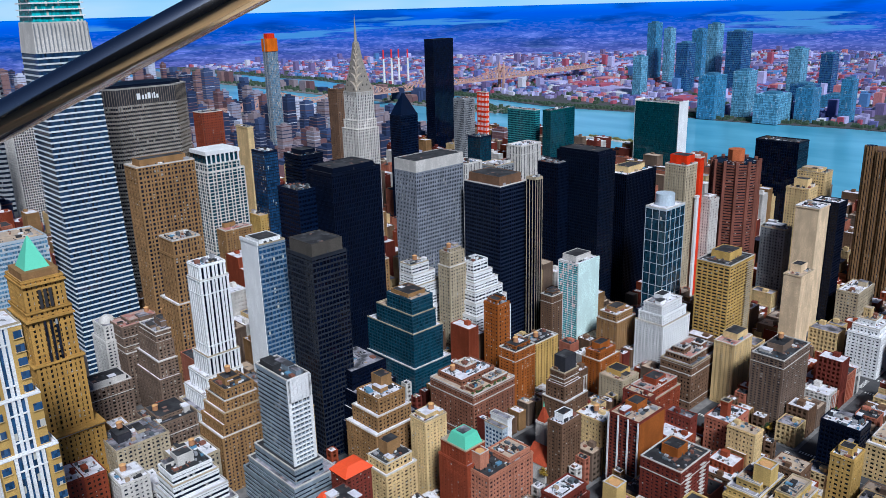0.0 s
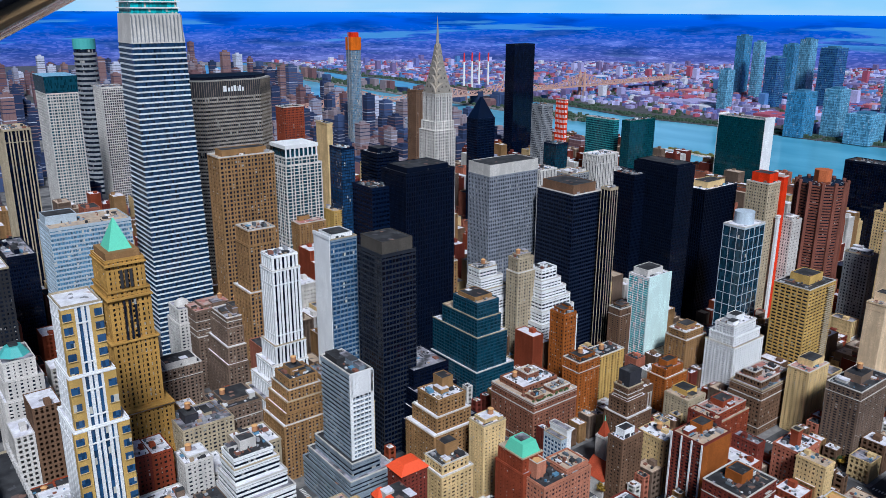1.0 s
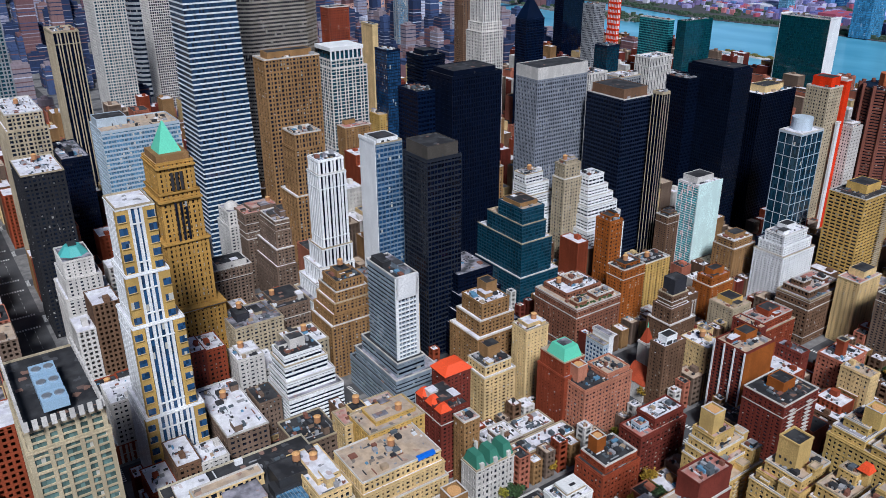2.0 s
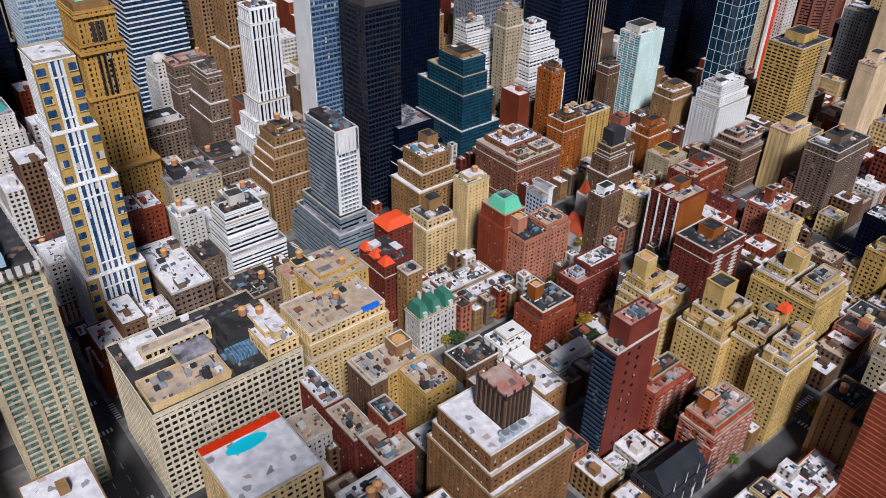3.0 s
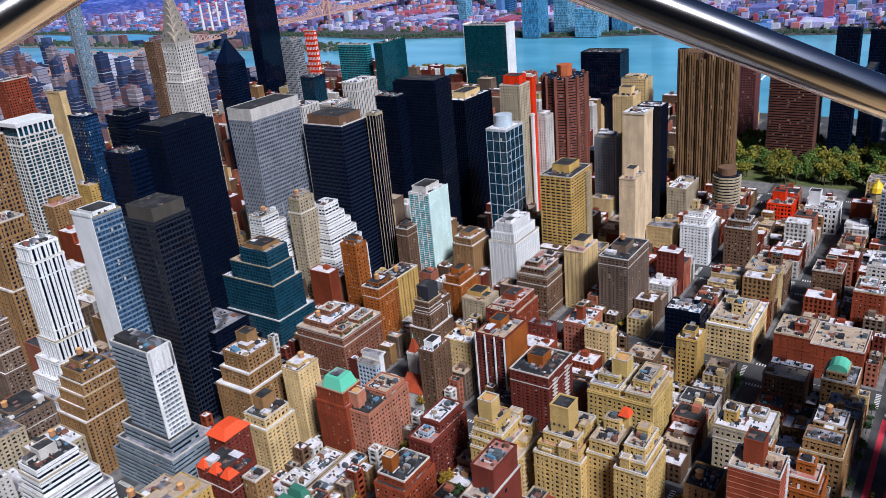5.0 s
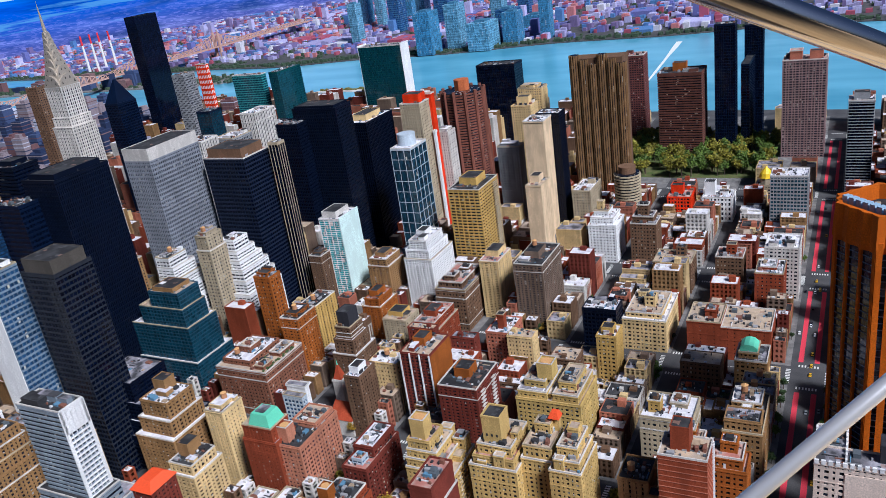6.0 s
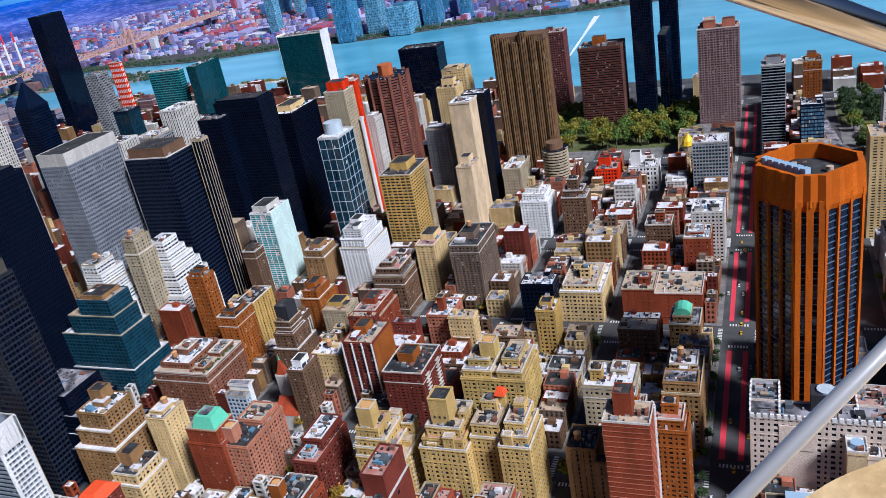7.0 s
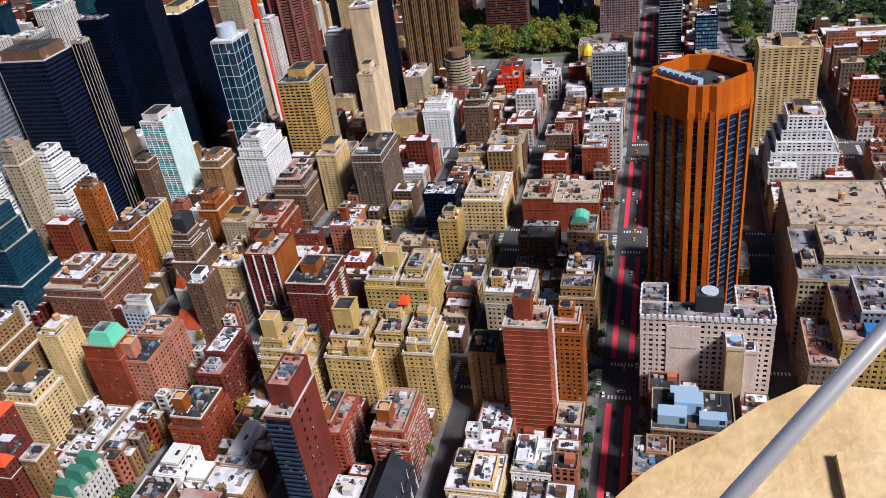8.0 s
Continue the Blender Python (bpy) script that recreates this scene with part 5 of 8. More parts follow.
# ---- blocks built up of several masses ----
def block(name, label, masses, s, category="building", roof_kind="white", tanks=(), seed=3, course=None):
    """A building of several masses (x0, y0, x1, y1, z0, z1), each with its own walls and roof; the plan lies in the world's axes."""
    rnd_ = random.Random(seed * 977 + int(masses[0][0]) * 13 + int(masses[0][1]))
    ox, oy = (masses[0][0] + masses[0][2]) / 2, (masses[0][1] + masses[0][3]) / 2
    ob = thing(name, ox, oy, 0, label, category)
    for i, m_ in enumerate(masses):
        x0, y0, x1, y1 = m_[0] - ox, m_[1] - oy, m_[2] - ox, m_[3] - oy
        z0, z1 = m_[4], m_[5]
        rk = m_[6] if len(m_) > 6 else roof_kind
        st = m_[7] if len(m_) > 7 else s
        facade(ob, x0, y0, x1, y1, z0, z1, st, False)
        roof(ob, x0, y0, x1, y1, z1, rk, st["wall"], rnd_, min(x1 - x0, y1 - y0) < 7, min(x1 - x0, y1 - y0) < 9)
        if z0 < 3:
            FOOT.append((m_[0], m_[1], m_[2], m_[3]))
            if course:
                box_part("string_course", [(x0 - 0.3, y0 - 0.3, z - 0.35, x1 + 0.3, y1 + 0.3, z + 0.35) for z in (z1 - 0.9, z1 - st["floor"] * 2.2, st["floor"] * 2.0)], course, ob, kind="stuff")
    if AIRCON:
        box_part("air_conditioner_rest", AIRCON, AIRGREY, ob, kind="stuff")
        AIRCON.clear()
    TANKS.extend(tanks)
    return ob


def tank_house(ob, x0, y0, x1, y1, z0, z1, wall):
    """Brick box with an open top that hides a round tank; world axes."""
    o = ob.location
    a, b, c, d = x0 - o.x, y0 - o.y, x1 - o.x, y1 - o.y
    q = 0.45
    h = box_part("tank_house", [(a, b, z0, c, b + q, z1), (a, d - q, z0, c, d, z1), (a, b + q, z0, a + q, d - q, z1), (c - q, b + q, z0, c, d - q, z1), (a + q, b + q, z0, c - q, d - q, z1 - 1.2)], wall, ob)
    box_part("coping", [(a - 0.15, b - 0.15, z1, c + 0.15, b + q + 0.1, z1 + 0.3), (a - 0.15, d - q - 0.1, z1, c + 0.15, d + 0.15, z1 + 0.3), (a - 0.15, b + q, z1, a + q + 0.1, d - q, z1 + 0.3), (c - q - 0.1, b + q, z1, c + 0.15, d - q, z1 + 0.3)], PALE, h)
    bm = bmesh.new()
    prism(bm, ngon((a + c) / 2, (b + d) / 2, min(c - a, d - b) * 0.36, 14), z1 - 1.2, z1 - 0.3)
    part("tank_lid", bm, CEDARTOP, h)
    return h


def balcony_stack(ob, x0, y0, x1, y1, z0, n, step, slab, rail):
    """Balconies one above the other; plan in the world's axes."""
    o = ob.location
    for i in range(n):
        z = z0 + i * step
        piece("balcony", (x0 - o.x, y0 - o.y, z, x1 - o.x, y1 - o.y, z + 0.25), slab, ob)
        piece("balcony_rail", (x0 - o.x - 0.03, y0 - o.y - 0.03, z + 0.25, x1 - o.x + 0.03, y0 - o.y + 0.08, z + 1.2), rail, ob)
        piece("balcony_rail", (x0 - o.x - 0.03, y0 - o.y + 0.08, z + 0.25, x0 - o.x + 0.08, y1 - o.y, z + 1.2), rail, ob)


rnd_roof = random.Random(41)
ROSE = masonry("rose_brick", (0.42, 0.12, 0.08))
ROSEW = style(ROSE, G_WARM, 3.2, 3.0, 1.4, 1.35)
BUFFW = style(masonry("buff_brick", (0.74, 0.54, 0.26)), G_DARK, 3.1, 3.0, 1.5, 1.35)
HONEYW = style(masonry("honey_brick", (0.70, 0.52, 0.24)), G_DARK, 3.2, 3.0, 1.5, 1.35)
BLANKRED = style(DEEPRED, DEEPRED, 40, 200, 0.0, 0.0, 0.05)

# thirty-fourth to thirty-sixth street, between Madison and Park
rs = block("apartment_building", "rose brick apartment house with stacked pale balconies", [(270, 121, 304, 141, 0, 33, "red"), (272, 123, 303, 140, 33, 38, "red")], ROSEW, roof_kind="red", course=PALE)
tank_house(rs, 277, 131, 284, 138, 38, 47, ORANGE)
for k in range(5):
    balcony_stack(rs, 272 + 6.4 * k, 119.6, 276 + 6.4 * k, 121, 4.0, 10, 3.0, PALE, PINK)
for k in range(2):
    balcony_stack(rs, 268.8, 125 + 8 * k, 270, 129 + 8 * k, 4.0, 10, 3.0, PALE, PINK)
tc = block("apartment_building", "large buff brick apartment house with terraces and a tank tower", [
    (316, 153, 347, 181, 0, 46, "beige"), (324, 135, 347, 153, 0, 50, "beige"), (318, 117.5, 347, 135, 0, 50, "beige"),
    (318, 155, 346, 179, 46, 51, "red"), (321, 157, 346, 177, 51, 57, "beige"), (326, 136, 346, 152, 50, 57, "beige"), (321, 119, 346, 133.5, 50, 55, "beige"), (325, 121, 345, 132, 55, 61, "beige"),
    (316.8, 160, 321, 166, 46, 54), (316.8, 171, 321, 176, 46, 49), (319, 127, 323, 132, 50, 57), (338, 140, 345, 149, 57, 64), (330, 156, 336, 160, 57, 61), (335, 123, 342, 129, 61, 66)], BUFFW, roof_kind="beige")
o_ = tc.location
tt_ = box_part("tank_tower", [(324 - o_.x, 163 - o_.y, 57, 336 - o_.x, 174 - o_.y, 73)], BUFFW["wall"], tc)
box_part("tower_roof", [(324.6 - o_.x, 163.6 - o_.y, 73, 335.4 - o_.x, 173.4 - o_.y, 73.1)], R_TAR, tt_)
box_part("tower_rim", [(323.8 - o_.x, 162.8 - o_.y, 73, 336.2 - o_.x, 163.6 - o_.y, 74), (323.8 - o_.x, 173.4 - o_.y, 73, 336.2 - o_.x, 174.2 - o_.y, 74), (323.8 - o_.x, 163.6 - o_.y, 73, 324.6 - o_.x, 173.4 - o_.y, 74), (335.4 - o_.x, 163.6 - o_.y, 73, 336.2 - o_.x, 173.4 - o_.y, 74)], BUFFW["wall"], tt_)
for k in range(3):
    piece("slit_window", (323.9 - o_.x, 165 + 3 * k - o_.y, 61, 324.1 - o_.x, 166.2 + 3 * k - o_.y, 62.6), DARKSTEEL, tt_)
box_part("cupola", [(343 - o_.x, 136.5 - o_.y, 57, 346.4 - o_.x, 141 - o_.y, 66)], BUFFW["wall"], tc)
bm = bmesh.new()
prism(bm, [(340.6 - o_.x, 135.5 - o_.y), (347 - o_.x, 135.5 - o_.y), (347 - o_.x, 142 - o_.y), (340.6 - o_.x, 142 - o_.y)], 66, 69.5, 0.55)
part("orange_cap", bm, ORANGEROOF, tc, "bright orange hipped cap")
ts = block("apartment_building", "buff brick apartment tower stepping down in planted terraces", [
    (313, 190, 342, 221, 0, 38, "beige"), (313.6, 196, 340, 220, 38, 44, "red"), (314.2, 200, 336, 219, 44, 50, "beige"), (315, 204, 332, 218, 50, 56, "red"),
    (333, 192, 341, 199, 38, 48), (325, 191, 331, 196, 38, 42), (336, 201, 341, 208, 44, 52)], style(BUFFW["wall"], G_DARK, 3.0, 3.0, 1.6, 1.4), roof_kind="beige")
tank_house(ts, 317, 207, 326, 216, 56, 69, BUFFW["wall"])
for k in range(4):
    balcony_stack(ts, 317 + 6 * k, 188.6, 321 + 6 * k, 190, 5.0, 11, 3.0, PALE, BUFFW["wall"])
bb_ = block("apartment_building", "honey brick apartment house with a square penthouse tower", [
    (389, 140, 424, 182, 0, 42, "beige"), (391, 142, 423, 158, 42, 47, "beige"), (391, 162, 423, 181, 42, 47, "grey"), (394, 158, 423, 162, 42, 45), (398, 145, 420, 156, 47, 52), (396, 164, 412, 178, 47, 52)], HONEYW, roof_kind="beige")
tank_house(bb_, 399, 160, 409, 170, 52, 63, HONEYW["wall"])
sl = block("apartment_tower", "slim dark red brick apartment slab with glazed balcony ends", [(236, 160, 266, 173, 0, 78, "beige", BLANKRED), (243, 160.6, 265, 172.4, 78, 90, "red", BLANKRED)], BLANKRED, "tower")
o_ = sl.location
for k in range(24):
    piece("balcony_band", (234.4 - o_.x, 160.5 - o_.y, 4 + 3 * k, 236 - o_.x, 172.5 - o_.y, 5.1 + 3 * k), masonry("slate_spandrel", (0.05, 0.07, 0.11), 0.4), sl)
    piece("balcony_glass", (235.2 - o_.x, 160.6 - o_.y, 5.1 + 3 * k, 236 - o_.x, 172.4 - o_.y, 7 + 3 * k), G_DARK, sl)
    if k % 2:
        piece("window", (244 - o_.x, 159.8 - o_.y, 4.6 + 3 * k, 245.6 - o_.x, 160.1 - o_.y, 6.2 + 3 * k), G_DARK, sl)
        piece("window", (251 - o_.x, 159.8 - o_.y, 4.6 + 3 * k, 252.6 - o_.x, 160.1 - o_.y, 6.2 + 3 * k), G_DARK, sl)
rw = block("apartment_building", "rose brick apartment house with a red roof terrace", [(272, 158, 301, 174, 0, 32, "red"), (276, 164, 300, 173, 32, 36, "tar")], ROSEW, roof_kind="red")
tank_house(rw, 275, 166, 282, 173, 36, 45, ORANGE)
for k in range(4):
    balcony_stack(rw, 276 + 6.4 * k, 156.7, 280 + 6.4 * k, 158, 4.0, 9, 3.0, PALE, PINK)
rr_ = block("apartment_tower", "rust red brick slab with pale floor lines and white window strips", [(315, 54, 333, 77, 0, 74, "beige", style(RED, RED, 40, 200, 0.0, 0.35, 0.08))], BLANKRED, "tower", roof_kind="beige")
o_ = rr_.location
for k in range(23):
    piece("floor_line", (314.85 - o_.x, 53.85 - o_.y, 3.2 * k + 1.5, 333.1 - o_.x, 77.1 - o_.y, 3.2 * k + 1.85), PINK, rr_)
box_part("white_stripe", [(331.6 - o_.x, 53.4 - o_.y, 0, 332.6 - o_.x, 54 - o_.y, 74), (329.4 - o_.x, 53.4 - o_.y, 0, 330.2 - o_.x, 54 - o_.y, 74)], WHITE, rr_, "white vertical window strip")
bulkhead(rr_, 321 - o_.x, 63 - o_.y, 330 - o_.x, 72 - o_.y, 74, 87, RED)
block("apartment_building", "orange brick apartment house with a battlemented stepped roofline", [(334, 39, 351, 80, 0, 56, "red"), (336, 41, 350, 58, 56, 62, "red"), (338, 60, 350, 78, 56, 66, "beige"), (341, 44, 348, 52, 62, 68), (342, 64, 349, 74, 66, 71)], style(ORANGE, G_WARM, 3.2, 3.1, 1.55, 1.5))
block("apartment_building", "tan brick apartment house with dark window slots and a black roof", [(330, 86, 350, 102, 0, 43, "tar"), (327, 80, 334, 86, 0, 38, "tar")], style(TAN, G_DARK, 4.4, 3.1, 2.6, 0.7, 0.6), tanks=((336, 96, 43),))
block("shop_building", "low building with a pale lilac flat roof", [(302, 75, 326, 95, 0, 11)], style(PINK, G_WARM, 4, 3.6, 2.2, 1.8))
block("apartment_building", "white rendered house with a cluttered white roof terrace", [(272, 50, 294, 70, 0, 17), (276, 58, 293, 69, 17, 21), (286, 52, 293, 58, 17, 20), (274, 61, 281, 67, 21, 24)], WHITEW)
block("townhouse", "cream stone house with a white roof and a tiled terrace", [(256, 73, 281, 100, 0, 18), (258, 76, 276, 88, 18, 23), (270, 88, 280, 98, 18, 21, "tar"), (247, 76, 256, 98, 0, 14, "red")], style(CREAM, G_DARK, 3.2, 3.5, 1.5, 1.5))
block("shop_building", "low white-roofed shop beside the wide street", [(296, 39, 314, 54, 0, 9), (315, 39, 333, 53, 0, 9, "beige")], style(DEEPRED, G_DARK, 4, 4, 1.4, 1.4))

# between thirty-sixth and thirty-eighth street
pk = block("apartment_building", "pink brick apartment house with rows of paired windows", [(303, 288, 344, 309, 0, 44, "tar"), (324, 290, 343, 308, 44, 47, "beige")], style(masonry("salmon_brick", (0.56, 0.27, 0.19)), G_DARK, 2.9, 3.0, 1.35, 1.35), course=None)
tank_house(pk, 306, 298, 314, 306, 44, 55, MATS["salmon_brick"])
block("apartment_building", "narrow apartment slab with a white side wall and blue windows", [(344, 314, 349, 330, 0, 50, "grey", style(SILVER, G_BLUE, 3, 3.1, 0.8, 1.2)), (349, 314, 354, 330, 0, 55, "grey", style(WHITE, WHITE, 30, 200, 0, 0))], WHITEW)
block("apartment_building", "dark red brick apartment house with a red roof terrace", [(307, 245, 346, 262, 0, 34, "red"), (320, 247, 345, 261, 34, 40, "white"), (311, 250, 318, 257, 34, 38, "red", style(SILVER, G_SKY, 3, 3, 0.4, 1))], DREDW, roof_kind="red")
rt = block("apartment_building", "red brick apartment house with dark roof terraces", [(270, 238, 299, 260, 0, 28, "tar"), (273, 240, 298, 259, 28, 33, "tar")], style(RED, G_WARM, 3.0, 3.1, 1.45, 1.45))
tank_house(rt, 277, 251, 284, 258, 33, 43, ORANGE)
for x0, y0, x1, y1, h, lab in ((242, 226, 262, 243, 12, "plain white rendered house with a bright white roof"), (246, 243, 268, 259, 17, "taller white rendered house with a flat white roof"), (259, 212, 291, 226, 15, "white parish house with a stepped white roof")):
    wb = block("parish_house", lab, [(x0, y0, x1, y1, 0, h), (x0 + 5, y0 + 3, x1 - 3, y1 - 3, h, h + 2.6)], style(masonry("fresh_white_render", (0.86, 0.86, 0.85), dirt=0.12), G_DARK, 8.0, 8.0, 6.4, 5.0), "house")
block("row_house", "dark slate roofed row with small rooflights", [(222, 247, 248, 266, 0, 12, "tar")], style(BROWN, G_WARM, 3.0, 3.3, 1.5, 1.6), "house", "tar")
block("row_house", "row of brown houses under one long white roof", [(257, 290, 300, 303, 0, 15)], style(BROWN, G_WARM, 2.8, 3.3, 1.5, 1.6), "house")
block("row_house", "pair of taupe houses with white roofs and skylights", [(244, 304, 268, 322, 0, 17), (268, 306, 296, 322, 0, 14), (252, 310, 262, 318, 17, 20)], style(TAUPE, G_WARM, 2.8, 3.3, 1.5, 1.6), "house")
ub = block("apartment_building", "yellow and dark brick apartment house with two wings round a court", [(158, 244, 190, 264, 0, 43, "beige", style(YELLOW, G_WARM, 3.0, 3.1, 1.45, 1.45)), (173, 221, 192, 244, 0, 43, "beige", style(YELLOW, G_WARM, 3.0, 3.1, 1.45, 1.45)), (156, 243, 166, 265, 0, 42.6, "beige", style(BROWN, G_DARK, 2.8, 3.1, 1.4, 1.4))], style(YELLOW, G_WARM, 3.0, 3.1, 1.45, 1.45), roof_kind="beige")
tank_house(ub, 178, 252, 188, 262, 43, 50, TAN)
block("apartment_building", "long dark red brick house with patched roofs and a tower", [(132, 249, 143, 278, 0, 38, "white"), (133, 224, 146, 249, 0, 35, "beige"), (135, 202, 152, 224, 0, 37, "beige"), (146, 214, 156, 231, 0, 46, "tar", style(RED, G_DARK, 3.4, 3.4, 1.6, 1.2))], style(DEEPRED, G_WARM, 3.2, 3.2, 1.5, 1.5))
block("loft_building", "low house with a white felt roof and black sheds", [(108, 176, 132, 200, 0, 40), (112, 182, 122, 190, 40, 44, "tar", style(DARKSTEEL, DARKSTEEL, 30, 200, 0, 0))], PALEW, tanks=((117, 186, 44), (121, 187, 44)))
block("loft_building", "low house with a bright white roof behind a red tower", [(158, 196, 178, 216, 0, 30)], style(BROWN, G_WARM, 3.2, 3.3, 1.6, 1.6))

sc = block("apartment_building", "large maroon brick apartment house with pale courses and roof gardens", [(378, 374, 424, 421, 0, 39, "beige"), (384, 392, 420, 418, 39, 43, "white"), (382, 378, 392, 386, 39, 42, "red"), (402, 378, 420, 388, 39, 42, "beige"), (396, 400, 408, 412, 43, 48, "beige")], style(masonry("maroon_tan", (0.30, 0.145, 0.10)), G_WARM, 3.0, 3.1, 1.45, 1.45), roof_kind="beige", course=PALE, tanks=((390, 408, 43),))
o_ = sc.location
for k in range(26):
    a, b = rnd_roof.uniform(379, 421), rnd_roof.choice([375.5, 377, 389, 419.5])
    box_part("planter", [(a - o_.x, b - o_.y, 39.1, a + 1.6 - o_.x, b + 0.9 - o_.y, 40.4)], plain("planter_shrub", (0.06, 0.10, 0.03), 0.9), sc)
# along Lexington and Third Avenue
block("apartment_building", "tan stone apartment house with a busy roofline", [(386, 37, 428, 58, 0, 42, "tar"), (387, 38, 400, 57, 42, 49, "grey"), (410, 40, 426, 56, 42, 46, "white"), (402, 44, 408, 50, 42, 47)], TANW, tanks=((419, 50, 46),))
block("apartment_building", "beige apartment house with a wide white roof", [(391, 75, 418, 105, 0, 40), (397, 94, 404, 101, 40, 48, "tar", style(YELLOW, G_DARK, 3, 3, 1.5, 1.45)), (405, 80, 415, 90, 40, 43)], BEIGEW, course=PALE)
block("apartment_building", "plain red brick apartment house with few windows and a beige roof", [(532, 80, 562, 104, 0, 29, "beige"), (532, 46, 566, 80, 0, 26, "beige"), (540, 84, 549, 92, 29, 35, "red")], style(RED, G_DARK, 6, 3.1, 4.4, 1.9))
ga = block("apartment_building", "tan stone building with a rounded green copper roof", [(482, 44, 505, 64, 0, 30, "grey"), (486, 50, 503, 62, 30, 34, "grey")], TANW)
bm = bmesh.new()
for k in range(6):
    a0, a1 = math.pi * k / 6, math.pi * (k + 1) / 6
    vs = [bm.verts.new(v) for v in ((-5, 6 * math.cos(a0), 34 + 5 * math.sin(a0)), (7, 6 * math.cos(a0), 34 + 5 * math.sin(a0)), (7, 6 * math.cos(a1), 34 + 5 * math.sin(a1)), (-5, 6 * math.cos(a1), 34 + 5 * math.sin(a1)), (-5, 0, 34), (7, 0, 34))]
    for f in ((0, 1, 2, 3), (0, 3, 4), (1, 5, 2)):
        bm.faces.new([vs[i] for i in f])
bmesh.ops.translate(bm, verts=bm.verts, vec=(0, 2, 0))
part("barrel_roof", bm, COPPER, ga, "pale green copper barrel roof")
block("apartment_building", "cream brick apartment house with roof terraces and tank houses", [(532, 119, 577, 152, 0, 26, "white"), (536, 123, 574, 150, 26, 30, "beige"), (548, 130, 556, 138, 30, 38, "tar"), (562, 138, 568, 146, 30, 35, "tar")], CREAMW)
block("apartment_building", "white brick apartment block with a terraced top", [(688, 197, 718, 224, 0, 38), (691, 200, 717, 222, 38, 44), (697, 206, 714, 220, 44, 49, "beige"), (702, 212, 708, 218, 49, 57, "beige", CREAMW)], style(WHITE, G_DARK, 3.2, 3.0, 1.7, 1.5))
block("apartment_building", "broad brown brick apartment house with bands of pale stone", [(533, 284, 577, 312, 0, 38, "grey"), (537, 288, 575, 310, 38, 43, "red"), (541, 296, 551, 306, 43, 47, "grey"), (560, 292, 570, 300, 43, 46)], BROWNW, course=PALE)
block("apartment_building", "pink brick apartment house with a tall red chimney house", [(476, 222, 503, 241, 0, 35), (483, 228, 489, 234, 35, 47, "tar", style(RED, RED, 30, 200, 0, 0))], PINKW)
block("apartment_building", "brown brick block with broad dark window bands", [(634, 119, 661, 151, 0, 28, "beige"), (650, 126, 657, 134, 28, 36, "tar")], style(BROWN, G_DARK, 4.2, 3.4, 1.2, 1.4))
block("apartment_building", "brown brick apartment house with a reddish penthouse", [(640, 78, 661, 100, 0, 33, "red"), (647, 84, 653, 92, 33, 42, "tar", REDW)], BROWNW)
block("apartment_building", "bright red brick apartment house with a white roof", [(604, 44, 632, 65, 0, 37), (612, 50, 628, 62, 37, 39)], style(RED, G_DARK, 3.4, 3.2, 2.1, 1.7))
block("apartment_building", "dark brown apartment tower with rounded terraces", [(690, 160, 712, 184, 0, 40, "grey"), (693, 163, 710, 182, 40, 46, "grey"), (697, 168, 706, 178, 46, 56, "tar")], BROWNW)
block("residential_building", "grey-green glass residential building", [(772, 37, 797, 70, 0, 60)], style(GREY, G_TEAL, 3.0, 3.5, 0.7, 1.4))
md = block("church", "beige church with a golden domed lantern", [(853, 70, 873, 92, 0, 22)], BEIGEW, "church", "grey")
o_ = md.location
bm = bmesh.new()
prism(bm, ngon(-1, 1, 7, 10), 22, 29, 0.96)
part("drum", bm, BEIGE, md)
bm = bmesh.new()
prism(bm, ngon(-1, 1, 7.6, 10), 29, 34, 0.82)
prism(bm, ngon(-1, 1, 6.2, 10), 34, 41, 0.08)
part("golden_dome", bm, GOLD, md, "bright golden dome")
rd = thing("round_tower", 795, 212, 0, "round apartment tower with pale curved balconies", "tower")
bm = bmesh.new()
prism(bm, ngon(0, 0, 12.8, 20), 0, 56)
part("glazing", bm, G_DARK, rd)
for i in range(18):
    bm = bmesh.new()
    prism(bm, ngon(0, 0, 14, 20), i * 3.1 + 0.4, i * 3.1 + 1.9)
    part("balcony_ring", bm, BEIGE, rd)
bm = bmesh.new()
prism(bm, ngon(0, 0, 9, 20), 56, 63)
part("roof_drum", bm, BROWN, rd)
FOOT.append((780, 197, 810, 227))

# hotel and its neighbours south of the wide street
ho = block("hotel", "pale pinkish brick hotel with a white scalloped roof edge", [(349, -57, 363, 10, 0, 58, "grey"), (363, -4, 381, 10, 0, 58, "grey"), (363, -57, 381, -39, 0, 58, "red")], VB)
o_ = ho.location
box_part("blank_panel", [(348.6 - o_.x, -21 - o_.y, 8, 349.2 - o_.x, -3.5 - o_.y, 54)], PEARL, ho, "blank rendered panel")
box_part("panel_line", [(348.45 - o_.x, -19 - o_.y, 14, 348.62 - o_.x, -5.5 - o_.y, 14.4), (348.45 - o_.x, -19 - o_.y, 39, 348.62 - o_.x, -5.5 - o_.y, 39.4)], TAUPE, ho)
for k in range(22):
    y_ = -57 + 3.1 * k
    piece("scalloped_edge", (348.4 - o_.x, y_ - o_.y, 58, 349.5 - o_.x, y_ + 1.9 - o_.y, 60.3), WHITE, ho)
for y_ in (9.6, -4.2, -39.6, -57.6):
    for k in range(7):
        piece("scalloped_edge", (352 + 4 * k - o_.x, y_ - o_.y, 58, 354.2 + 4 * k - o_.x, y_ + 0.9 - o_.y, 60), WHITE, ho)
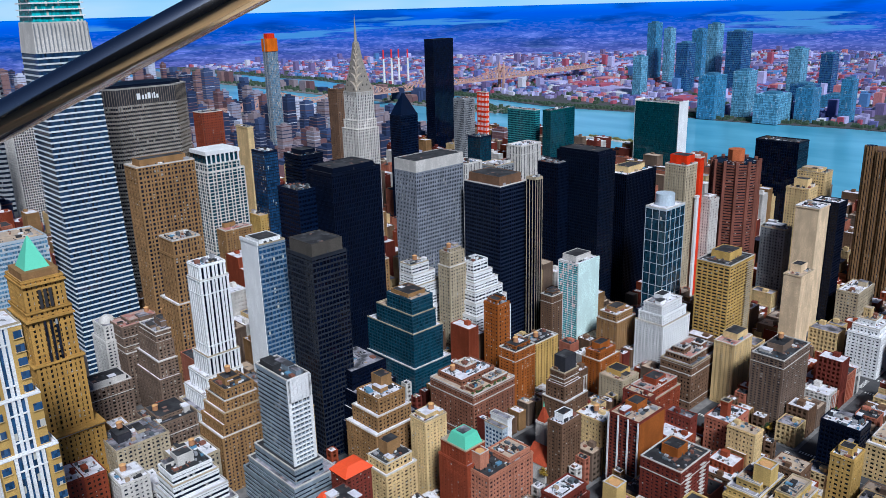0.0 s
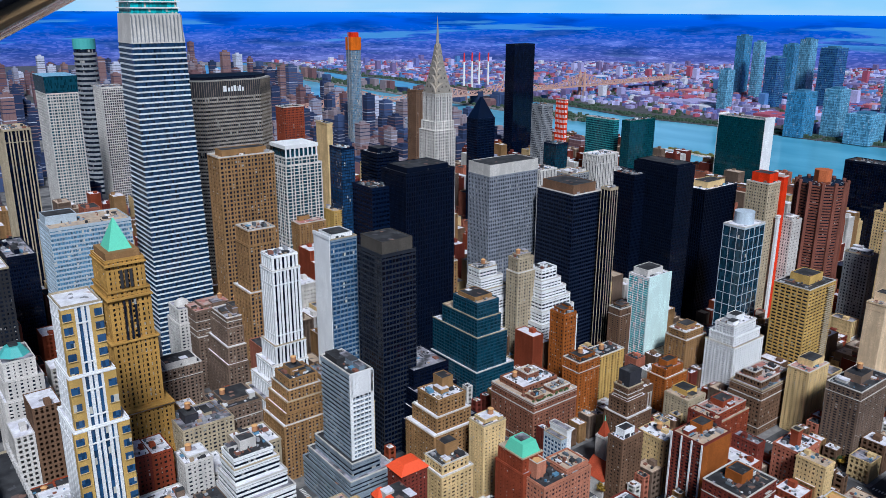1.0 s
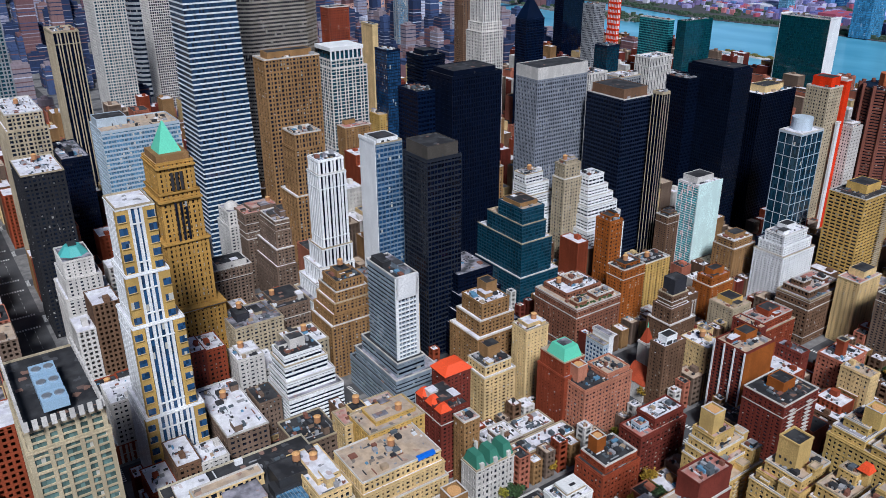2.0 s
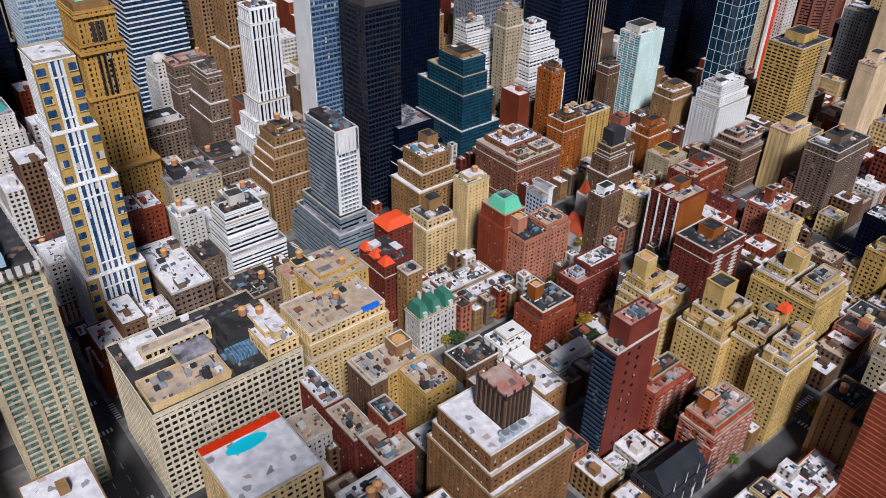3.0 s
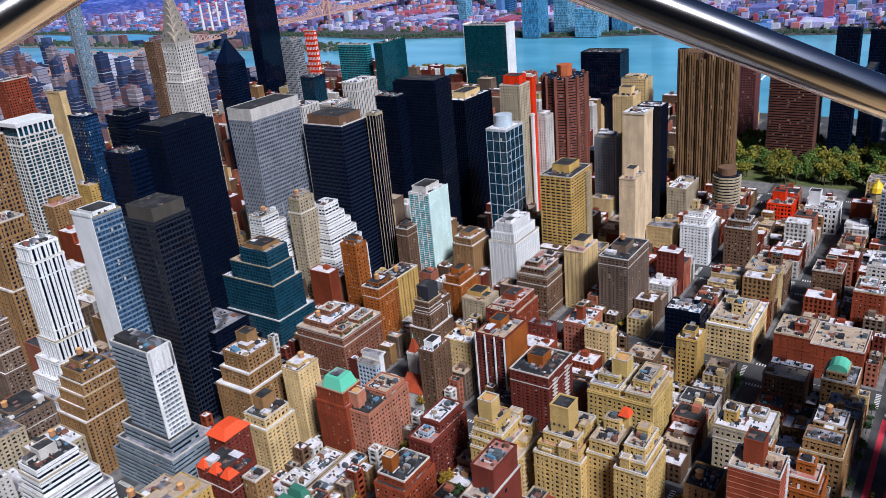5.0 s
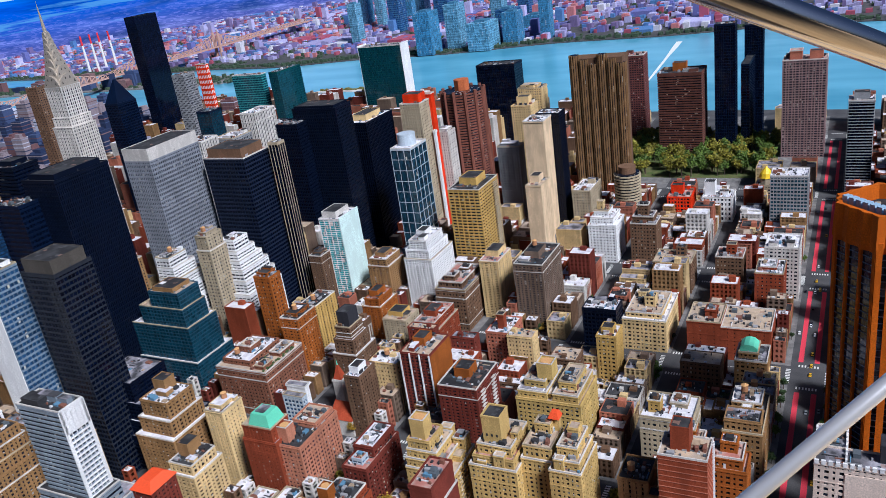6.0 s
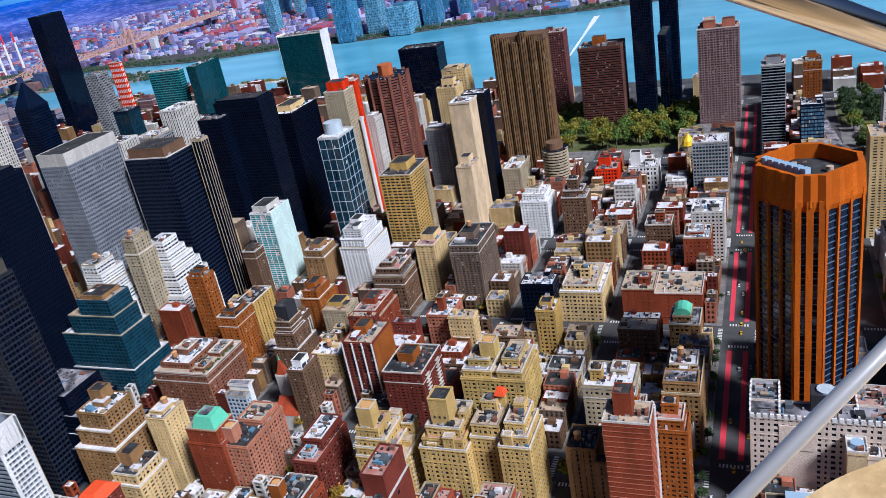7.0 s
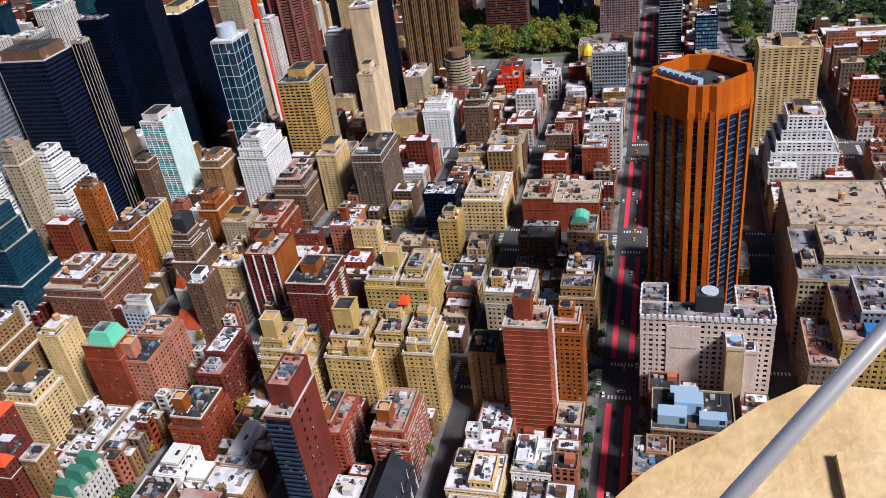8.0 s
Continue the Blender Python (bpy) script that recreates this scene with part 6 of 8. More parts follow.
th = box_part("tank_house", [(356 - o_.x, -32 - o_.y, 58, 366 - o_.x, -18 - o_.y, 68)], masonry("dark_slate", (0.05, 0.05, 0.06)), ho, "dark clad tank house")
bm = bmesh.new()
prism(bm, ngon(361 - o_.x, -25 - o_.y, 4.4, 18), 68, 69)
part("tank_lid", bm, SILVER, th)
sh = block("lift_shaft_house", "blind tan shaft with a pale drum on its roof", [(337, -42, 349, -33, 0, 50, "white", style(masonry("pale_buff", (0.72, 0.55, 0.36)), MATS["pale_buff"], 30, 200, 0, 0)), (341, -49, 349, -42, 0, 45, "white", style(PEARL, PEARL, 30, 200, 0, 0))], VB)
o_ = sh.location
bm = bmesh.new()
prism(bm, ngon(342.5 - o_.x, -37.5 - o_.y, 3.2, 18), 50, 52.5, 0.92)
part("roof_drum", bm, plain("pale_blue_metal", (0.35, 0.5, 0.66), 0.4), sh, "pale blue drum")
pb = block("shop_building", "brown brick commercial building with pale blue roof plant", [(300, -37, 330, 3, 0, 26, "tar")], style(BROWN, G_DARK, 3.4, 3.6, 1.6, 1.6))
o_ = pb.location
for a, b, c, d, z in ((304, -14, 312, 0, 6), (312, -22, 321, -8, 8), (305, -33, 311, -20, 4.5), (322, -20, 328, -6, 5)):
    u = box_part("plant_cabin", [(a - o_.x, b - o_.y, 26, c - o_.x, d - o_.y, 26 + z)], plain("pale_blue_metal", (0.35, 0.5, 0.66), 0.4), pb, "pale blue plant cabin")
    box_part("louvre", [(a - 0.1 - o_.x, b + 1 - o_.y, 27.5, a + 0.05 - o_.x, b + 3.5 - o_.y, 28 + z * 0.5)], DARKSTEEL, u)
block("shop_building", "cream corner building with orange cornice and a grey roof", [(272, -8, 296, 11, 0, 24, "grey"), (284, -6, 295, 5, 24, 26.5, "grey")], style(masonry("apricot_render", (0.62, 0.36, 0.18)), G_DARK, 3.2, 3.8, 1.5, 1.5))
be = block("office_building", "beige stone office block with a long lower wing", [(404, -150, 461, -75, 0, 48, "grey"), (461, -139, 520, -77, 0, 50, "beige"), (420, -140, 455, -90, 48, 54, "beige"), (415, -86, 430, -78, 48, 52)], style(masonry("sand_stone", (0.50, 0.42, 0.30)), G_DARK, 3.0, 3.6, 1.2, 1.5), roof_kind="beige", tanks=((492, -110, 50),))
block("loft_building", "low house with a terracotta tiled roof", [(347, -90, 386, -75, 0, 34, "red")], style(TAUPE, G_DARK, 3.2, 3.6, 1.6, 1.7), roof_kind="red")
gb_ = block("office_building", "golden brick block with a brown roof and blue plant", [(352, -128, 404, -90, 0, 46, "red"), (366, -122, 398, -100, 46, 55, "grey", style(GREY, G_DARK, 3.2, 3.6, 1.4, 1.8))], style(YELLOW, G_DARK, 3.2, 3.6, 1.6, 1.7), roof_kind="red")
o_ = gb_.location
box_part("blue_plant", [(356 - o_.x, -116 - o_.y, 46, 364 - o_.x, -101 - o_.y, 50)], plain("mid_blue_metal", (0.04, 0.20, 0.50), 0.4), gb_, "blue cooling plant")


def balconies(ob, xs, y, z0, n, step, w, mat):
    for x in xs:
        for i in range(n):
            z = z0 + i * step
            b = piece("balcony", (x, y - 1.5, z, x + w, y - 0.08, z + 0.22), mat, ob)
            piece("balcony_rail", (x, y - 1.5, z + 0.22, x + w, y - 1.42, z + 1.1), mat, ob)


for o in list(scene.objects):
    if o.get("label") == "large yellow brick apartment tower with white balconies":
        balconies(o, (6,), -13.2, 6, 40, 3.2, 9, BEIGE)
    if o.get("label") == "red brick apartment block with balconies":
        balconies(o, (-12, 4), -13.2, 5, 18, 3.3, 5, PALE)
FOOT.append((370, 297, 404, 330))

# ---- the observation deck ----
fence = thing("safety_fence", 0.2, 0.2, EYE - 1.3, "polished steel safety fence of slanting bars on a stone parapet", "fence")
BAR = plain("polished_steel", (0.86, 0.82, 0.81), 0.13, 1.0)
FT, FR, FB, FL = Vector((0.223, 0.201, 0.039)), Vector((0.561, -0.130, -0.177)), Vector((0.223, 0.201, -0.393)), Vector((-0.114, 0.533, -0.177))
base_at = Vector((0.2, 0.2, -1.3))


# paler copy of the bar steel; bright sky sheen put into the lower bar's colour
BRIGHTBAR = plain("brightened_bar_steel", (0.95, 0.92, 0.94), 0.24, 0.55)


def bar(a, b, r=0.0075, skin=BAR):
    d = b - a
    bm = bmesh.new()
    bmesh.ops.create_cone(bm, cap_ends=True, segments=20, radius1=r, radius2=r, depth=d.length,
                          matrix=Matrix.Translation((a + b) / 2 - base_at) @ d.to_track_quat("Z", "Y").to_matrix().to_4x4())
    for f in bm.faces:
        f.smooth = len(f.verts) == 4
    return part("bar", bm, skin, fence)


up = (FT - FL) * 0.35
bar(FL - (FT - FL) * 0.3, FT + up)
bar(FR + (FR - FT) * 0.5, FT - (FR - FT) * 0.35)
bar(FR + (FR - FB) * 0.4, FB - (FR - FB) * 0.0, 0.0047, BRIGHTBAR)
STONE, t, p = graph("weathered_limestone")
n1 = noise_node(t, place_node(t), 60.0, 8)
n2 = noise_node(t, place_node(t), 9.0, 5)
c = ramp(t, n2, [(0.3, (0.64, 0.43, 0.20)), (0.5, (0.76, 0.54, 0.28)), (0.7, (0.82, 0.63, 0.37))])
t.links.new(mix(t, "MULTIPLY", 0.4, c, ramp(t, n1, [(0.3, (0.6, 0.55, 0.5)), (0.6, (1, 1, 1))])), p.inputs["Base Color"])
p.inputs["Roughness"].default_value = 0.9
bump(t, p, n1, 0.6, 0.006)
par = thing("stone_parapet", 0.9, -0.4, EYE - 1.4, "rough warm limestone parapet of the observation deck", "parapet")


def rough_slab(pts, z0, z1, cuts, amp, sd):
    bm = bmesh.new()
    prism(bm, pts, z0, z1)
    bm.normal_update()
    bmesh.ops.poke(bm, faces=[f for f in bm.faces if abs(f.normal.z) > 0.9 or len(f.verts) > 4])
    bmesh.ops.subdivide_edges(bm, edges=bm.edges[:], cuts=cuts, use_grid_fill=True)
    bm.normal_update()
    for v in bm.verts:
        q = v.co * 9 + Vector((sd, 0, 0))
        v.co += Vector((noise.noise(q), noise.noise(q + Vector((7, 0, 0))), 0.6 * noise.noise(q + Vector((0, 9, 0))))) * amp
    for f in bm.faces:
        f.smooth = True
    return bm


SLAB = part("coping_stone", rough_slab([(-0.25, 0.68), (-0.5, 0.42), (-0.5, -1.2), (0.112, -1.2), (0.112, 0.30)], 0.2, 0.605, 26, 0.02, 0), STONE, par)
BLOCK = part("stone_block", rough_slab([(-0.028, 0.285), (-0.25, 0.283), (-0.25, 0.02), (0.0, 0.02)], 0.585, 0.622, 8, 0.004, 5), STONE, par)
for o in (SLAB, BLOCK):
    o.data.set_sharp_from_angle(angle=radians(50))
deck_tower = thing("observation_tower", -20, -20, 0, "limestone tower that carries the observation deck", "tower")
bm = bmesh.new()
prism(bm, [(-20, -20), (20.95, -20), (20.95, 19.4), (20.2, 19.7), (-20, 19.7)], 0, EYE - 1.3)
part("wall", bm, LIMESTONE, deck_tower)
# unseen dark block behind the camera, added to darken reflections in the bars
bm = bmesh.new()
prism(bm, [(4, 4), (17, 4), (17, 16.5), (4, 16.5)], EYE - 1.3, EYE + 4.5)
part("upper_storey", bm, masonry("dark_slate", (0.05, 0.05, 0.06)), deck_tower, "unseen dark block standing in for the storey behind the deck")
FOOT.append((-60, -60, 2, 1))

# ---- ground, streets, river ----
AVENUES = [44, 203, 364, 519, 674, 890, 1112]
STREET = 80.4


def street_y(n):
    """Middle line of a cross street; the wide one is the thirty-fourth."""
    if n == 34:
        return 21.5
    return 28 + STREET * (n - 34) - (13.6 if n < 34 else 0.0)


def shore_west(y):
    return 1248 + 0.05 * max(y, 0) + 8 * math.sin(y / 130)


def shore_east(y):
    return 1985 + 40 * math.sin(y / 420 + 1.0) + 14 * math.sin(y / 90)


def asphalt():
    m, t, p = graph("asphalt")
    a = noise_node(t, place_node(t), 0.05, 4)
    b = noise_node(t, place_node(t), 1.2, 5)
    c = ramp(t, a, [(0.35, (0.05, 0.05, 0.055)), (0.65, (0.095, 0.093, 0.097))])
    c = mix(t, "MULTIPLY", 0.6, c, ramp(t, b, [(0.3, (0.6, 0.6, 0.6)), (0.7, (1.1, 1.1, 1.1))]))
    t.links.new(c, p.inputs["Base Color"])
    p.inputs["Roughness"].default_value = 0.85
    return m


ASPHALT = asphalt()
PAVING = roofing("paving", (0.26, 0.25, 0.245), (0.17, 0.165, 0.165), 0.3)
ys = [-2600 + 60 * i for i in range(128)]
verts, faces = [], []
for y in ys:
    a, b = shore_west(y), shore_east(y)
    for x, z in ((-1500, 0), (0, 0), (a, 0), (a + 0.6, -7), (b - 0.6, -7), (b, 0), (3400, 0), (5000, 0)):
        verts.append((x, y, z))
for j in range(len(ys) - 1):
    for i in range(7):
        k = j * 8 + i
        faces.append((k, k + 1, k + 9, k + 8))
me = bpy.data.meshes.new("ground")
me.from_pydata(verts, [], faces)
me.materials.append(ASPHALT)
tagged(new("ground", me), "city ground of dark asphalt with a river bed", "ground", kind="structure")
m, t, p = graph("river_water")
w1 = noise_node(t, place_node(t, 1, 0.5, 1), 0.04, 6)
w2 = noise_node(t, place_node(t, 1, 0.4, 1), 0.008, 3)
t.links.new(ramp(t, w2, [(0.35, (0.09, 0.34, 0.50)), (0.65, (0.16, 0.47, 0.66))]), p.inputs["Base Color"])
p.inputs["Roughness"].default_value = 0.22
p.inputs["Specular IOR Level"].default_value = 0.6
bump(t, p, w1, 0.25, 1.5)
WATER = m
me = boxes_mesh("river", [(1200, -2500, -6.9, 2120, 4950, -2.2)], WATER)
tagged(new("river", me), "wide blue river with small waves", "water", kind="structure")

# blocks of pavement between the streets
rows = []
for i in range(len(AVENUES)):
    x0 = AVENUES[i] + 13
    for n in range(30, 62):
        y0, y1 = street_y(n) + (11.5 if n == 34 else 14 if n == 42 else 8), street_y(n + 1) - (11.5 if n + 1 == 34 else 14 if n + 1 == 42 else 8)
        x1 = AVENUES[i + 1] - 13 if i + 1 < len(AVENUES) else shore_west((y0 + y1) / 2) - 40
        rows.append((x0, y0, -0.1, x1, y1, 0.16))
for n in range(33, 50):
    rows.append((-180, street_y(n) + 8, -0.1, AVENUES[0] - 13, street_y(n + 1) - 8, 0.16))
tagged(new("pavement", boxes_mesh("pavement", rows, PAVING)), "grey concrete pavements with kerbs round the blocks", "pavement", kind="structure")
PAINT = plain("road_paint", (0.75, 0.75, 0.72), 0.7)
BUSRED = plain("red_lane_paint", (0.72, 0.05, 0.085), 0.8)
rows = []
for a in AVENUES:
    for n in range(31, 46):
        yc = street_y(n)
        for s in (-1, 1):
            for k in range(9):
                rows.append((a - 9 + 2.1 * k, yc + s * 12.5 - 1.6, 0.0, a - 7.9 + 2.1 * k, yc + s * 12.5 + 1.6, 0.012))
        for k in range(5):
            rows += [(a - 4, yc + 18 + k * 10, 0, a - 3.8, yc + 23 + k * 10, 0.012), (a + 3.6, yc + 18 + k * 10, 0, a + 3.8, yc + 23 + k * 10, 0.012)]
        for s in (-1, 1):
            for k in range(7):
                rows.append((a + s * 14.5 - 1.5, yc - 6.6 + 2.0 * k, 0.0, a + s * 14.5 + 1.5, yc - 5.6 + 2.0 * k, 0.012))
tagged(new("road_markings", boxes_mesh("road_markings", rows, PAINT)), "worn white crossings and lane lines", "road", kind="structure")
rows = []
for i in range(len(AVENUES) - 1):
    a, b = AVENUES[i] + 20, AVENUES[i + 1] - 20
    rows += [(a, 21.5 + 3.6, 0, b, 21.5 + 6.9, 0.014), (a, 21.5 - 6.9, 0, b, 21.5 - 3.6, 0.014)]
tagged(new("bus_lane", boxes_mesh("bus_lane", rows, BUSRED)), "red painted bus lanes along a wide street", "road", kind="structure")

LAWN = roofing("lawn", (0.09, 0.13, 0.03), (0.14, 0.14, 0.05), 0.05)
tagged(new("lawn", boxes_mesh("lawn", [(942, 84, 0.1, 1100, 268, 0.22), (985, -330, 0.1, 1100, -76, 0.22), (786, -226, 0.1, 872, -188, 0.22)], LAWN)), "worn green park lawn under trees", "lawn", kind="structure")
bm = bmesh.new()
prism(bm, [(780, -88), (780, -77), (1095, -44), (1095, -55)], 0.1, 0.4)
me = bpy.data.meshes.new("road_ramp")
bm.to_mesh(me)
bm.free()
me.materials.append(R_GREY)
tagged(new("road_ramp", me), "pale concrete approach road towards a tunnel", "road", kind="structure")
FOOT += [(985, -330, 1100, -50), (786, -226, 872, -188), (880, -78, 1100, -56), (780, -90, 880, -74), (890, -150, 985, -74)]

# ---- low houses filling the blocks ----
HOUSEWALLS = [style(RED, G_WARM, 3.0, 3.3, 1.5, 1.6), style(BROWN, G_WARM, 3.0, 3.3, 1.5, 1.6), style(TAN, G_WARM, 3.0, 3.3, 1.5, 1.6), style(DEEPRED, G_WARM, 3, 3.3, 1.5, 1.6),
              style(CREAM, G_WARM, 3.0, 3.3, 1.6, 1.6), style(PINK, G_WARM, 3.0, 3.3, 1.5, 1.6), style(TAUPE, G_WARM, 3, 3.4, 1.5, 1.6), style(PALE, G_DARK, 3.2, 3.5, 1.5, 1.7)]
HOUSEWORD = ["red brick", "brown brick", "tan brick", "dark red brick", "cream brick", "pink brick", "taupe stone", "pale stone"]
ROOFPICK = ["white", "white", "white", "white", "grey", "tar", "beige", "white"]
ROOFWORD = {"white": "white", "grey": "grey", "tar": "black tarred", "beige": "beige", "red": "reddish"}


def clear(x0, y0, x1, y1, gap=0.6):
    return all(x1 + gap < a or x0 - gap > c or y1 + gap < b or y0 - gap > e for a, b, c, e in FOOT)


def house(x0, y0, x1, y1, h, k, rk, rnd):
    s = HOUSEWALLS[k]
    ob = thing("townhouse", (x0 + x1) / 2, (y0 + y1) / 2, 0, "%s town house with a flat %s roof" % (HOUSEWORD[k], ROOFWORD[rk]), "house", "town houses of the side streets")
    a, b = (x1 - x0) / 2, (y1 - y0) / 2
    hp, q = rnd.uniform(0.4, 1.0), 0.4
    edge = [(-a, -b, h, a, -b + q, h + hp), (-a, b - q, h, a, b, h + hp), (-a, -b + q, h, -a + q, b - q, h + hp), (a - q, -b + q, h, a, b - q, h + hp)]
    facade(ob, -a, -b, a, b, 0, h, s, False, 0.9, edge)
    box_part("roof_deck", [(-a + 0.3, -b + 0.3, h - 0.3, a - 0.3, b - 0.3, h + 0.06)], ROOFS[rk], ob)
    bx, by = rnd.uniform(-a + 0.8, max(-a + 0.9, a - 4)), rnd.uniform(-b + 0.8, max(-b + 0.9, b - 5))
    piece("stair_bulkhead", (bx, by, h, bx + rnd.uniform(2, 3.2), by + rnd.uniform(2.5, 4.5), h + rnd.uniform(2.2, 3.4)), s["wall"], ob)
    rows = []
    for _ in range(rnd.randint(9, 18)):
        sx, sy, hh = rnd.uniform(0.4, 2.4) * rnd.choice([0.5, 1, 1]), rnd.uniform(0.4, 2.4) * rnd.choice([0.5, 1, 1]), rnd.uniform(0.3, 1.6)
        cx, cy = rnd.uniform(-a + 0.5, max(-a + 0.6, a - 0.5 - sx)), rnd.uniform(-b + 0.5, max(-b + 0.6, b - 0.5 - sy))
        rows.append((cx, cy, h + 0.04, cx + sx, cy + sy, h + hh))
    rows += AIRCON
    AIRCON.clear()
    box_part("vents", rows, CLUTTERPAINT, ob, kind="stuff")


YARDS = []
FAR_ROWS = []
rnd = random.Random(11)
for i in range(len(AVENUES)):
    for n in range(31, 48):
        ya, yb = street_y(n) + (15.5 if n == 34 else 18 if n == 42 else 11), street_y(n + 1) - (15.5 if n + 1 == 34 else 18 if n + 1 == 42 else 11)
        xa = AVENUES[i] + 18
        xb = AVENUES[i + 1] - 18 if i + 1 < len(AVENUES) else shore_west(ya) - 60
        if i == 5 and n in (35, 36):
            continue
        if i == 5 and n == 34:
            xb = 960
        if i == 6 and n in (35, 36):
            continue
        for north in (0, 1):
            x = xa
            while x < xb - 6:
                end = x - xa < 20 or xb - x < 32
                w = min(rnd.uniform(8, 17) if not end else rnd.uniform(12, 20), xb - x)
                d = rnd.uniform(17, 24) if not end else rnd.uniform(24, 27)
                far = math.hypot(x, ya)
                h = rnd.uniform(13, 24) if not end else rnd.uniform(24, 46)
                if rnd.random() < 0.22:
                    h += rnd.uniform(6, 24)
                if n >= 39:
                    h = rnd.uniform(28, 75)
                if i == 0 and n < 39:
                    h = rnd.uniform(24, 44)
                if n < 39 and x > 190:
                    h = rnd.uniform(15, 25) if end else rnd.uniform(11, 18)
                    if x > 400 and rnd.random() < 0.3:
                        h = rnd.uniform(22, 42)
                y0, y1 = (ya, ya + d) if not north else (yb - d, yb)
                if w > 6 and clear(x, y0, x + w, y1):
                    k, rk = rnd.randrange(8), rnd.choice(ROOFPICK)
                    if far < 570 and n < 40 and x < 700:
                        house(x, y0, x + w - 0.25, y1, h, k, rk, rnd)
                        if rnd.random() < 0.16 and h > 18:
                            TANKS.append((x + w / 2, (y0 + y1) / 2, h))
                    else:
                        FAR_ROWS.append((x, y0, x + w - 0.4, y1, h, k))
                x += w
        YARDS.append((xa, ya + 25, xb, yb - 25))


for n in range(36, 47):
    x = -150
    while x < 12:
        w = min(rnd.uniform(18, 34), 28 - x)
        for y0 in (street_y(n) + 11, street_y(n) + 42):
            if clear(x, y0, x + w, y0 + 27):
                FAR_ROWS.append((x, y0, x + w - 0.5, y0 + 27, rnd.uniform(40, 85), rnd.randrange(8)))
        x += w


# rear wings, sheds and small houses in the rest of each block
CLUTTER = []
GREEN = []
gaps = random.Random(23)
for i in range(len(AVENUES) - 1):
    for n in range(31, 41):
        if i == 5 and n in (34, 35, 36):
            continue
        ya, yb = street_y(n) + (15.5 if n == 34 else 18 if n == 42 else 11), street_y(n + 1) - (15.5 if n + 1 == 34 else 18 if n + 1 == 42 else 11)
        xa, xb = AVENUES[i] + 16, AVENUES[i + 1] - 16
        y = ya
        while y < yb - 5:
            x = xa
            while x < xb - 5:
                done = False
                for w, d in ((15, 17), (11, 13), (8, 10), (6, 7)):
                    w, d = w * gaps.uniform(0.85, 1.15), d * gaps.uniform(0.85, 1.15)
                    if x + w < xb and y + d < yb and clear(x, y, x + w, y + d, 0.35):
                        inner = ya + 15 < y < yb - 24
                        if gaps.random() > (0.62 if inner else 0.9):
                            GREEN.append((x + w / 2, y + d / 2))
                        else:
                            h = gaps.uniform(7, 15) if inner else gaps.uniform(12, 24)
                            FAR_ROWS.append((x, y, x + w, y + d, h, gaps.randrange(8)))
                            FOOT.append((x, y, x + w, y + d))
                            if math.hypot(x, y) < 750:
                                for _ in range(gaps.randint(3, 8)):
                                    sx, sy = gaps.uniform(0.5, 2.4), gaps.uniform(0.5, 2.4)
                                    cx, cy = gaps.uniform(x + 0.6, x + w - sx - 0.6), gaps.uniform(y + 0.6, y + d - sy - 0.6)
                                    CLUTTER.append((cx, cy, h, cx + sx, cy + sy, h + gaps.uniform(0.5, 1.9)))
                        x += w
                        done = True
                        break
                if not done:
                    x += 3
            y += 4


def stuff(name, rows, material, label, category):
    return tagged(new(name, boxes_mesh(name, rows, material)), label, category, kind="stuff")


for k in range(8):
    core, bands, tops = [], [], []
    s = HOUSEWALLS[k]
    for x0, y0, x1, y1, h, kk in FAR_ROWS:
        if kk != k:
            continue
        core.append((x0 + 0.4, y0 + 0.4, 0, x1 - 0.4, y1 - 0.4, h - 0.5))
        nf = int(h / 3.6)
        bands += [(x0, y0, j * h / nf, x1, y1, j * h / nf + 1.8) for j in range(nf)] + [(x0, y0, h - 1.2, x1, y1, h)]
        nx, ny = max(1, int((x1 - x0) / 3.4)), max(1, int((y1 - y0) / 3.4))
        bands += [(x0 + j * (x1 - x0 - 1.6) / nx, y0 - 0.05, 0, x0 + j * (x1 - x0 - 1.6) / nx + 1.6, y1 + 0.05, h - 0.2) for j in range(nx + 1)]
        bands += [(x0 - 0.05, y0 + j * (y1 - y0 - 1.6) / ny, 0, x1 + 0.05, y0 + j * (y1 - y0 - 1.6) / ny + 1.6, h - 0.2) for j in range(ny + 1)]
        if x1 - x0 > 9 and y1 - y0 > 9:
            bx, by = rnd.uniform(x0 + 1, x1 - 5), rnd.uniform(y0 + 1, y1 - 6)
            bands.append((bx, by, h, bx + 4, by + 5, h + rnd.uniform(2.4, 5)))
        bands += [(x0 - 0.1, y0 - 0.1, h, x1 + 0.1, y0 + 0.4, h + 0.7), (x0 - 0.1, y1 - 0.4, h, x1 + 0.1, y1 + 0.1, h + 0.7), (x0 - 0.1, y0 + 0.4, h, x0 + 0.4, y1 - 0.4, h + 0.7), (x1 - 0.4, y0 + 0.4, h, x1 + 0.1, y1 - 0.4, h + 0.7)]
        tops.append((x0 + 0.5, y0 + 0.5, h - 0.1, x1 - 0.5, y1 - 0.5, h + 0.25))
    stuff("midtown_walls", bands, s["wall"], "walls of distant %s midtown buildings" % HOUSEWORD[k], "buildings")
    stuff("midtown_windows", core, s["glass"], "windows of distant midtown buildings", "windows")
    stuff("midtown_roofs", tops, ROOFS[ROOFPICK[k]], "flat roofs of distant midtown buildings", "roofs")

stuff("rooftop_clutter", CLUTTER, CLUTTERPAINT, "vents, hatches and sheds on low roofs", "roof clutter")
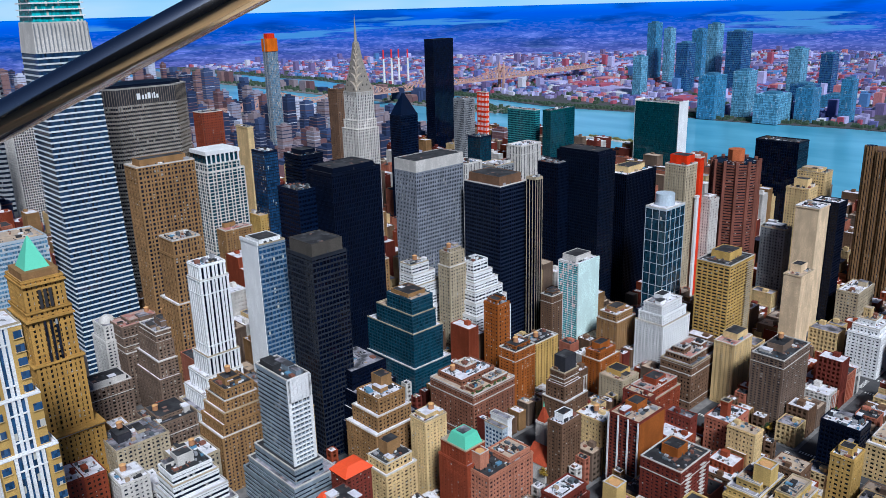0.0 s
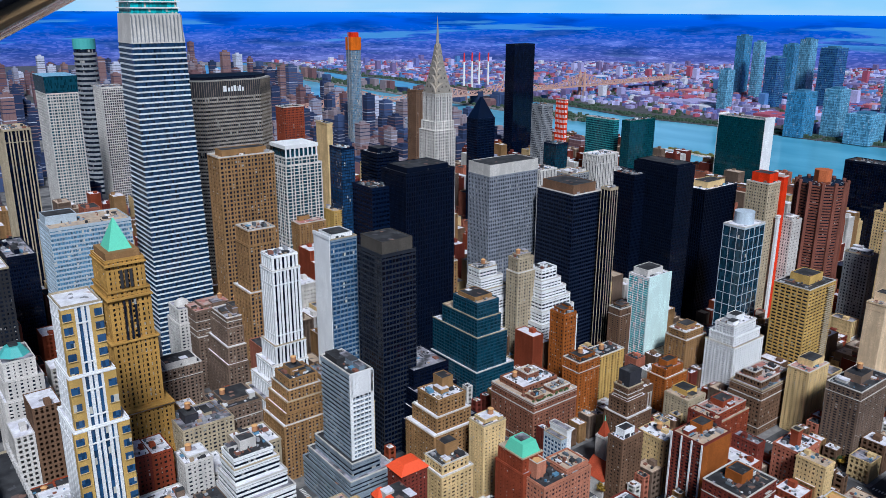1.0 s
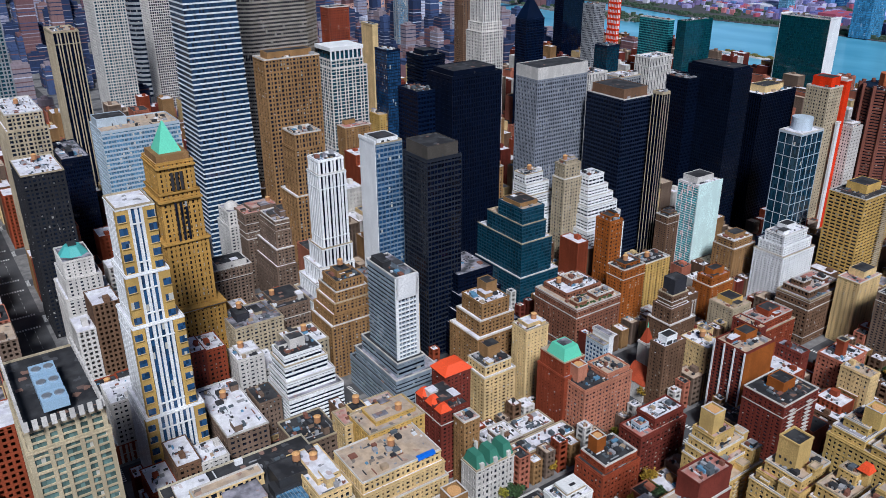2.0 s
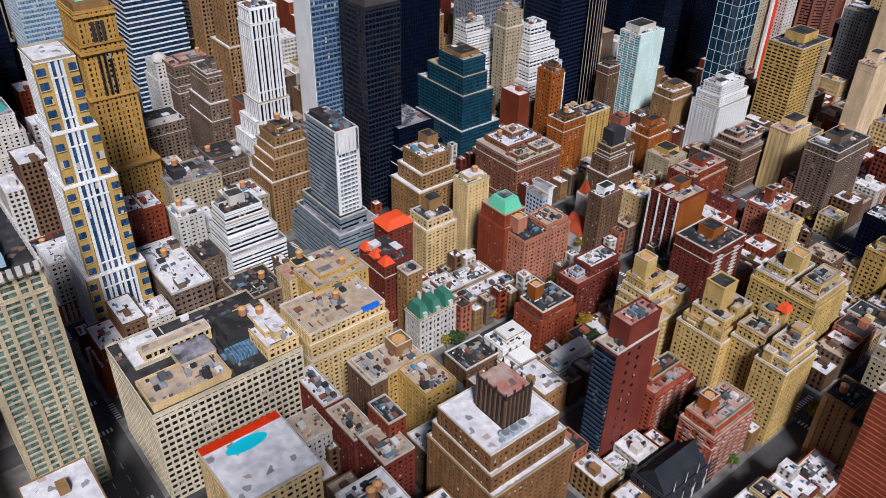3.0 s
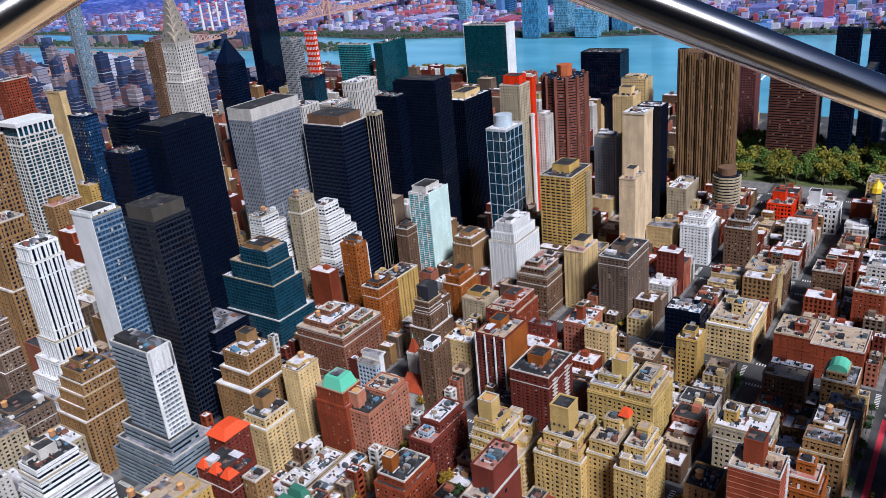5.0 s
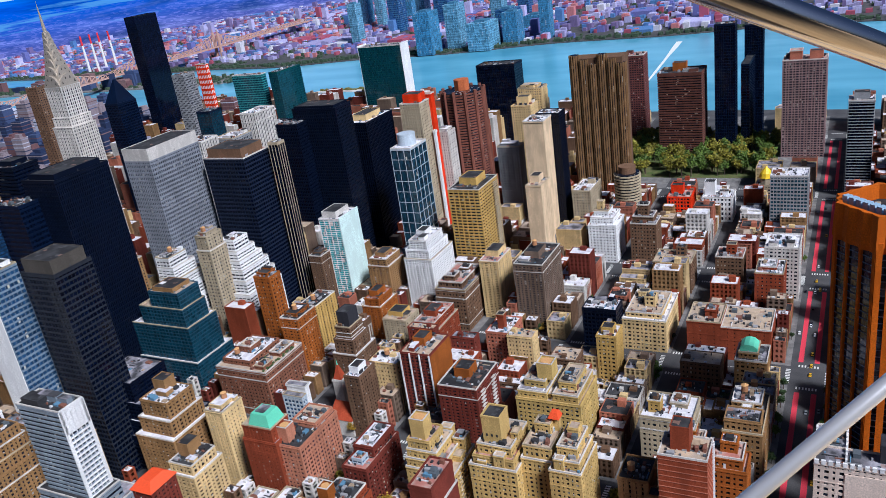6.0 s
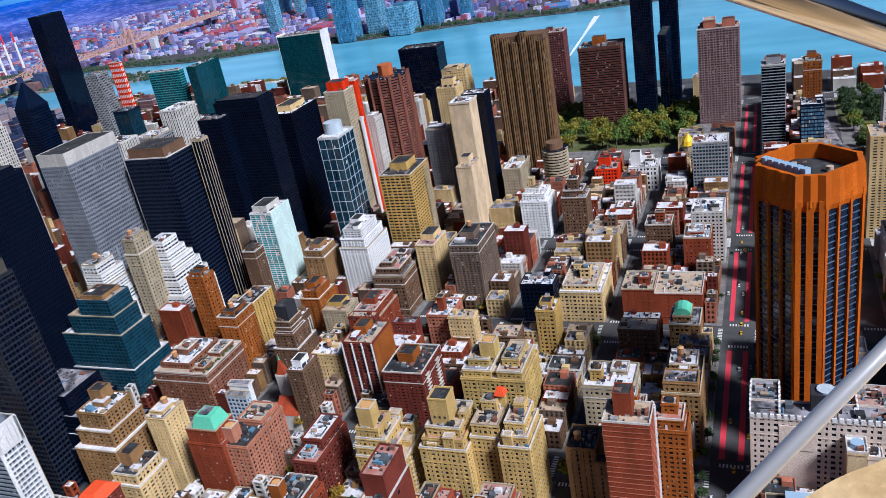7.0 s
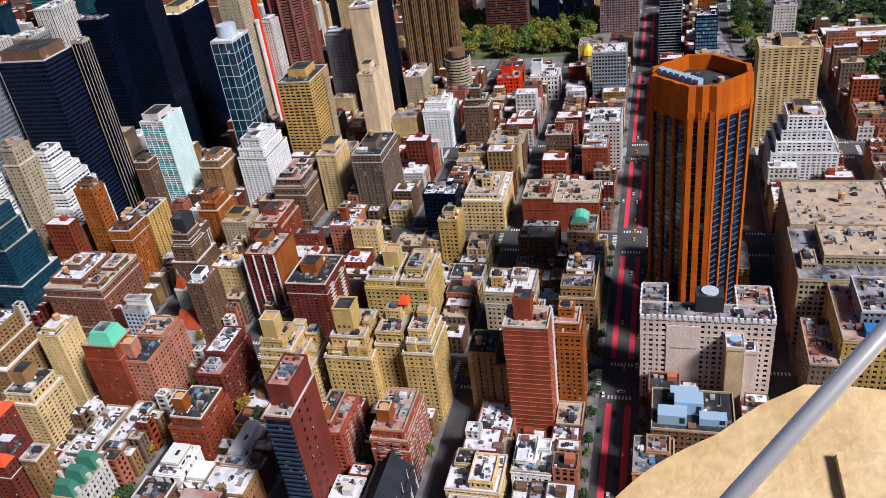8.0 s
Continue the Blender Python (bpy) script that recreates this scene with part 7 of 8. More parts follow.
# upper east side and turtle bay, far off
# wall palette shifted to blue, so distance haze sits in the base colours
UPPER = island_wall("hazed_masonry", [(0.0, (0.16, 0.08, 0.09)), (0.16, (0.27, 0.22, 0.25)), (0.32, (0.05, 0.08, 0.19)), (0.48, (0.30, 0.30, 0.40)), (0.58, (0.015, 0.03, 0.09)), (0.80, (0.24, 0.14, 0.14)), (0.92, (0.55, 0.57, 0.70))])
rows, caps, lines = [], [], []
for _ in range(1500):
    y = rnd.uniform(1010, 3600)
    x = rnd.uniform(-60, min(shore_west(y) - 50, 1500))
    w, d = rnd.uniform(14, 34), rnd.uniform(14, 34)
    if any(abs(x + w / 2 - a) < 14 + w / 2 for a in AVENUES) or not clear(x, y, x + w, y + d, 4):
        continue
    h = rnd.choice([18, 25, 35, 45, 60, 70, 90]) * rnd.uniform(0.8, 1.25)
    if y > 1600 and rnd.random() < 0.06:
        h = rnd.uniform(100, 160)
    rows.append((x, y, 0, x + w, y + d, h))
    lines += [(x - 0.2, y - 0.2, z, x + w + 0.2, y + d + 0.2, z + 1.6) for z in np.arange(4, h - 2, 7.2)]
    caps.append((x + w * 0.25, y + d * 0.25, h, x + w * 0.7, y + d * 0.7, h + rnd.uniform(3, 7)))
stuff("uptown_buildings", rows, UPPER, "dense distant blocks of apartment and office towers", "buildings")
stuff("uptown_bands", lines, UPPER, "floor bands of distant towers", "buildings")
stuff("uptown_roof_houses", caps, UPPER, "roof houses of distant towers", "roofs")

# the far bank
# house colours with the blue and lilac haze of distance mixed in
BOROUGH = island_wall("hazed_borough", [(0.0, (0.406, 0.087, 0.145)), (0.12, (0.16, 0.174, 0.464)), (0.30, (0.522, 0.507, 0.812)), (0.44, (0.189, 0.145, 0.319)), (0.60, (0.377, 0.348, 0.609)), (0.74, (0.66, 0.66, 0.76)), (0.82, (0.58, 0.217, 0.232)), (0.91, (0.102, 0.232, 0.522))])
rows, trees_far = [], []
for _ in range(15000):
    x, y = rnd.uniform(2060, 4700), rnd.uniform(-700, 4700)
    if math.hypot(x, y) > 4720 or x < shore_east(y) + 30:
        continue
    r_ = math.hypot(x, y)
    w, d, h = rnd.uniform(7, 24), rnd.uniform(7, 22), rnd.choice([7, 9, 11, 13, 16])
    if rnd.random() < 0.03:
        w, d, h = rnd.uniform(40, 110), rnd.uniform(30, 80), rnd.uniform(9, 16)
    if rnd.random() < 0.015:
        w, d, h = 22, 22, rnd.uniform(25, 55)
    rows.append((x, y, 0, x + w, y + d, h))
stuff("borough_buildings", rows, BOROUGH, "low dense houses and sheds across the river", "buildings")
FARGREEN = plain("far_foliage", (0.05, 0.085, 0.05), 0.9)
rows = []
for _ in range(5000):
    x, y = rnd.uniform(2010, 4600), rnd.uniform(-700, 4600)
    if x < shore_east(y) + 4 or math.hypot(x, y) > 4700:
        continue
    if rnd.random() < 0.3:
        x = shore_east(y) + rnd.uniform(5, 40)
    s = rnd.uniform(4, 11)
    rows.append((x, y, 0, x + s, y + s * rnd.uniform(0.6, 1.4), rnd.uniform(4, 9)))
stuff("borough_trees", rows, FARGREEN, "dark trees scattered among far houses and along the shore", "trees")

# blue glass and floor bands, lightened in colour for the haze over the river
BAYGLASS = [glazing("far_glass_blue", (0.06, 0.20, 0.36), 0.02, cell=(3, 3, 7), pale=(0.25, 0.35, 0.45), rough=0.25), glazing("far_glass_steel", (0.14, 0.32, 0.46), 0.02, cell=(3, 3, 7), pale=(0.4, 0.5, 0.6), rough=0.25), glazing("far_glass_dark", (0.02, 0.07, 0.20), 0.02, cell=(3, 3, 7), pale=(0.15, 0.2, 0.3), rough=0.25)]
HAZEBAND = masonry("hazed_band", (0.11, 0.24, 0.37))


def qt(x, y, w, h, k, d=None):
    ob = thing("waterfront_tower", x, y, 0, "blue glass residential tower across the river", "tower", "towers across the river")
    d = d or w * 0.8
    box_part("glazing", [(-w / 2, -d / 2, 0, w / 2, d / 2, h)], BAYGLASS[k], ob)
    box_part("banding", [(-w / 2 - 0.3, -d / 2 - 0.3, z, w / 2 + 0.3, d / 2 + 0.3, z + 1.4) for z in np.arange(3, h, 7)], HAZEBAND, ob, kind="stuff")
    box_part("roof_house", [(-w / 4, -d / 4, h, w / 4, d / 4, h + 5)], HAZEBAND, ob)


qt(2714, 1694, 45, 216, 0)
qt(2657, 1596, 35, 199, 1)
qt(2513, 1445, 53, 159, 2)
qt(2886, 1599, 56, 185, 0)
qt(2646, 1412, 46, 215, 1)
qt(2593, 1297, 69, 194, 2)
qt(1985, 1058, 60, 113, 0)
qt(2066, 1009, 52, 119, 1)
qt(2026, 906, 78, 63, 2)
qt(2066, 839, 53, 84, 0)
qt(2578, 1090, 51, 145, 1)
qt(2612, 1007, 47, 128, 2)
qt(2117, 761, 35, 105, 0)
qt(2006, 902, 77, 72, 1)
qt(2219, 912, 68, 76, 2)
qt(2342, 874, 70, 37, 0)
qt(2268, 1463, 38, 129, 1)

# bridge of steel trusses
BR = plain("bridge_steel", (0.55, 0.33, 0.27), 0.7)
br = thing("cantilever_bridge", 1900, 2040, 0, "pinkish steel cantilever bridge over the river", "bridge")
box_part("deck", [(-900, -12, 33, 900, 12, 37)], BR, br)
for sy in (-11, 11):
    top = []
    for i in range(90):
        x = -900 + i * 20
        dist = min(abs(x - c) for c in (-640, -330, -10, 340))
        top.append((x, 46 + 34 * max(0, 1 - dist / 150) ** 1.5))
    bm = bmesh.new()
    for (xa, za), (xb, zb) in zip(top, top[1:]):
        for (p0, p1) in (((xa, za), (xb, zb)), ((xa, 37), (xa, za)), ((xa, 37), (xb, zb))):
            dx, dz = p1[0] - p0[0], p1[1] - p0[1]
            ln = math.hypot(dx, dz)
            nx, nz = -dz / ln * 0.9, dx / ln * 0.9
            vs = [bm.verts.new((px + ox, sy + oy, pz + oz)) for oy in (-0.7, 0.7) for px, pz, ox, oz in ((p0[0], p0[1], nx, nz), (p1[0], p1[1], nx, nz), (p1[0], p1[1], -nx, -nz), (p0[0], p0[1], -nx, -nz))]
            bm.faces.new(vs[:4])
            bm.faces.new(vs[4:][::-1])
            for j in range(4):
                bm.faces.new((vs[j], vs[4 + j], vs[4 + (j + 1) % 4], vs[(j + 1) % 4]))
    part("truss", bm, BR, br)
for c in (-640, -330, -10, 340):
    t_ = box_part("pier_tower", [(c - 5, -14, -7, c + 5, -8, 82), (c - 5, 8, -7, c + 5, 14, 82), (c - 4, -8, 60, c + 4, 8, 66)], BR, br)
    bm = bmesh.new()
    for sy in (-11, 11):
        prism(bm, ngon(c, sy, 3, 6), 82, 96, 0.1)
    part("finial", bm, BR, t_)
STACKW, STACKR = plain("stack_white", (0.8, 0.78, 0.78), 0.7), plain("stack_red", (0.75, 0.03, 0.05), 0.7)
for x, y in ((2055, 2500), (2100, 2505), (2125, 2490), (2150, 2464)):
    st = thing("smokestack", x, y, 0, "tall red and white banded smokestack", "chimney", "power station stacks")
    for k in range(4):
        bm = bmesh.new()
        prism(bm, ngon(0, 0, 5 - k * 0.5, 10), k * 34, k * 34 + 34, (4.5 - k * 0.5) / (5 - k * 0.5))
        part("band", bm, (STACKW, STACKW, STACKW, STACKR)[k], st)
isl = thing("river_islet", 1550, 1065, -2.2, "narrow rocky islet with scrub and a pale shore", "island")
bm = bmesh.new()
prism(bm, [(10 * math.cos(a * math.pi / 10) * (1 + 0.2 * math.sin(3 * a)), 92 * math.sin(a * math.pi / 10)) for a in range(20)], -1, 2.5, 0.85)
part("rock", bm, PALE, isl)
box_part("scrub", [(rnd.uniform(-6, 3), yy, 2, rnd.uniform(4, 8), yy + rnd.uniform(3, 9), rnd.uniform(4, 8)) for yy in range(-60, 62, 6)], plain("scrub", (0.16, 0.15, 0.04), 0.9), isl, kind="stuff")
li = thing("river_island", 1770, 1960, -2.2, "long low wooded island in the river", "island")
bm = bmesh.new()
prism(bm, [(-60, -300), (-20, -420), (30, -440), (70, -300), (80, 2600), (-70, 2600)], -1, 3.5, 0.99)
part("land", bm, PAVING, li)
box_part("woodland", [(a, b, 3, a + rnd.uniform(5, 12), b + rnd.uniform(5, 12), rnd.uniform(7, 14)) for a, b in ((rnd.uniform(-55, 50), rnd.uniform(-400, 1500)) for _ in range(500))], FARGREEN, li, kind="stuff")
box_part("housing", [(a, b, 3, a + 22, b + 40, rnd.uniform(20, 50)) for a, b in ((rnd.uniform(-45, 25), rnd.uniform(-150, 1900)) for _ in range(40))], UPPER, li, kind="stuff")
FOAM = plain("foam", (0.85, 0.88, 0.9), 0.6)
bt = thing("ferry", 1490, 352, -2.2, "small white ferry with a foaming wake", "boat")
bm = bmesh.new()
prism(bm, [(-12, -3.5), (8, -3.5), (14, 0), (8, 3.5), (-12, 3.5)], -0.5, 2.5, 1.05)
part("hull", bm, NAVY, bt)
box_part("cabin", [(-9, -2.8, 2.5, 6, 2.8, 5.5), (-4, -2, 5.5, 4, 2, 7.5)], WHITEPAINT, bt)
bt.rotation_euler = (0, 0, math.pi + 0.05)
bm = bmesh.new()
wv = []
for i in range(24):
    f = i / 23
    wv.append((-14 - 420 * f, 1.2 + 5 * f + 0.8 * math.sin(9 * f), 0.06 + 0.0))
for i in range(23):
    (xa, ya_, _), (xb_, yb_, _) = wv[i], wv[i + 1]
    vs = [bm.verts.new(v) for v in ((xa, -ya_, 0.08), (xa, ya_, 0.08), (xb_, yb_, 0.08), (xb_, -yb_, 0.08))]
    bm.faces.new(vs)
wk = part("wake", bm, FOAM, bt, "white foaming wake")

# distance beyond the far houses: glowing wall, blue haze painted in by height
m, t, p = graph("painted_haze_distance")
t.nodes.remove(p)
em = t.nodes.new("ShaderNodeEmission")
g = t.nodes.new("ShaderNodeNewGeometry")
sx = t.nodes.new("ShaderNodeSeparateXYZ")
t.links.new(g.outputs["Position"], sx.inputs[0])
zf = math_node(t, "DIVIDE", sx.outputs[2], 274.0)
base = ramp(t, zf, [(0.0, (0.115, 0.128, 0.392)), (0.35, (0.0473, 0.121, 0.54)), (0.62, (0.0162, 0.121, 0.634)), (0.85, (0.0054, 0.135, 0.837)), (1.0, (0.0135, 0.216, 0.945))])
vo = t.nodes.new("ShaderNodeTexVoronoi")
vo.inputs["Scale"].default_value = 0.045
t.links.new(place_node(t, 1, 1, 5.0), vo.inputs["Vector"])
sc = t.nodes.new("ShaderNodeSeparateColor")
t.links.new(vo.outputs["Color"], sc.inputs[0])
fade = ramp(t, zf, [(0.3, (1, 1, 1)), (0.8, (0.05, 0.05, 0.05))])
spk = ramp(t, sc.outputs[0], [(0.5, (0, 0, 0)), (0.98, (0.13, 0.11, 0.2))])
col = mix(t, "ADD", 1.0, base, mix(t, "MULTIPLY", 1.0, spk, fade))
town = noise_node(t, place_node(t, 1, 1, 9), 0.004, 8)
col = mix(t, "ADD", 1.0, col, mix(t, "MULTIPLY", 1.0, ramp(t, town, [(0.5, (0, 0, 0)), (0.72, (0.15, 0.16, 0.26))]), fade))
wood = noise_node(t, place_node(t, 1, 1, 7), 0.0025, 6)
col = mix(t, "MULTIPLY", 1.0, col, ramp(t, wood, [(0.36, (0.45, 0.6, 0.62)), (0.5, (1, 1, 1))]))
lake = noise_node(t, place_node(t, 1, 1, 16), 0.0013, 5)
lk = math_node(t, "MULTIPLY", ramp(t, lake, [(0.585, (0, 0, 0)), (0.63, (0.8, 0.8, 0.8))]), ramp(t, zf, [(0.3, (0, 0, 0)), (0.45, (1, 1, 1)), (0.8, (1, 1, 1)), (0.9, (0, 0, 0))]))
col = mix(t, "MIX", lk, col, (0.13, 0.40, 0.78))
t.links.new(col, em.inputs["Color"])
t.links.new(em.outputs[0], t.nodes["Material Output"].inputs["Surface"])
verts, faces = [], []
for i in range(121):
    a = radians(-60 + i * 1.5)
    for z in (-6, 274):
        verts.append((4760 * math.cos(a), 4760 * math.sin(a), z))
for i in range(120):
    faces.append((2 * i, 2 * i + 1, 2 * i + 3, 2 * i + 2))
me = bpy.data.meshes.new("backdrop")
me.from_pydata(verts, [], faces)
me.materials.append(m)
tagged(new("backdrop", me), "glowing backdrop painted with blue hazy land and water", "backdrop", kind="structure")

m, t, p = graph("pale_sky")
t.nodes.remove(p)
em = t.nodes.new("ShaderNodeEmission")
g = t.nodes.new("ShaderNodeNewGeometry")
sx = t.nodes.new("ShaderNodeSeparateXYZ")
t.links.new(g.outputs["Position"], sx.inputs[0])
cl = noise_node(t, place_node(t, 1, 1, 4), 0.0009, 4)
hz_ = ramp(t, math_node(t, "DIVIDE", sx.outputs[2], 1400.0), [(0.19, (0.50, 0.84, 1.0)), (0.3, (0.40, 0.75, 1.0)), (1.0, (0.34, 0.58, 0.9))])
t.links.new(mix(t, "MIX", ramp(t, cl, [(0.45, (0, 0, 0)), (0.65, (0.7, 0.7, 0.7))]), hz_, (0.74, 0.92, 1.0)), em.inputs["Color"])
t.links.new(em.outputs[0], t.nodes["Material Output"].inputs["Surface"])
verts, faces = [], []
for i in range(121):
    a = radians(-60 + i * 1.5)
    for z in (250, 620):
        verts.append((4775 * math.cos(a), 4775 * math.sin(a), z))
for i in range(120):
    faces.append((2 * i, 2 * i + 1, 2 * i + 3, 2 * i + 2))
me = bpy.data.meshes.new("backdrop_sky")
me.from_pydata(verts, [], faces)
me.materials.append(m)
tagged(new("backdrop_sky", me), "pale blue hazy sky above the horizon", "sky", kind="structure")

# church with a red spire, tarpaulin
sp = tower("church", 396, 321, 8, 8, 29, style(PALE, G_DARK, 4, 9, 2.6, 6), "pale stone church with a red brick spire and nave", "church", "grey", plain_top=True, split=False)
bm = bmesh.new()
prism(bm, [(-3.6, -3.6), (3.6, -3.6), (3.6, 3.6), (-3.6, 3.6)], 29, 41, 0.1)
part("spire", bm, masonry("spire_tile", (0.42, 0.10, 0.06)), sp, "red tiled pyramid spire")
bm = bmesh.new()
prism(bm, ngon(0, 0, 0.6, 6), 40.5, 45, 0.1)
part("finial", bm, COPPER, sp, "green copper finial")
box_part("nave", [(-26, -23, 0, -6, -5, 13)], PALE, sp)
bm = bmesh.new()
vs = [bm.verts.new(v) for v in ((-26.4, -23.4, 13), (-5.6, -23.4, 13), (-5.6, -4.6, 13), (-26.4, -4.6, 13), (-16, -23.4, 22), (-16, -4.6, 22))]
for f in ((0, 1, 4), (1, 2, 5, 4), (2, 3, 5), (3, 0, 4, 5), (3, 2, 1, 0)):
    bm.faces.new([vs[i] for i in f])
part("nave_roof", bm, masonry("spire_tile", (0.42, 0.10, 0.06)), sp, "steep red tiled nave roof")
tp = thing("tarpaulin", 186.3, 287.2, 49.5, "blue tarpaulin tied over a roof parapet", "tarpaulin")
bm = bmesh.new()
bmesh.ops.create_grid(bm, x_segments=16, y_segments=6, size=1, matrix=Matrix.Translation((0, 0.4, 1.25)) @ Matrix.Diagonal((5.5, 1.4, 1, 1)))
for v in bm.verts:
    v.co.z += 0.15 * noise.noise(v.co * 1.7) - (1.6 if v.co.y < -0.8 else 0)
bmesh.ops.solidify(bm, geom=bm.faces[:], thickness=0.05)
part("cloth", bm, BLUETARP, tp)

# ---- water tanks ----
def water_tank():
    ob = thing("water_tank", 0, 0, 0, "round cedar water tank on a steel stand", "water tank", "rooftop water tanks")
    for a, b in ((-1.3, -1.3), (1.3, -1.3), (1.3, 1.3), (-1.3, 1.3)):
        box_part("leg", [(a - 0.12, b - 0.12, 0, a + 0.12, b + 0.12, 2.6)], DARKSTEEL, ob)
    bm = bmesh.new()
    prism(bm, ngon(0, 0, 2.0, 14), 2.6, 6.4, 0.95)
    part("barrel", bm, CEDAR, ob)
    bm = bmesh.new()
    prism(bm, ngon(0, 0, 2.15, 14), 6.4, 7.5, 0.06)
    part("lid", bm, CEDARTOP, ob)
    return ob


first = None
for x, y, z in TANKS[:95]:
    if first is None:
        first = water_tank()
        first.location = (x, y, z + 0.05)
    else:
        copy_thing(first, pose(x, y, z + 0.05, 0, 0, rnd.uniform(0, 90)))

# ---- trees ----
LEAVES = []
for nm, c in (("foliage_green", (0.10, 0.165, 0.022)), ("foliage_olive", (0.22, 0.20, 0.018)), ("foliage_dark", (0.035, 0.07, 0.02)), ("foliage_gold", (0.32, 0.20, 0.015))):
    m, t, p = graph(nm)
    g = t.nodes.new("ShaderNodeNewGeometry")
    t.links.new(ramp(t, g.outputs["Random Per Island"], [(0.0, tuple(v * 0.5 for v in c)), (1.0, tuple(v * 1.5 for v in c))]), p.inputs["Base Color"])
    p.inputs["Roughness"].default_value = 0.7
    LEAVES.append(m)
BARK = plain("bark", (0.09, 0.065, 0.045), 0.9)


def tree(k, label):
    r = random.Random(k)
    ob = thing("tree", 0, 0, 0, label, "tree", "trees of the streets and yards")
    bm = bmesh.new()
    prism(bm, ngon(0, 0, 0.35, 7), 0, 4.5, 0.6)
    for i in range(5):
        a = i * 1.26 + r.random()
        lo, hi = Vector((0, 0, 3.2 + 0.3 * i)), Vector((2.6 * math.cos(a), 2.6 * math.sin(a), 6.5 + r.random()))
        side = Vector((-math.sin(a), math.cos(a), 0)) * 0.12
        up = Vector((0, 0, 0.14))
        vs = [bm.verts.new(v) for v in (lo - side, lo + side, lo + up, hi - side * 0.3, hi + side * 0.3, hi + up * 0.3)]
        for f in ((0, 1, 4, 3), (1, 2, 5, 4), (2, 0, 3, 5)):
            bm.faces.new([vs[j] for j in f])
    part("trunk", bm, BARK, ob)
    verts, faces = [], []
    for _ in range(26):
        d = Vector((r.gauss(0, 1), r.gauss(0, 1), r.gauss(0, 0.8))).normalized() * r.uniform(0.9, 3.3)
        c = Vector((d.x, d.y, 7.2 + d.z * 0.85))
        for _ in range(22):
            q = c + Vector((r.gauss(0, 0.6), r.gauss(0, 0.6), r.gauss(0, 0.5)))
            u = Vector((r.gauss(0, 1), r.gauss(0, 1), r.gauss(0, 0.5))).normalized() * r.uniform(0.25, 0.5)
            v = u.cross(Vector((r.gauss(0, 1), r.gauss(0, 1), r.gauss(0, 1)))).normalized() * r.uniform(0.25, 0.45)
            b = len(verts)
            verts += [tuple(q - u - v), tuple(q + u - v), tuple(q + u + v), tuple(q - u + v)]
            faces.append((b, b + 1, b + 2, b + 3))
    me = bpy.data.meshes.new("crown")
    me.from_pydata(verts, [], faces)
    me.materials.append(LEAVES[k])
    mesh_part("crown", me, ob)
    return ob


kinds = [tree(0, "broad green street tree"), tree(1, "olive green tree turning with autumn"), tree(2, "dark green yard tree"), tree(3, "golden yellow autumn tree")]
spots = []
for _ in range(170):
    spots.append((rnd.uniform(942, 1098), rnd.uniform(86, 268), rnd.choice([0, 1, 1, 0, 0, 1, 1]), rnd.uniform(1.8, 2.6)))
for _ in range(80):
    x0, y0, x1, y1 = rnd.choice(YARDS)
    if x0 > 700 or not 20 < y0 < 380 or x1 - x0 < 10:
        continue
    x, y = rnd.uniform(x0, x1), rnd.uniform(y0 - 2, max(y0, y1) + 2)
    if clear(x - 3, y - 3, x + 3, y + 3, 0):
        spots.append((x, y, rnd.choice([0, 2, 2, 2, 3]), rnd.uniform(0.7, 1.15)))
for x, y in ((234, 279), (239, 274), (272, 281), (305, 234), (311, 239), (454, 155), (450, 148), (498, 160), (494, 120), (500, 126), (298, 76), (376, 303), (440, 273), (447, 279), (470, 330), (305, 226), (309, 182), (306, 150), (352, 110), (372, 44), (374, 62), (256, 250), (262, 207)):
    spots.append((x, y, rnd.choice([0, 2, 1, 3]), rnd.uniform(1.1, 1.6)))
for x, y in [g_ for g_ in GREEN if 215 < g_[0] < 660 and 40 < g_[1] < 420][:150]:
    spots.append((x, y, rnd.choice([0, 2, 2, 3, 1]), rnd.uniform(0.85, 1.25)))
for k in range(15):
    for s_ in (-1, 1):
        spots.append((232 + k * 19 + rnd.uniform(-4, 4), 21.5 + s_ * 13.6, rnd.choice([0, 2, 2]), rnd.uniform(0.7, 1.0)))
for _ in range(120):
    spots.append((rnd.uniform(988, 1096), rnd.uniform(-320, -80), rnd.choice([0, 2, 2, 2]), rnd.uniform(1.5, 2.2)))
for _ in range(32):
    spots.append((rnd.uniform(790, 868), rnd.uniform(-222, -191), rnd.choice([0, 0, 2, 2]), rnd.uniform(1.2, 1.9)))
for _ in range(30):
    spots.append((rnd.uniform(892, 983), rnd.uniform(-146, -82), rnd.choice([0, 0, 2, 1]), rnd.uniform(1.0, 1.7)))
for n in range(33, 40):
    for i in range(5):
        for _ in range(2):
            x = rnd.uniform(AVENUES[i] + 22, AVENUES[i + 1] - 22)
            spots.append((x, street_y(n) + rnd.choice([-1, 1]) * (9.8 if n != 34 else 13.6), rnd.choice([0, 2, 0]), rnd.uniform(0.55, 0.85)))
used = [False] * 4
wood = ([], [], [])
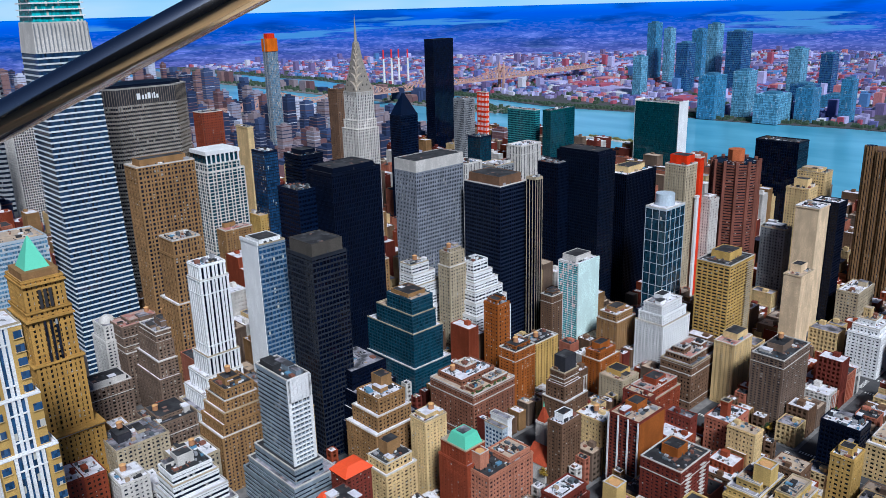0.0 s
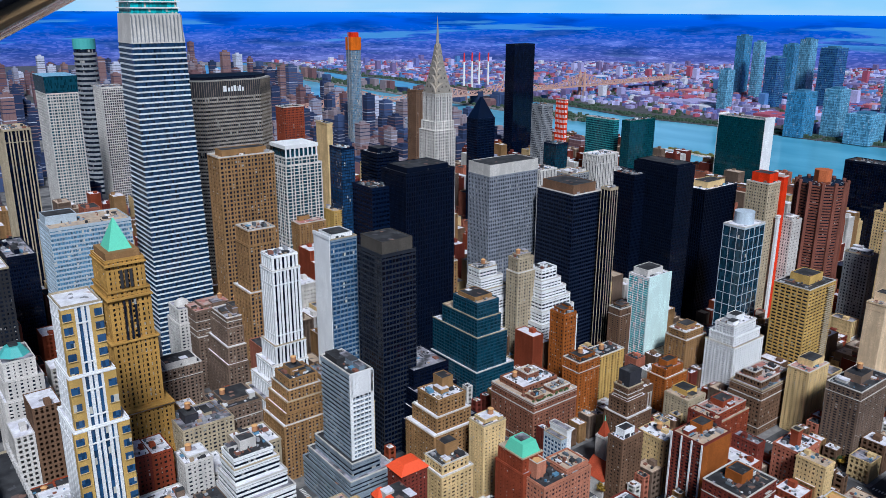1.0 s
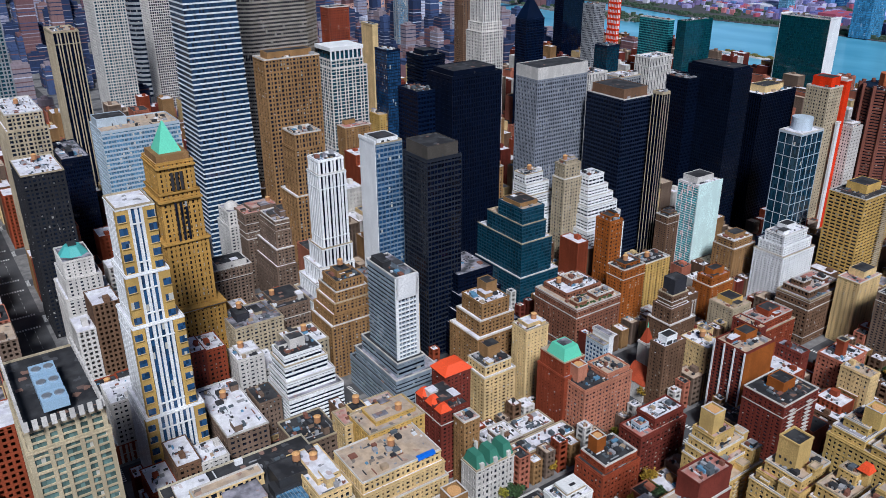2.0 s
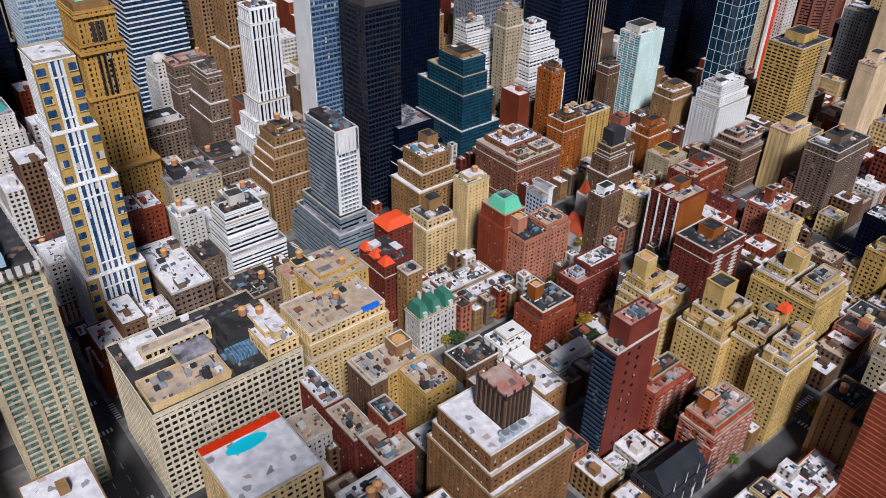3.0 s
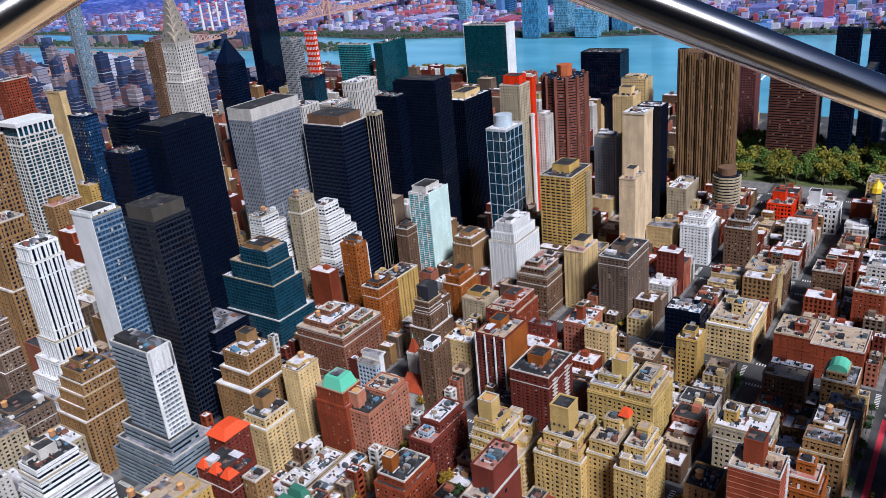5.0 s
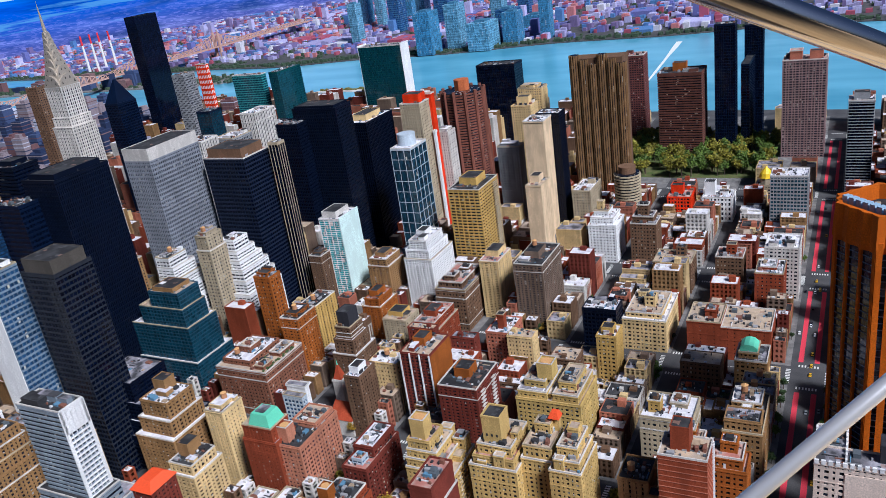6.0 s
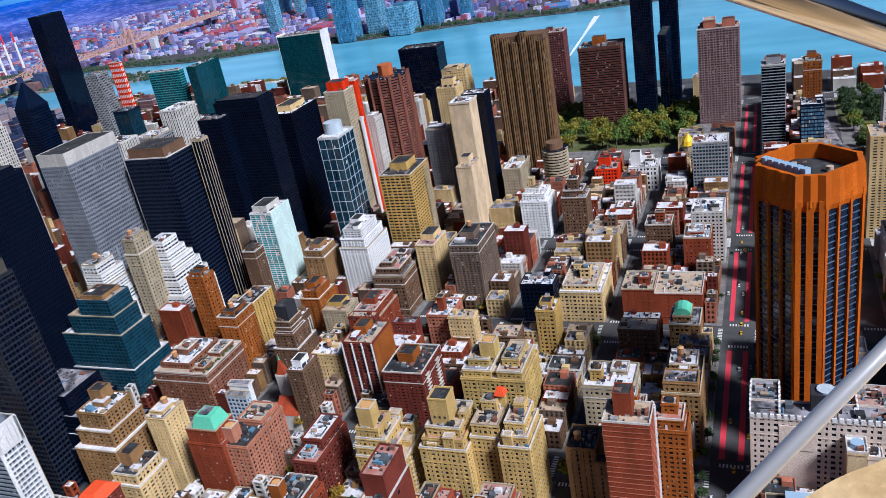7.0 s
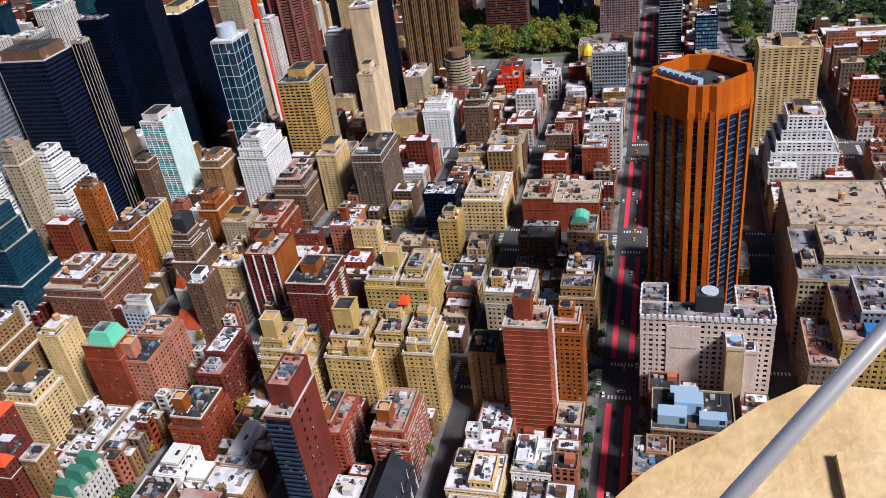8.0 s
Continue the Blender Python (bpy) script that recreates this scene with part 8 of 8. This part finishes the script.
for x, y, k, s in spots:
    if x > 780:  # far groves are one joined sheet of crowns
        turn = pose(x, y, 0.1, 0, 0, rnd.uniform(0, 360)) @ Matrix.Diagonal((s, s, s * rnd.uniform(0.85, 1.15), 1))
        for ob in kinds[k].children:
            b = len(wood[0])
            wood[0].extend(tuple(turn @ v.co) for v in ob.data.vertices)
            wood[1].extend(tuple(b + i for i in f.vertices) for f in ob.data.polygons)
            wood[2].extend([4 if ob.name.startswith("trunk") else k] * len(ob.data.polygons))
        continue
    mtx = pose(x, y, 0.1, 0, 0, rnd.uniform(0, 360)) @ Matrix.Scale(s, 4)
    if not used[k]:
        used[k] = True
        kinds[k].matrix_basis = pose(x, y, 0.1)
    else:
        ob = copy_thing(kinds[k], mtx)
        ob.scale = (s, s, s * rnd.uniform(0.85, 1.15))
me = bpy.data.meshes.new("far_woods")
me.from_pydata(wood[0], [], wood[1])
for m in [LEAVES[k] for k in range(4)] + [BARK]:
    me.materials.append(m)
me.polygons.foreach_set("material_index", wood[2])
tagged(new("far_woods", me), "green and olive park trees on far lawns", "trees", kind="stuff")

# ---- cars ----
def car(label, paint):
    ob = thing("car", 0, 0, 0, label, "car", "cars on the streets")
    bm = bmesh.new()
    bmesh.ops.create_cube(bm, size=1, matrix=Matrix.Translation((0, 0, 0.62)) @ Matrix.Diagonal((4.5, 1.8, 0.62, 1)))
    bmesh.ops.bevel(bm, geom=bm.edges[:], offset=0.14, segments=2, affect="EDGES")
    part("body", bm, paint, ob)
    bm = bmesh.new()
    prism(bm, [(-1.5, -0.8), (1.0, -0.8), (1.0, 0.8), (-1.5, 0.8)], 0.9, 1.48, 0.78)
    part("cabin", bm, G_BLACK, ob)
    bm = bmesh.new()
    prism(bm, [(-1.1, -0.6), (0.6, -0.6), (0.6, 0.6), (-1.1, 0.6)], 1.48, 1.53, 0.95)
    part("car_roof", bm, paint, ob)
    for a in (-1.4, 1.4):
        for b in (-0.86, 0.86):
            bm = bmesh.new()
            bmesh.ops.create_cone(bm, cap_ends=True, segments=10, radius1=0.33, radius2=0.33, depth=0.2, matrix=pose(a, b, 0.33, 90))
            part("wheel", bm, DARKSTEEL, ob)
    return ob


cars = [car("white car on dark asphalt", plain("car_white", (0.8, 0.8, 0.82), 0.3)), car("black car on dark asphalt", plain("car_black", (0.02, 0.02, 0.025), 0.3)), car("yellow taxi cab on the street", plain("car_yellow", (0.85, 0.5, 0.02), 0.35)), car("grey car on dark asphalt", plain("car_grey", (0.3, 0.32, 0.35), 0.3))]
for c_ in cars:
    c_.location = (230 + 7 * cars.index(c_), 19.8, 0.02)
for _ in range(52):
    c_ = rnd.choice(cars)
    if rnd.random() < 0.6:
        copy_thing(c_, pose(rnd.uniform(240, 880), 21.5 + rnd.choice([-9.0, -1.7, 1.7, 9.0]), 0.02, 0, 0, rnd.choice([0, 180])))
    else:
        copy_thing(c_, pose(rnd.choice(AVENUES[1:4]) + rnd.choice([-10, -5.5, -1.8, 1.8, 5.5]), rnd.uniform(-60, 300), 0.02, 0, 0, 90))
